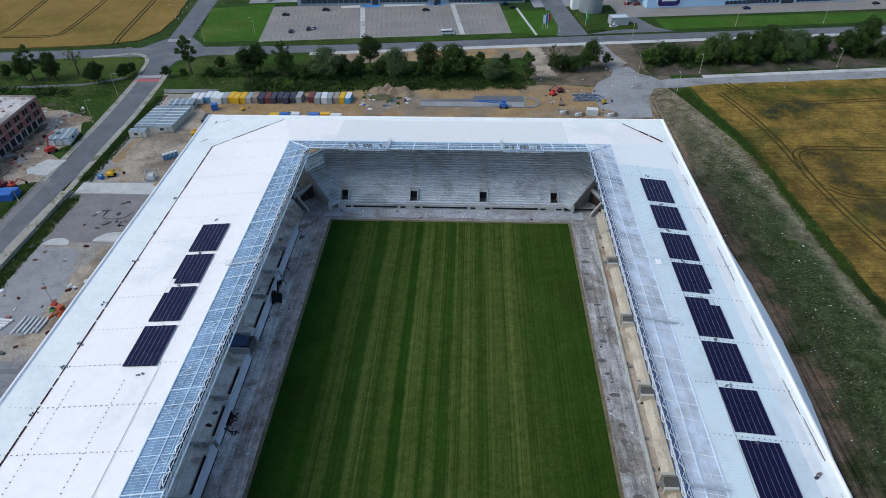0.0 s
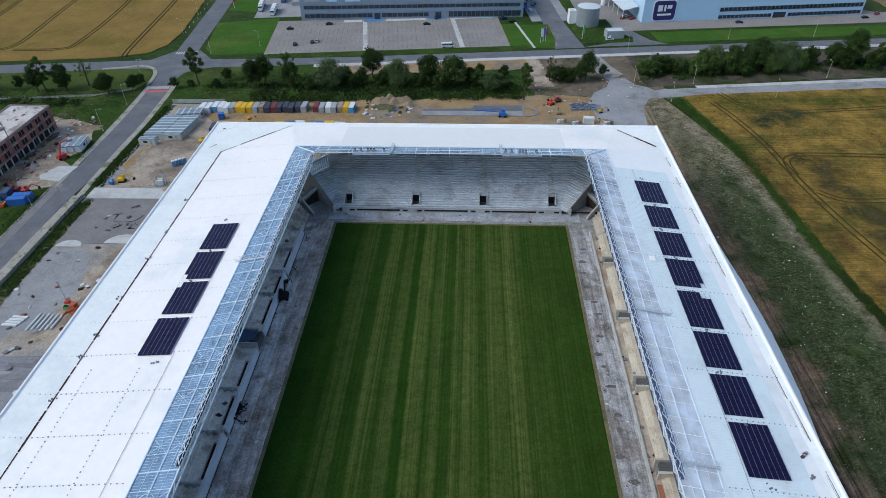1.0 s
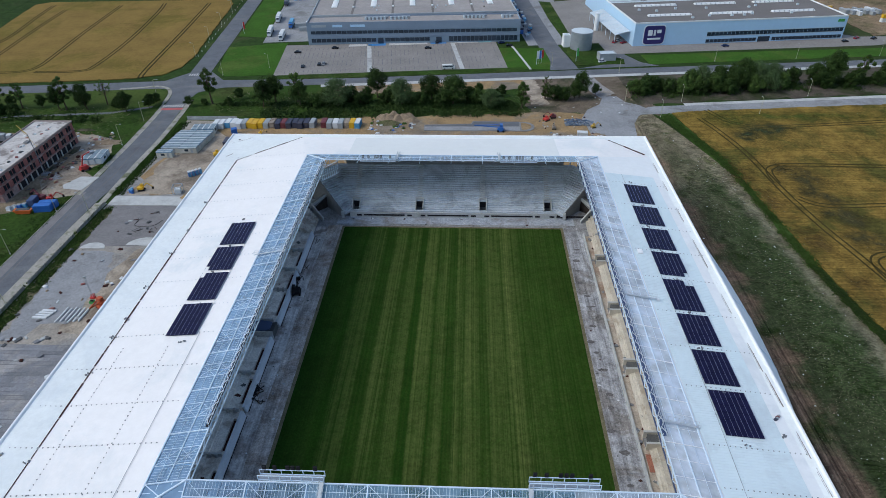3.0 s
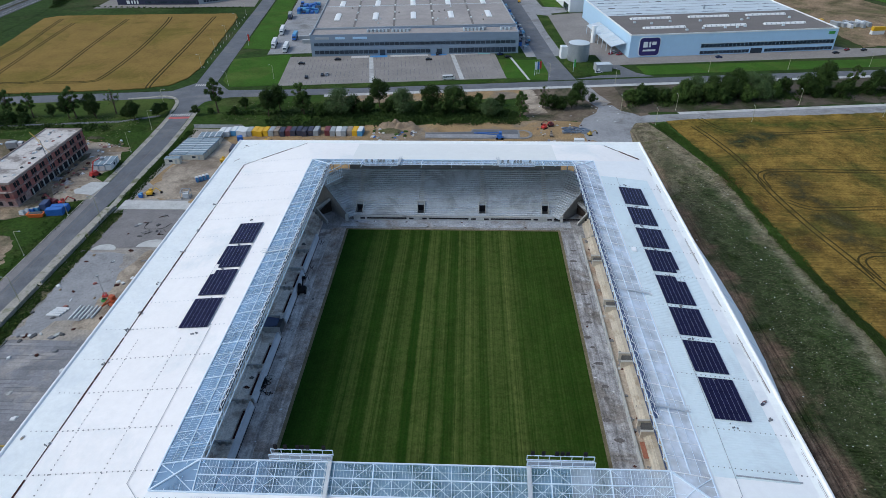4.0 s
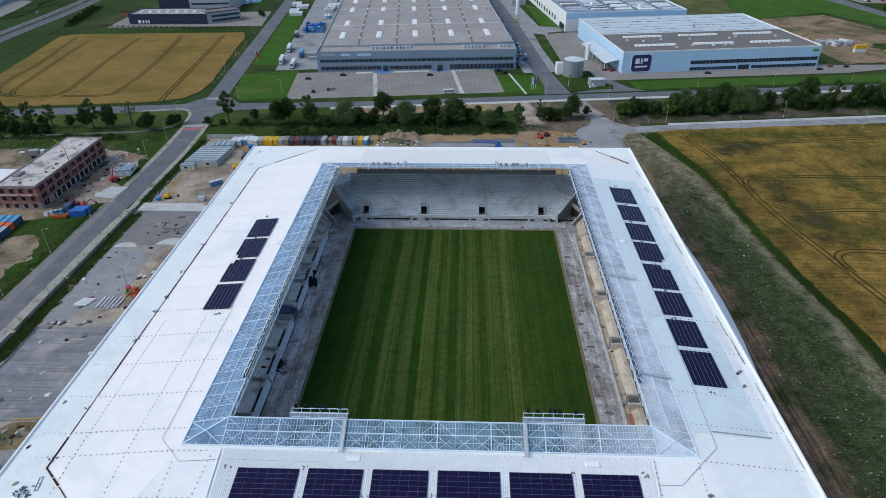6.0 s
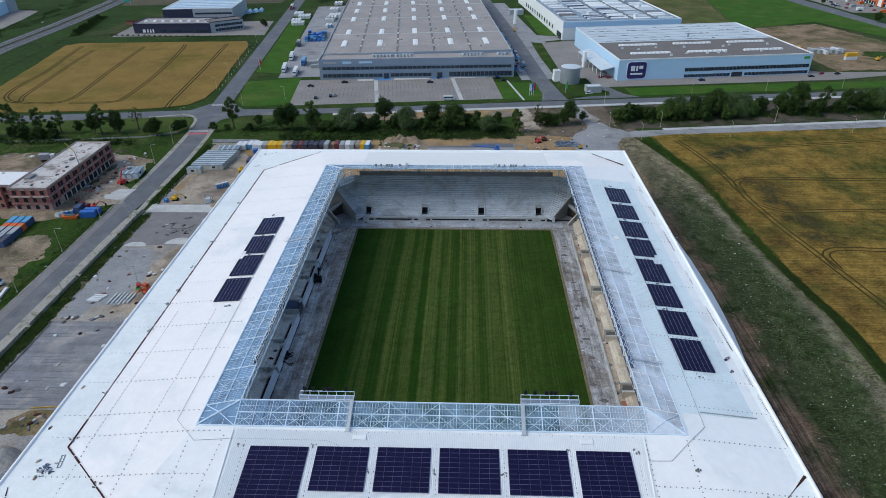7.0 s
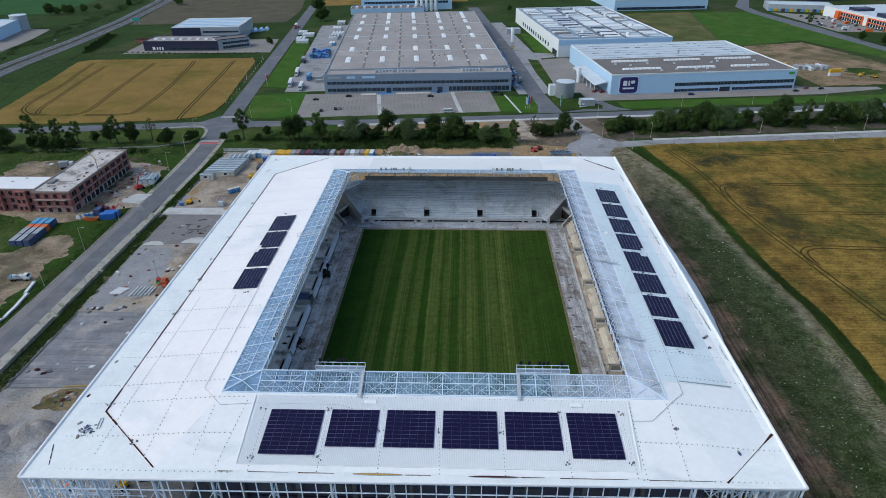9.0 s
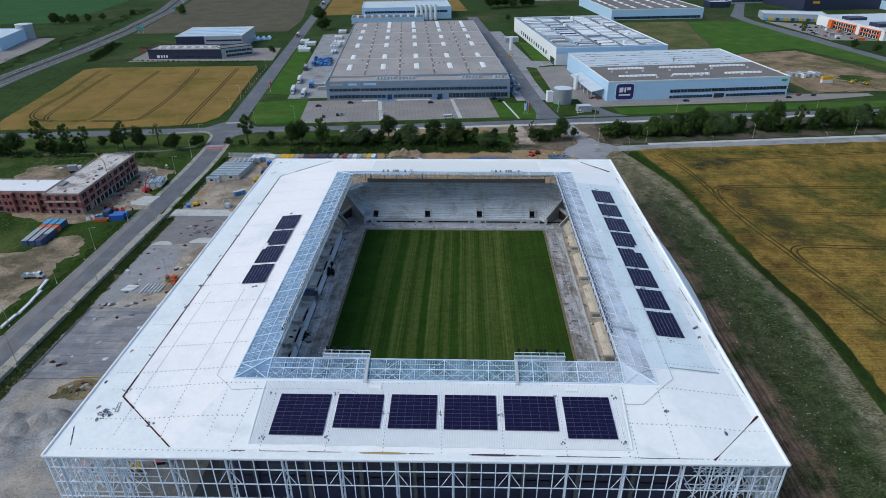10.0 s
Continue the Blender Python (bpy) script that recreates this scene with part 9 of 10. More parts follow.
for i in range(2):
    for j in range(22):
        p = grid(47.2 + 2.2 * i + rc.uniform(-0.2, 0.2), 88 + 6.6 * j)
        if rc.random() < 0.75 - 0.2 * i:
            st = thing("crate_stack", "stack of blue crates beside the warehouse wall", "crates", pose(p.x, p.y, 0.1, 0, 0, 6.3), "crate stacks")
            for k in range(rc.randrange(2, 4)):
                part("crate", Geo().taper(-0.9, 0.9, -2.2, 2.2, 1.1 * k, 1.1 * k + 1.05, 0.05, 0.05), [BLUE, GREY_BOX, SKYBLUE, WALL_NAVY, GREY_BOX][rc.randrange(5)], st)
for i in range(2):
    for j in range(34):
        p = grid(42.2 + 2.6 * i + 0.02 * j * 7 + rc.uniform(-0.4, 0.4), 80 + 7.6 * j)
        if rc.random() < 0.8 - 0.3 * i:
            st = thing("goods_stack", "dark stacked goods along the warehouse wall", "crates", pose(p.x, p.y, 0.1, 0, 0, 6.3), "goods stacks")
            for k in range(rc.randrange(1, 4)):
                part("crate", Geo().taper(-1.1, 1.1, -2.8, 2.6, 1.3 * k, 1.3 * k + 1.2, 0.06, 0.06), [DARK_BOX, STEEL_GREY, WALL_NAVY, BLUE_STEEL, BLUE][rc.randrange(5)], st)
for u, v, n, ln in ((-107, 290, 3, 15), (-108, 338, 3, 14), (-105, 254, 2, 11), (-140, 282, 3, 13), (-142, 318, 3, 13), (-106, 376, 3, 12)):
    for k in range(n):
        p = grid(u + 3.0 * k, v)
        container(p.x, p.y, 96, WHITE_BOX if k != 1 or v > 300 else SKYBLUE, ln, "white box trailer parked beside the warehouse", 0.1, "trailer")
for u, v in ((-94, 112), (-100, 108), (-104, 118), (-97, 122)):
    p = grid(u, v)
    container(p.x, p.y, 6, [GREY_BOX, WHITE_BOX, DARK_BOX, GREY_BOX][int(-u) % 4], 8, "grey plant container beside the warehouse", 0.1)
for u, v, m in ((-338, 403, TEAL), (-352, 584, TEAL)):
    g = thing("road_sign", "large teal motorway sign panel", "road sign", grid_pose(u, v))
    part("panel", Geo().box(-4, 4, -0.1, 0.1, 4, 7.2), m, g)
    for x in (-2.6, 2.6):
        part("post", Geo().bar((x, 0.2, 0), (x, 0.2, 7.5), 0.18), STEEL_GREY, g)
for u, v, m in ((63.5, 27, GREEN), (40, 24, WHITE_BOX), (41.5, 25, BLUE), (43, 26, RED), (-140, 106, RED)):
    g = thing("flag_pole", "slim flag pole with a hanging banner", "flag", grid_pose(u, v))
    part("pole", Geo().tube(0, 0, 0, 8, 0.09, 6), STEEL_WHITE, g)
    part("banner", Geo().box(0.1, 1.2, -0.04, 0.04, 3.2, 7.6), m, g)

# containers along the north edge of the site
row_mats = [WHITE_BOX, WHITE_BOX, SKYBLUE, WHITE_BOX, WHITE_BOX, GREY_BOX, YELLOW, YELLOW, YELLOW, GREY_BOX, TAN_BOX, DARK_BOX, MAROON, DARK_BOX, DARK_BOX, DARK_BOX, DARK_BOX, GREY_BOX, None, MAROON, GREY_BOX, WHITE_BOX, GREY_BOX, TAN_BOX, YELLOW, SKYBLUE]
names = {WHITE_BOX: "white", SKYBLUE: "light blue", GREY_BOX: "grey", YELLOW: "yellow", DARK_BOX: "dark blue", MAROON: "maroon", TAN_BOX: "rust-stained tan"}
x = -117.2
for k, m in enumerate(row_mats):
    if m:
        container(x, 240.4 + 0.06 * k + rc.uniform(-0.6, 0.6), 90 + rc.uniform(-3, 3), m, 6.06, names[m] + " steel container in the storage row", 0.07)
    x += 2.5 + rc.uniform(0.0, 0.25)
digger(pose(-94.6, 232.0, 0.08, 0, 0, 30) @ Matrix.Diagonal((0.6, 0.7, 0.6, 1)), YELLOW, "small yellow roller in front of the containers", "roller")
container(-106.6, 232.2, 20, BLUE, 2.6, "small blue tank container on the sand", 0.07)
container(-105.8, 220.6, 94, DARK_BOX, 6.06, "dark blue steel container on the sand", 0.07)
for i in range(2):
    for j in range(7):
        cabin(-127.6 + 7.6 * i + 0.25 * j, 213.0 + 2.55 * j, 2, 7.4, CABIN_ROOF, 0.05)
for j in range(4):
    cabin(-124.5 + 2.6 * j, 233.5 + 0.2 * j, 94, 6, CABIN_ROOF, 0.05)
cabin(-128.5, 208.8, 2, 6.5, CABIN_ROOF, 0.05)
for k in range(3):
    cabin(-159.0 + 2.6 * k, 204.4 + 0.5 * k, 96, 8.6, CABIN_ROOF, 0.15, WHITE_BOX)
fence = thing("site_fence", "weathered pale panel fence along the building yard", "fence")
for k in range(68):
    y = 20 + 2.2 * k
    part("post", Geo().box(-135.06, -134.94, y - 0.06, y + 0.06, 0, 1.75), CONCRETE, fence)
    if k % 13 != 6:
        part("panel", Geo().box(-135.03, -134.97, y + 0.06, y + 2.14, 0.1, 1.35), PAVEMENT, fence)
north_fence = thing("site_fence", "low grey concrete fence behind the containers", "fence")
for k in range(12):
    x = -134 + 2.0 * k
    part("panel", Geo().box(x + 0.06, x + 1.94, 247.5, 247.6, 0.1, 1.9), CONCRETE, north_fence)
    part("post", Geo().box(x - 0.06, x + 0.06, 247.4, 247.7, 0, 2.0), CONCRETE, north_fence)

# machines on the site
boom_lift(pose(-106.8, 111.8, 0.08, 0, 0, 70) @ Matrix.Diagonal((0.95, 0.95, 0.95, 1)), ORANGE_RED, "orange articulated boom lift on sandy ground", True, 4.2)
boom_lift(pose(13.5, 236.5, 0.1, 0, 0, -4), BLUE, "blue boom lift folded on the sand", True, 12)
boom_lift(pose(-156.8, 196.2, 0.15, 0, 0, 55) @ Matrix.Diagonal((1.15, 1.15, 1.0, 1)), RED, "red boom lift beside the white cabins", False)
digger(pose(38.5, 252.0, 0.1, 0, 0, 190), MAROON, "dark red compact loader on the sand", "telehandler")
digger(pose(35.2, 249.0, 0.1, 0, 0, 40) @ Matrix.Diagonal((1.1, 1.1, 0.85, 1)), RED, "red excavator on the sand")
digger(pose(37.6, 239.5, 0.1, 0, 0, 90) @ Matrix.Diagonal((0.8, 0.8, 0.8, 1)), TAN_BOX, "tan small loader on the sand", "loader")
digger(pose(55.5, 241.0, 0.1, 0, 0, 20) @ Matrix.Diagonal((0.8, 0.8, 0.8, 1)), YELLOW_DULL, "dull yellow small loader on the sand", "loader")
digger(pose(-107.0, 210.0, 0.08, 0, 0, 30), YELLOW, "yellow wheel loader on the sand", "loader")
digger(pose(70.0, 187.8, 0.12, 0, 0, 178), YELLOW, "yellow excavator beside the stadium")
digger(pose(-126.0, 180.0, 0.1, 0, 0, 10), YELLOW, "yellow mini excavator in the yard")
digger(pose(-161.0, 172.5, 0.15, 0, 0, 160) @ Matrix.Diagonal((1.25, 1.25, 1.1, 1)), MAROON, "dark red excavator in front of the brick shell")
digger(pose(-156.8, 171.5, 0.15, 0, 0, 30), RED, "red telehandler in front of the brick shell", "telehandler")
digger(pose(-51.6, 119.5, 0.13, 0, 0, 100) @ Matrix.Diagonal((1.3, 1.3, 1.0, 1)), BLACK, "black compact loader beside the stand", "loader")
p = grid(308, 82)
digger(pose(p.x, p.y, 0.2, 0, 0, 20), YELLOW, "yellow excavator on bare soil")
p = grid(316, 76)
digger(pose(p.x, p.y, 0.2, 0, 0, 200), YELLOW, "yellow excavator on bare soil")
p = grid(64, 214)
digger(pose(p.x, p.y, 0.1, 0, 0, 100), YELLOW, "yellow loader on the service road", "loader")
for k in range(4):
    wc = thing("portable_toilet", "blue portable toilet cabin on the sand", "toilet", pose(-111.5 + 1.1 * k, 191.5 + 0.9 * k, 0.05, 0, 0, 40), "portable toilets")
    part("cabin", Geo().taper(-0.55, 0.55, -0.55, 0.55, 0, 2.1, 0.05, 0.05), BLUE, wc)
    part("roof", Geo().taper(-0.6, 0.6, -0.6, 0.6, 2.1, 2.4, 0.2, 0.2), WHITE_BOX, wc)
    part("door", Geo().box(-0.4, 0.4, -0.62, -0.54, 0.1, 1.95), SKYBLUE, wc)
cage = thing("steel_cage", "grey steel frame cage in the yard", "cage", pose(-111.0, 178.5, 0.06, 0, 0, 10))
for sx in (-1.6, 1.6):
    for sy in (-1.6, 1.6):
        part("post", Geo().bar((sx, sy, 0), (sx, sy, 3.0), 0.12), STEEL_GREY, cage)
for z in (0.15, 3.0):
    for a, b in (((-1.6, -1.6), (1.6, -1.6)), ((1.6, -1.6), (1.6, 1.6)), ((1.6, 1.6), (-1.6, 1.6)), ((-1.6, 1.6), (-1.6, -1.6))):
        part("beam", Geo().bar((*a, z), (*b, z), 0.14), STEEL_GREY, cage)
part("panel", Geo().box(-1.0, 1.0, -1.0, 1.0, 0.1, 2.0), WHITE_BOX, cage)
for k, (x, y) in enumerate(((-129.5, 178.2), (-128.6, 177.8), (-129.2, 179.2))):
    drum = thing("barrel", "blue plastic barrel in the yard", "barrel", pose(x, y, 0.1), "barrels")
    part("drum", Geo().tube(0, 0, 0, 1.4, 0.55, 14), BLUE, drum)
    part("lid", Geo().tube(0, 0, 1.4, 1.48, 0.5, 14, 0.4), SKYBLUE, drum)
for k in range(6):
    pipe = thing("pipe_bundle", "pale steel beams stacked in the yard", "beams", pose(-117.0 + 1.25 * k, 107.5, 0.1, 0, 0, -4), "steel beams")
    part("beam", Geo().box(-0.16, 0.16, -3.2 + 0.5 * (k % 3), 3.4 - 0.4 * (k % 2), 0, 0.3), WHITE_BOX, pipe)
    part("beam", Geo().box(0.3, 0.52, -2.6, 2.6 - 0.3 * (k % 4), 0, 0.25), STEEL_GREY, pipe)
for k in range(4):
    pal = thing("panel_stack", "stack of white cladding panels in the yard", "panels", pose(-122.5 + 0.4 * k, 106.2 + 1.0 * k, 0.1, 0, 0, -3))
    part("panel", Geo().box(-2.4, 1.8, -0.4, 0.35, 0, 0.2), WHITE_BOX, pal)
    part("panel", Geo().box(-2.3, 1.9, -0.38, 0.33, 0.2, 0.4), WHITE_BOX, pal)
mast = thing("light_mast", "slim grey light mast in the yard", "mast", pose(-111.8, 115.5, 0))
part("pole", Geo().tube(0, 0, 0, 8, 0.1, 6, 0.06), STEEL_GREY, mast)
part("head", Geo().box(-0.4, 0.4, -0.2, 0.2, 7.6, 8.1), GREY_BOX, mast)
part("base", Geo().box(-0.7, 0.7, -0.5, 0.5, 0, 0.6), RED, mast)
mat_green = thing("green_bag", "green bulk bag on the sand", "bag", pose(-110.8, 113.2, 0.08))
part("bag", Geo().taper(-0.7, 0.7, -0.6, 0.6, 0, 0.9, 0.1, 0.1), GREEN, mat_green)
part("rim", Geo().box(-0.5, 0.5, -0.4, 0.4, 0.88, 0.95), BLACK, mat_green)

# container pair, coloured, west of the road, and skips by the brick shell
for j, row in enumerate(((GREY_BOX, WHITE_BOX, WHITE_BOX), (DARK_BOX, WHITE_BOX, WALL_NAVY), (ORANGE, ORANGE, ORANGE), (SKYBLUE, SKYBLUE, BLUE))):
    for i, m in enumerate(row):
        y = (142.2, 148.4, 152.9, 157.2)[j]
        ln = (6.06, 6.06, 2.6, 5.4)[j]
        box = container(-181.2 + 2.9 * i - 0.06 * (y - 142), y, 92, STEEL_BLUE if j < 2 else m if j == 2 else (SKYBLUE if i < 2 else STEEL_BLUE), ln, ("dark blue steel container with a pale roof on the grass", "dark blue steel container with a pale roof on the grass", "narrow orange container between blue ones", "blue steel container at the end of the block")[j], -0.08)
        if j == 3:
            part("roof_sheet", Geo().box(-ln / 2 + 0.1, ln / 2 - 0.1, -1.12, 1.12, 2.58, 2.64), SKYBLUE, box, "light blue roof sheet")
        if j < 2:
            part("roof_sheet", Geo().box(-ln / 2 + 0.1, ln / 2 - 0.1, -1.12, 1.12, 2.58, 2.64), (DARK_BOX if i == 2 else GREY_BOX, GREY_BOX)[j], box, "dusty grey roof sheet")
container(-155.6, 164.6, 8, BLUE, 6.06, "bright blue steel container by the road", -0.02)
container(-155.0, 167.2, 8, BLUE, 6.06, "bright blue steel container by the road", -0.02)
container(-162.0, 169.2, 96, STEEL_BLUE, 4.2, "dark blue small container by the brick shell", 0.05)
skip = thing("skip", "orange steel waste skip by the brick shell", "skip", pose(-161.8, 162.6, 0.12, 0, 0, 5))
part("tub", Geo().solid([(-2.4, -0.8, 0), (2.4, -0.8, 0), (2.4, 0.8, 0), (-2.4, 0.8, 0)], [(-3.2, -1.1, 1.5), (3.2, -1.1, 1.5), (3.2, 1.1, 1.5), (-3.2, 1.1, 1.5)]), ORANGE, skip)
part("waste", Geo().taper(-2.8, 2.8, -0.9, 0.9, 1.3, 1.8, 0.6, 0.3), CONCRETE_DARK, skip)
for k, (x, y, m) in enumerate(((-167.0, 165.5, WHITE_BOX), (-165.5, 166.2, BLUE), (-168.3, 164.4, WHITE_BOX), (-164.0, 167.0, SKYBLUE))):
    bag = thing("bulk_bag", "white and blue bulk bags by the brick shell", "bag", pose(x, y, 0.1), "bulk bags")
    part("bag", Geo().taper(-0.9, 0.9, -0.8, 0.8, 0, 1.4, 0.15, 0.15), m, bag)
    part("rim", Geo().taper(-0.7, 0.7, -0.6, 0.6, 1.38, 1.5, 0.1, 0.1), GREY_BOX, bag)
for x, y, a in ((-205, 222, 15), (-188, 226, 10)):
    truck(pose(x, y, 0.1, 0, 0, a), WHITE_BOX, GREY_BOX, "white flatbed truck on the dusty site", 5)
flat = thing("truck", "white flatbed truck loaded with pale bags on the sandy plot", "truck", pose(-160.2, 114.5, 0.1, 0, 0, 4), "parked trucks")
part("bed", Geo().box(-5.4, -0.3, -1.15, 1.15, 0.95, 1.2), STEEL_GREY, flat)
for s in (-1, 1):
    part("side_board", Geo().box(-5.4, -0.3, s * 1.15 - 0.05, s * 1.15 + 0.05, 1.2, 1.75), GREY_BOX, flat)
part("chassis", Geo().box(-5.2, 2.1, -0.5, 0.5, 0.55, 0.95), BLACK, flat)
prof = [(0.0, 0.7), (0.0, 2.45), (1.2, 2.4), (1.75, 1.55), (2.1, 1.4), (2.15, 0.7)]
cab_f = part("cab", Geo().solid([(x, -1.0, z) for x, z in prof], [(x, 1.0, z) for x, z in prof]), WHITE_BOX, flat)
part("windscreen", Geo().solid([(1.24, -0.9, 2.3), (1.74, -0.9, 1.62), (1.79, -0.9, 1.62), (1.29, -0.9, 2.3)], [(1.24, 0.9, 2.3), (1.74, 0.9, 1.62), (1.79, 0.9, 1.62), (1.29, 0.9, 2.3)]), GLASS_DARK, cab_f)
wheels(flat, (-4.2, -3.1, 1.2), 1.1, 0.45, 0.3)
for k in range(4):
    load = thing("bulk_bag", "pale bulk bag on the bed of the truck", "bag", pose(-164.9 + 1.2 * k, 114.2 + 0.09 * k, 1.3, 0, 0, 4 + 12 * k), "bulk bags")
    part("bag", Geo().taper(-0.5, 0.5, -0.7, 0.7, 0, 0.7 + 0.2 * (k % 2), 0.12, 0.15), (SKYBLUE, WHITE_BOX, GREY_BOX, WHITE_BOX)[k], load)
for k in range(4):
    slab_t = thing("concrete_slab", "pale precast slabs stacked on the verge", "slabs", pose((-155.0, -153.0, -152.3, -152.6)[k], (109.0, 101.5, 94.5, 86.5)[k], 0.06, 0, 0, 100 - 4 * k))
    part("slab", Geo().box(-4.0, 4.0, -0.6, 0.6, 0, 0.35), CONCRETE_PALE, slab_t)
    part("slab", Geo().box(-3.4, 3.6, -0.5, 0.5, 0.35, 0.65), WHITE_BOX, slab_t)

digger(pose(-92.6, 25.5, 0.06, 0, 0, 60), ORANGE, "orange mini excavator under the corner of the roof")
digger(pose(-80.5, 26.0, 0.06, 0, 0, 150), YELLOW, "yellow mini excavator under the roof")
digger(pose(-76.0, 28.5, 0.06, 0, 0, 10), RED, "red compact loader under the roof", "loader")

# parked site vehicles and crates close behind the north edge of the roof
for k, (x, kind) in enumerate(((-88.5, 0), (-84, 1), (-80.5, 2), (-76, 3), (-72.5, 1), (-68, 0), (-63.5, 2), (-50.5, 4), (-46, 4), (33, 3), (39, 5), (44, 2), (52, 5))):
    x, y = (x + 9.4, 223.8 + (k % 3) * 0.5) if x < 0 else (x + 5.0, 229.5 + (k % 2) * 1.6)
    if kind == 0:
        container(x, y, 3, YELLOW, 4.0, "yellow storage box on the sand", 0.05)
    elif kind == 1:
        container(x, y, 0, BLUE, 4.5, "blue storage container on the sand", 0.05)
    elif kind == 2:
        container(x, y, -4, WHITE_BOX, 4.5, "white storage container on the sand", 0.05)
    elif kind == 4:
        car(pose(x, y, 0.07, 0, 0, 5), CAR_PAINTS[3], "red car parked on the sand")
    else:
        pal = thing("pallet_stack", "pale building blocks on pallets on the sand", "pallets", pose(x, y, 0.06, 0, 0, 6))
        for q in range(3):
            part("block", Geo().taper(-1.8 + 1.3 * q, -0.7 + 1.3 * q, -0.5, 0.6, 0.15, 1.3 + 0.2 * q, 0.04, 0.04), (WHITE_BOX, CONCRETE_PALE, SPOIL)[q], pal)
        part("pallet", Geo().box(-1.9, 2.0, -0.6, 0.7, 0, 0.15), SPOIL, pal)

# heaps and loose rubble
scatter("broken_slab", "building rubble beside the spoil heap", -46, -26, 236, 249, 25, 0.3, 1.1, [WHITE_BOX, DARK_BOX, WEEDS, CONCRETE, SPOIL, RUST, BLUE], 51, 0.08)
scatter("broken_slab", "scraps beside the machines on the sand", 30, 56, 228, 254, 21, 0.2, 0.7, [WHITE_BOX, DARK_BOX, CONCRETE, BLUE_STEEL, RUST], 52, 0.08)
heap("soil_mound", -30.0, 250.5, 5, 3.4, 3.2, SPOIL, "brown lumpy heap of spoil on the sand", 13)
heap("soil_mound", -41.0, 251.0, 4.5, 3.4, 3.0, SPOIL, "brown lumpy heap of spoil on the sand", 14)
heap("soil_mound", -36.0, 250.5, 5.5, 4, 3.8, SPOIL, "brown lumpy heap of spoil on the sand", 1)
heap("soil_mound", -27.5, 247.0, 4, 3, 2.0, SPOIL, "brown lumpy heap of spoil on the sand", 2)
heap("rubble_mound", -38.0, 245.0, 6, 3.4, 1.8, WEEDY, "overgrown rubble heap on the sand", 3)
heap("rubble_mound", -177.0, 235.0, 5.0, 1.3, 1.0, SOIL, "grey rubble mound behind the brick shell", 71)
heap("rubble_mound", -212.0, 228.4, 5.2, 2.0, 2.2, ASPHALT_DARK, "dark covered heap behind the brick shell", 72)
heap("rubble_mound", -170.6, 213.5, 1.8, 5.0, 1.1, SOIL, "dark earth and scraps along the brick shell", 73)
heap("rubble_mound", -170.9, 199.0, 1.5, 4.5, 0.9, SOIL, "dark earth and scraps along the brick shell", 74)
heap("sand_mound", -112.5, 42.5, 6.5, 4.5, 2.2, GRAVEL, "grey gravel heap in the yard", 4)
heap("sand_mound", -120.0, 40.5, 5.5, 5.0, 2.0, GRAVEL, "grey gravel heap in the yard", 5)
heap("sand_mound", -106.0, 36.0, 6, 5, 1.8, ROUGHCAST, "dark gravel heap in the yard", 6)
heap("sand_mound", -117.0, 33.0, 6, 4, 1.6, ROUGHCAST, "dark gravel heap in the yard", 18)
patch("yard_pit", rough([(-117.6, 50.5), (-116.8, 55.6), (-113.2, 58.0), (-105.4, 58.6), (-103.0, 51.5), (-108, 49.4)], 0.7, 44, 2.0), SOIL_BROWN, 0.135, "dark brown dug-up ground at the edge of the paving", "soil")
heap("rubble_mound", -114.4, 53.2, 2.4, 1.6, 0.9, SOIL_BROWN, "brown dug soil beside the paving edge", 45)
heap("rubble_mound", -109.0, 55.6, 2.0, 1.3, 1.3, SITE_TAN, "pale dug sand beside the paving edge", 46)
beam = thing("timber_beam", "yellow timber formwork beam at the paving edge", "beam", pose(-110.2, 59.1, 0.16, 0, 0, 6))
part("web", Geo().box(-3.6, 3.6, -0.05, 0.05, 0.05, 0.25), YELLOW_DULL, beam)
for z in (0.0, 0.24):
    part("flange", Geo().box(-3.6, 3.6, -0.14, 0.14, z, z + 0.07), YELLOW_DULL, beam)
scatter("broken_slab", "broken kerbs round the dug-up ground", -117, -104, 49.5, 57, 14, 0.25, 0.8, [CONCRETE_DARK, CONCRETE, RUST, FIXING], 47, 0.18)
heap("soil_mound", -104, 207, 2.4, 2.0, 1.2, SAND, "small heap of yellow sand", 7)
heap("soil_mound", -107, 175, 2.6, 2.0, 1.0, SAND, "small heap of yellow sand", 8)
heap("rubble_mound", -160.5, 222.0, 7, 3, 1.5, SPOIL, "rubble heap beside the brick shell", 9)
heap("rubble_mound", -167.5, 206.0, 2, 8, 1.4, SPOIL, "rubble heap beside the brick shell", 10)
heap("rubble_mound", -168.2, 196.0, 1.8, 11, 1.4, SOIL_BROWN, "dark rubble bank along the brick shell", 15)
heap("rubble_mound", -165.0, 190.0, 2.4, 3, 1.0, ROUGHCAST, "grey rubble bank along the brick shell", 16)
scatter("broken_slab", "planks and rubble along the brick shell", -170, -163, 184, 210, 26, 0.4, 1.3, [RUST, CONCRETE_DARK, SPOIL, BRICK, SAND], 53, 0.3)
heap("soil_mound", 56.5, 233.0, 3.0, 2.4, 1.2, SPOIL, "brown heap by the forecourt", 12)
bits = [CONCRETE_DARK, WHITE_BOX, CONCRETE, FIXING, RUST]
scatter("broken_slab", "loose broken rubble on gravel", -131, -104, 57, 98, 18, 0.4, 0.9, bits, 31, 0.15)
scatter("broken_slab", "loose scraps in the yard", -132, -104, 98, 142, 15, 0.3, 0.9, bits, 32, 0.12)
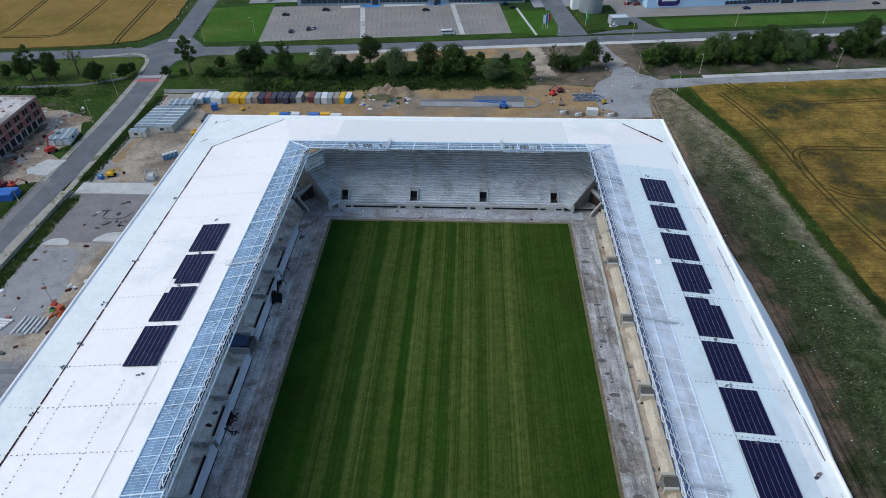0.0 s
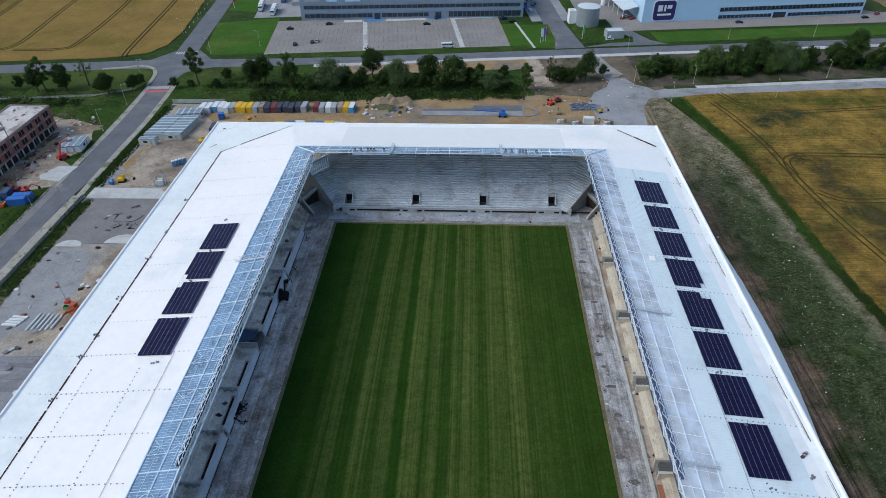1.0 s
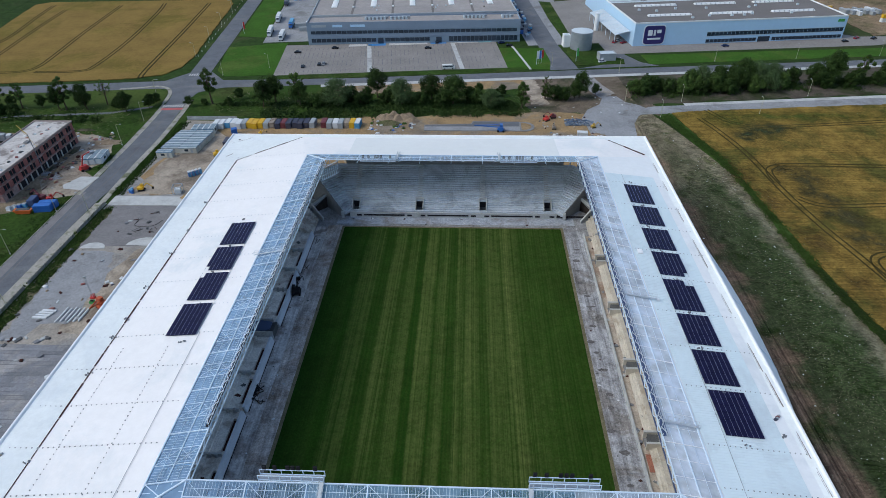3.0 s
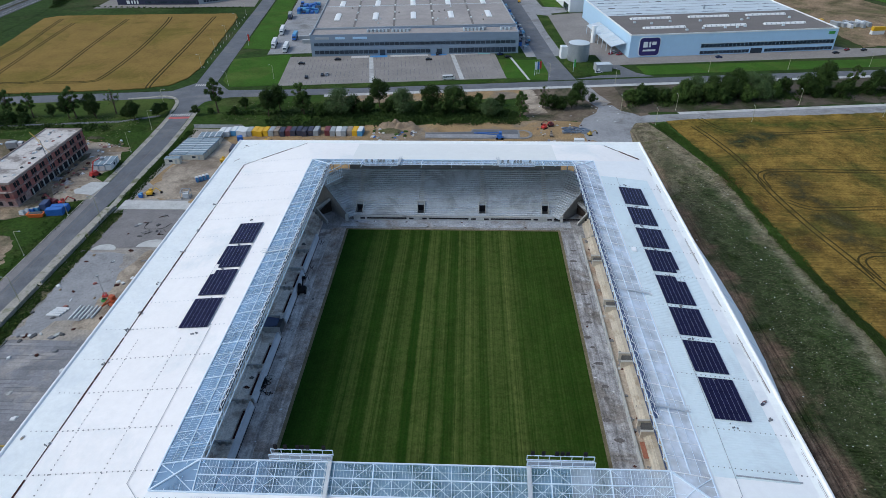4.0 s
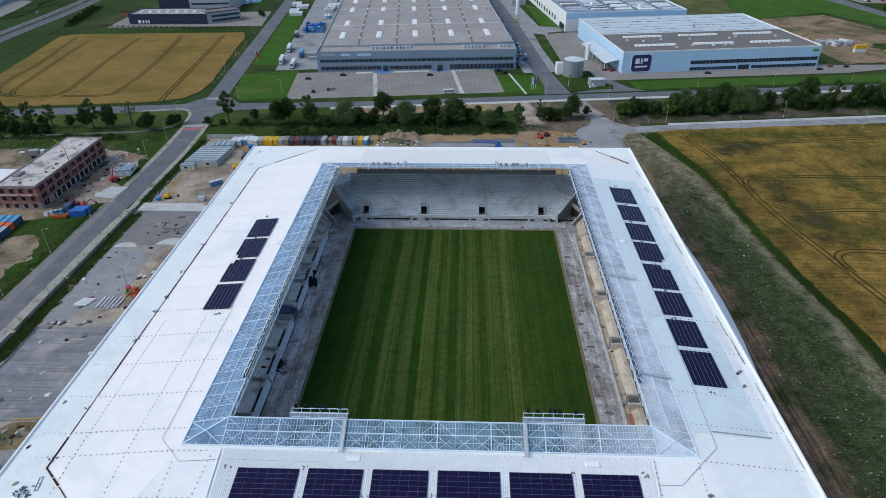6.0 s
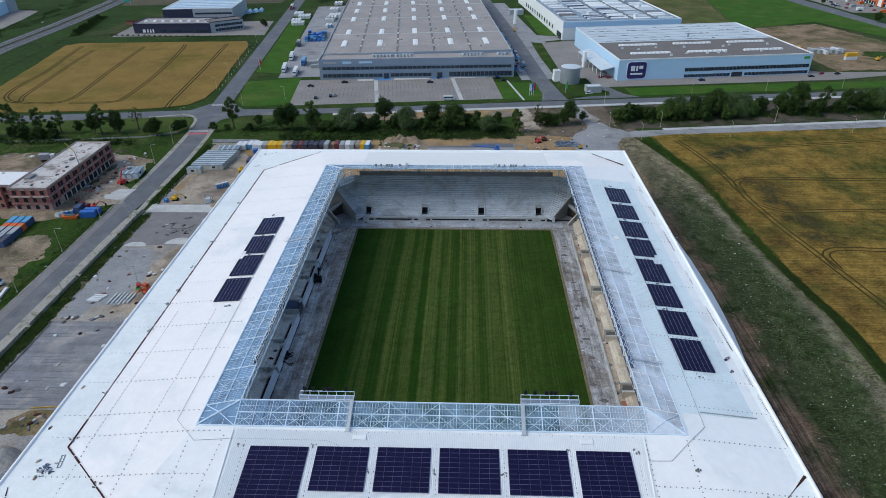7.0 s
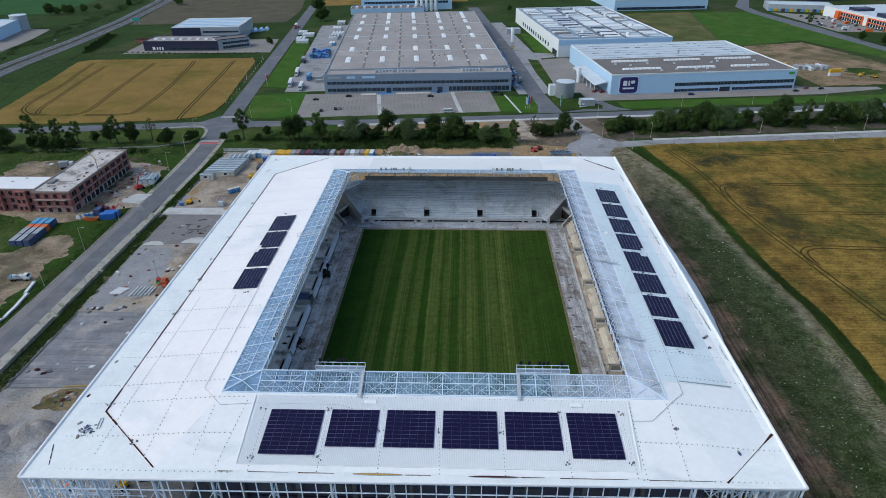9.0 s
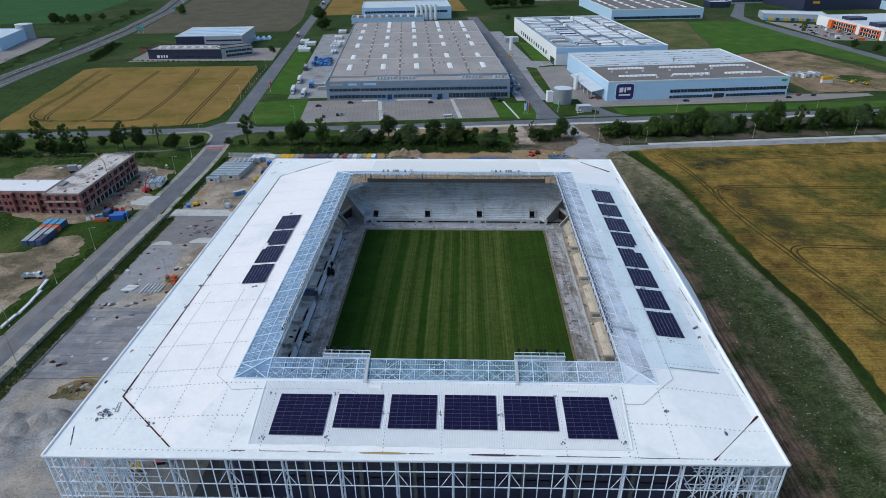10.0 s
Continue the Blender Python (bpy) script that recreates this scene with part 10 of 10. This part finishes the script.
scatter("broken_slab", "rusty and brick-red scraps in the yard", -128, -106, 100, 138, 16, 0.25, 0.8, [RUST, BRICK, SPOIL, DARK_BOX, WHITE_BOX], 54, 0.12)
scatter("broken_slab", "broken concrete along the paving edge", -131, -104, 96.5, 99, 10, 0.4, 1.1, bits, 33, 0.1)
scatter("broken_slab", "broken kerb stones in the paved yard", -128, -100, 145, 166, 11, 0.3, 0.9, bits, 34, 0.14)
scatter("broken_slab", "scraps on the sand behind the stadium", -45, -25, 233, 243, 14, 0.3, 1.0, [WHITE_BOX, BLUE, WEEDS, CONCRETE, SPOIL], 35, 0.08)
scatter("broken_slab", "rubble round the brick shell", -172, -156, 160, 226, 21, 0.4, 1.1, [BRICK, CONCRETE, WHITE_BOX, SPOIL], 36, 0.12)
scatter("broken_slab", "rubble behind the brick shell", -235, -175, 224, 232, 12, 0.5, 1.3, [BRICK, CONCRETE, WHITE_BOX, DARK_BOX], 37, 0.12)
scatter("broken_slab", "small stones on weedy soil", 70, 104, 30, 240, 31, 0.12, 0.3, [WHITE_BOX, CONCRETE_PALE, SPOIL], 38, 0.08)
scatter("broken_slab", "scraps on the grey gravel strip", -52, -44.5, 48, 155, 18, 0.12, 0.4, bits, 39, 0.13)
scatter("broken_slab", "scraps on the grey gravel strip", 31.8, 37.5, 48, 155, 18, 0.12, 0.4, bits, 40, 0.13)
scatter("broken_slab", "scraps along the north walkway", -44, 32, 157.2, 162, 15, 0.15, 0.5, bits, 41, 0.14)
scatter("broken_slab", "scraps on the bare soil by the trees", 30, 80, 258, 290, 18, 0.2, 0.6, [WHITE_BOX, SPOIL, CONCRETE], 42, 0.07)
scatter("broken_slab", "loose boards on the west terrace", -60.5, -55.0, 50, 145, 14, 0.25, 0.8, [FIXING, CONCRETE_DARK, RUST], 43, 1.5)
rp = random.Random(77)
for k in range(26):
    timber = thing("plank_pile", "weathered timber planks and scrap beside the brick shell", "planks", pose(rp.uniform(-171.5, -163.5), rp.uniform(176, 216), 0.2, 0, 0, rp.uniform(0, 180)))
    for q in range(3):
        part("plank", Geo().box(-1.6 + 0.3 * q, 1.5 + 0.2 * q, -0.3 + 0.22 * q, -0.12 + 0.22 * q, 0.06 * q, 0.06 * q + 0.09), (SPOIL, RUST, CONCRETE_DARK, SITE_TAN)[(k + q) % 4], timber)
for k in range(34):
    x, y = rp.uniform(-183, -157), rp.uniform(224, 232) if k % 2 else rp.uniform(220, 229)
    bit = thing("broken_slab", "pale rubble lumps at the edge of the dusty site", "rubble", pose(x, y, 0.12, 0, 0, rp.uniform(0, 180)))
    w = rp.uniform(0.25, 0.8)
    part("lump", Geo().taper(-w, w, -w * 0.6, w * 0.6, -0.05, w * 0.6, w * 0.3, w * 0.2), (WHITE_BOX, CONCRETE, BRICK, CONCRETE_DARK, SPOIL)[k % 5], bit)
for k in range(5):
    frame_t = thing("plank_pile", "dark planks leaning at the stand wall", "planks", pose(-53.2 + 0.25 * k, 78 + 0.9 * k, 0.15, 0, 0, 30 * k))
    part("plank", Geo().box(-1.5, 1.5, -0.2, 0.2, 0, 0.25), FIXING, frame_t)
    part("plank", Geo().box(-1.2, 1.1, -0.15, 0.3, 0.25, 0.45), BLACK, frame_t)
for k in range(26):
    x, y = 43.5 + (k % 9) * 1.25 + rc.uniform(-0.3, 0.3), 243.5 + (k // 9) * 2.6 + rc.uniform(-0.4, 0.4)
    steel = thing("steel_bundle", "bluish steel scaffold parts in stacks", "scaffold parts", pose(x, y, 0.08, 0, 0, rc.uniform(-12, 12)), "steel bundles")
    for q in range(4):
        a = (rc.uniform(-0.9, 0.9), rc.uniform(-0.9, 0.9), 0.1 + 0.2 * q)
        part("bar", Geo().bar(a, (a[0] + rc.uniform(0.8, 2.4), a[1] + rc.uniform(-0.6, 0.6), 0.1 + 0.22 * q), 0.13), BLUE_STEEL, steel)
    part("crate", Geo().taper(-0.5, 0.5, -0.4, 0.4, 0, rc.uniform(0.3, 0.9), 0.05, 0.05), STEEL_GREY, steel)

# unfinished raised island with a rounded end, north of the stadium
island = thing("traffic_island", "long paved island with a rounded kerb end", "traffic island", pose(0, 0, 0))
loop = [(-21.2, 236.6), (22.4, 236.5)] + [(24.4 + 4.6 * math.cos(a), 241.6 + 5.1 * math.sin(a)) for a in [-1.4 + k * 0.35 for k in range(9)]] + [(1, 247.4), (0, 244.3), (-21.4, 243.0)]
part("kerb", Geo().prism(loop, 0, 0.28), CONCRETE_MID, island)
inside = [(-20.9, 237.0), (22.2, 236.9), (22.2, 241.2), (-21.0, 240.6)]
part("paving", Geo().prism([(-20.9, 241.2), (22.2, 241.8), (22.2, 246.8), (1.4, 246.8), (0.4, 243.8), (-20.9, 242.6)], 0.1, 0.33), ASPHALT, island)
part("sand_bed", Geo().prism([(23.0, 237.8)] + [(24.2 + 3.4 * math.cos(a), 241.6 + 3.8 * math.sin(a)) for a in [-1.3 + k * 0.325 for k in range(9)]] + [(23.0, 245.6)], 0.1, 0.31), SAND, island)
part("paving", Geo().prism(inside, 0.1, 0.34), ASPHALT_PALE, island)

# street lamps
for x, y, a in ((-152.6, 219.7, 0), (-154.2, 245.3, 0), (-160.4, 275, 0), (-150.6, 164, 0), (-150.8, 137, 0), (-150.9, 110.7, 0), (-150.9, 84, 0), (-136.2, 161, 180), (-136.2, 111.7, 180), (-136.2, 65.3, 180)):
    street_lamp(x, y, a, 9.6)
for u, v in ((72, -37), (83, -56), (100, -38), (130, -57), (165, -37), (196, -57), (228, -37), (260, -57), (82, 5), (142, 19), (190, 19), (240, 19), (290, 19), (-136, 24), (-112, 34), (48, 20), (-160, 60), (-160, 95), (-160, 130), (-160, 165), (-160, 200)):
    p = grid(u, v)
    street_lamp(p.x, p.y, 96 if u > 60 else 186, 8.0, 1.4)
for k in range(16):
    p = grid(-158.5, 60 + 9 * k)
    post = thing("bollard", "white roadside marker post", "post", pose(p.x, p.y, 0), "marker posts")
    part("post", Geo().box(-0.08, 0.08, -0.08, 0.08, 0, 1.1), WHITE_BOX, post)
    part("band", Geo().box(-0.09, 0.09, -0.09, 0.09, 0.8, 0.95), RED, post)
for k in range(8):
    p = grid(276 + 3.1 * k, 112 - 3.0 * (k % 3))
    container(p.x, p.y, 100, [GREY_BOX, GREY_BOX, WHITE_BOX, GREY_BOX][k % 4], 8, "grey site container stacked by the works", 0.18)
p = grid(290, 86)
container(p.x, p.y, 8, YELLOW, 9, "yellow container on a white one", 2.66)
container(p.x, p.y, 8, WHITE_BOX, 9, "white container below a yellow one", 0.18)
p = grid(268, 120)
container(p.x, p.y, 20, YELLOW, 8, "yellow container by the works", 0.18)
for k in range(22):
    p = grid(412 + rc.uniform(0, 38), 262 + rc.uniform(0, 100))
    car(pose(p.x, p.y, 0.13, 0, 0, rc.choice((6, 96))), CAR_PAINTS[rc.randrange(5)], "car parked at the far showroom")
for k in range(6):
    p = grid(416 + rc.uniform(0, 30), 255 + 16 * k)
    container(p.x, p.y, 10 * k, [ORANGE, WHITE_BOX, GREY_BOX][k % 3], 7, "container on the far building site", 0.13)

# dark scrap and a hose on the asphalt yard
rz = random.Random(77)
for x, y, n in ((-113.2, 163.3, 8), (-115.0, 152.0, 5), (-109.6, 152.4, 5), (-117.4, 158.6, 4)):
    pile = thing("debris_pile", "dark tangle of bars and scraps on the asphalt yard", "debris", pose(x, y, 0.14, 0, 0, rz.uniform(0, 90)), "debris piles")
    for k in range(n):
        a, ln = rz.uniform(0, math.pi), rz.uniform(0.5, 1.4)
        p = Vector((rz.uniform(-1.1, 1.1), rz.uniform(-0.9, 0.9), 0.08 + 0.04 * k))
        d = Vector((math.cos(a), math.sin(a), rz.uniform(0.0, 0.2))) * ln
        part("offcut", Geo().bar(p - d, p + d, rz.uniform(0.05, 0.12), 5), (BLACK, FIXING, CONCRETE_DARK, RUST)[k % 4], pile)
hose = thing("hose", "black hose lying on the asphalt yard", "hose", pose(0, 0, 0.2))
line = curve_points([(-117.6, 159.2), (-117.4, 155.2), (-114.0, 154.6), (-110.5, 155.4), (-108.9, 158.6)])
g = Geo()
for a, b in zip(line, line[1:]):
    g.bar((*tuple(a)[:2], 0), (*tuple(b)[:2], 0), 0.07, 5)
part("tube", g, BLACK, hose)

# ---- small loose stuff that nobody could count ----
def littered(name, label, areas, count, lo, hi, mat, seed, tall=0.5):
    """Small stones or stalks strewn over rectangles of ground."""
    r = np.random.RandomState(seed)
    v, f = [], []
    share = sum((x1 - x0) * (y1 - y0) for x0, x1, y0, y1, z in areas)
    for x0, x1, y0, y1, z in areas:
        n = int(count * (x1 - x0) * (y1 - y0) / share)
        x, y, w, a = r.uniform(x0, x1, n), r.uniform(y0, y1, n), r.uniform(lo, hi, n), r.uniform(0, 6.28, n)
        for k in range(n):
            c, q = w[k] * math.cos(a[k]), w[k] * math.sin(a[k])
            i = len(v)
            v.extend([(x[k] - c, y[k] - q, z - 0.02), (x[k] + q * 0.7, y[k] - c * 0.7, z - 0.02), (x[k] + c, y[k] + q, z - 0.02), (x[k] - q * 0.7, y[k] + c * 0.7, z - 0.02), (x[k], y[k], z + w[k] * tall)])
            f.extend([(i, i + 1, i + 4), (i + 1, i + 2, i + 4), (i + 2, i + 3, i + 4), (i + 3, i, i + 4)])
    me = bpy.data.meshes.new(name)
    me.from_pydata(v, [], f)
    me.materials.append(mat)
    return tagged(new(name, me), label, "ground cover", "", "stuff")


WEED_DARK = material("dark_weed", (0.038, 0.066, 0.018), 0.95, vary=0.4, island=0.4)
STALK = material("dry_stalk", (0.19, 0.175, 0.115), 0.95, vary=0.3, island=0.4)
STONE = material("loose_stone", (0.33, 0.32, 0.3), 0.95, vary=0.3, island=0.5)
CLOD = material("dark_clod", (0.075, 0.06, 0.047), 0.95, vary=0.3, island=0.4)
littered("dry_stalks", "pale dry stalks on the weedy soil", [(88, 107, 20, 150, 0.06), (87, 102, 150, 215, 0.06), (83, 92, 215, 245, 0.06), (86, 106, -60, 20, 0.06)], 9000, 0.05, 0.2, STALK, 61)
littered("weed_tufts", "low green weed tufts on bare soil", [(85, 107, 20, 130, 0.06), (86, 102, 130, 210, 0.06), (84, 106, -60, 20, 0.06)], 9000, 0.06, 0.22, WEED_DARK, 62)
littered("verge_weeds", "rank weeds between the pavement and the yard", [(-134.6, -130.4, 20, 166, 0.1), (-134.4, -131.5, 176, 245, 0.06), (-136.2, -135.4, 20, 170, 0.15)], 4000, 0.12, 0.45, WEED_DARK, 70, 1.2)
littered("soil_clods", "dark soil clods beside the stadium", [(64, 84, -60, 240, 0.06)], 5000, 0.06, 0.24, CLOD, 63)
littered("soil_clods_pale", "paler soil clods beside the stadium", [(64, 84, -60, 250, 0.06)], 3000, 0.06, 0.2, STALK, 64)
littered("gravel_stones", "loose stones in the building yard", [(-133, -89, 22, 140, 0.05), (-130, -90, 176, 235, 0.06), (-170, -158, 160, 225, 0.1)], 3500, 0.05, 0.18, STONE, 65)
littered("gravel_clods", "dark scraps in the building yard", [(-133, -89, 22, 166, 0.06), (-128, -90, 176, 240, 0.06), (-110, 55, 189, 256, 0.06)], 1600, 0.06, 0.2, CLOD, 66)
littered("pitchside_stones", "small stones on the pitch surround", [(-52, -44.5, 44, 158, 0.12), (31.8, 37.6, 44, 158, 0.12), (-45, 34, 157, 162, 0.12)], 3500, 0.05, 0.18, STONE, 67)
littered("meadow_tufts", "uneven grass tufts in the meadow", [(-250, -194, 100, 165, 0.03), (-240, -165, 232, 262, 0.03), (-125, 20, 258, 284, 0.03), (-157, -151, 90, 160, 0.03), (-166, -153, 225, 250, 0.03)], 9000, 0.2, 0.7, GRASS, 68)
littered("meadow_dry_tufts", "dry tan tufts in the meadow", [(-250, -194, 60, 165, 0.03), (-240, -165, 232, 262, 0.03), (-125, 75, 258, 284, 0.03)], 4000, 0.12, 0.4, STALK, 69)
littered("pale_litter", "small pale stones strewn over the weedy soil", [(84, 107, -40, 130, 0.07), (85, 102, 130, 215, 0.07)], 420, 0.1, 0.26, CONCRETE_PALE, 71)
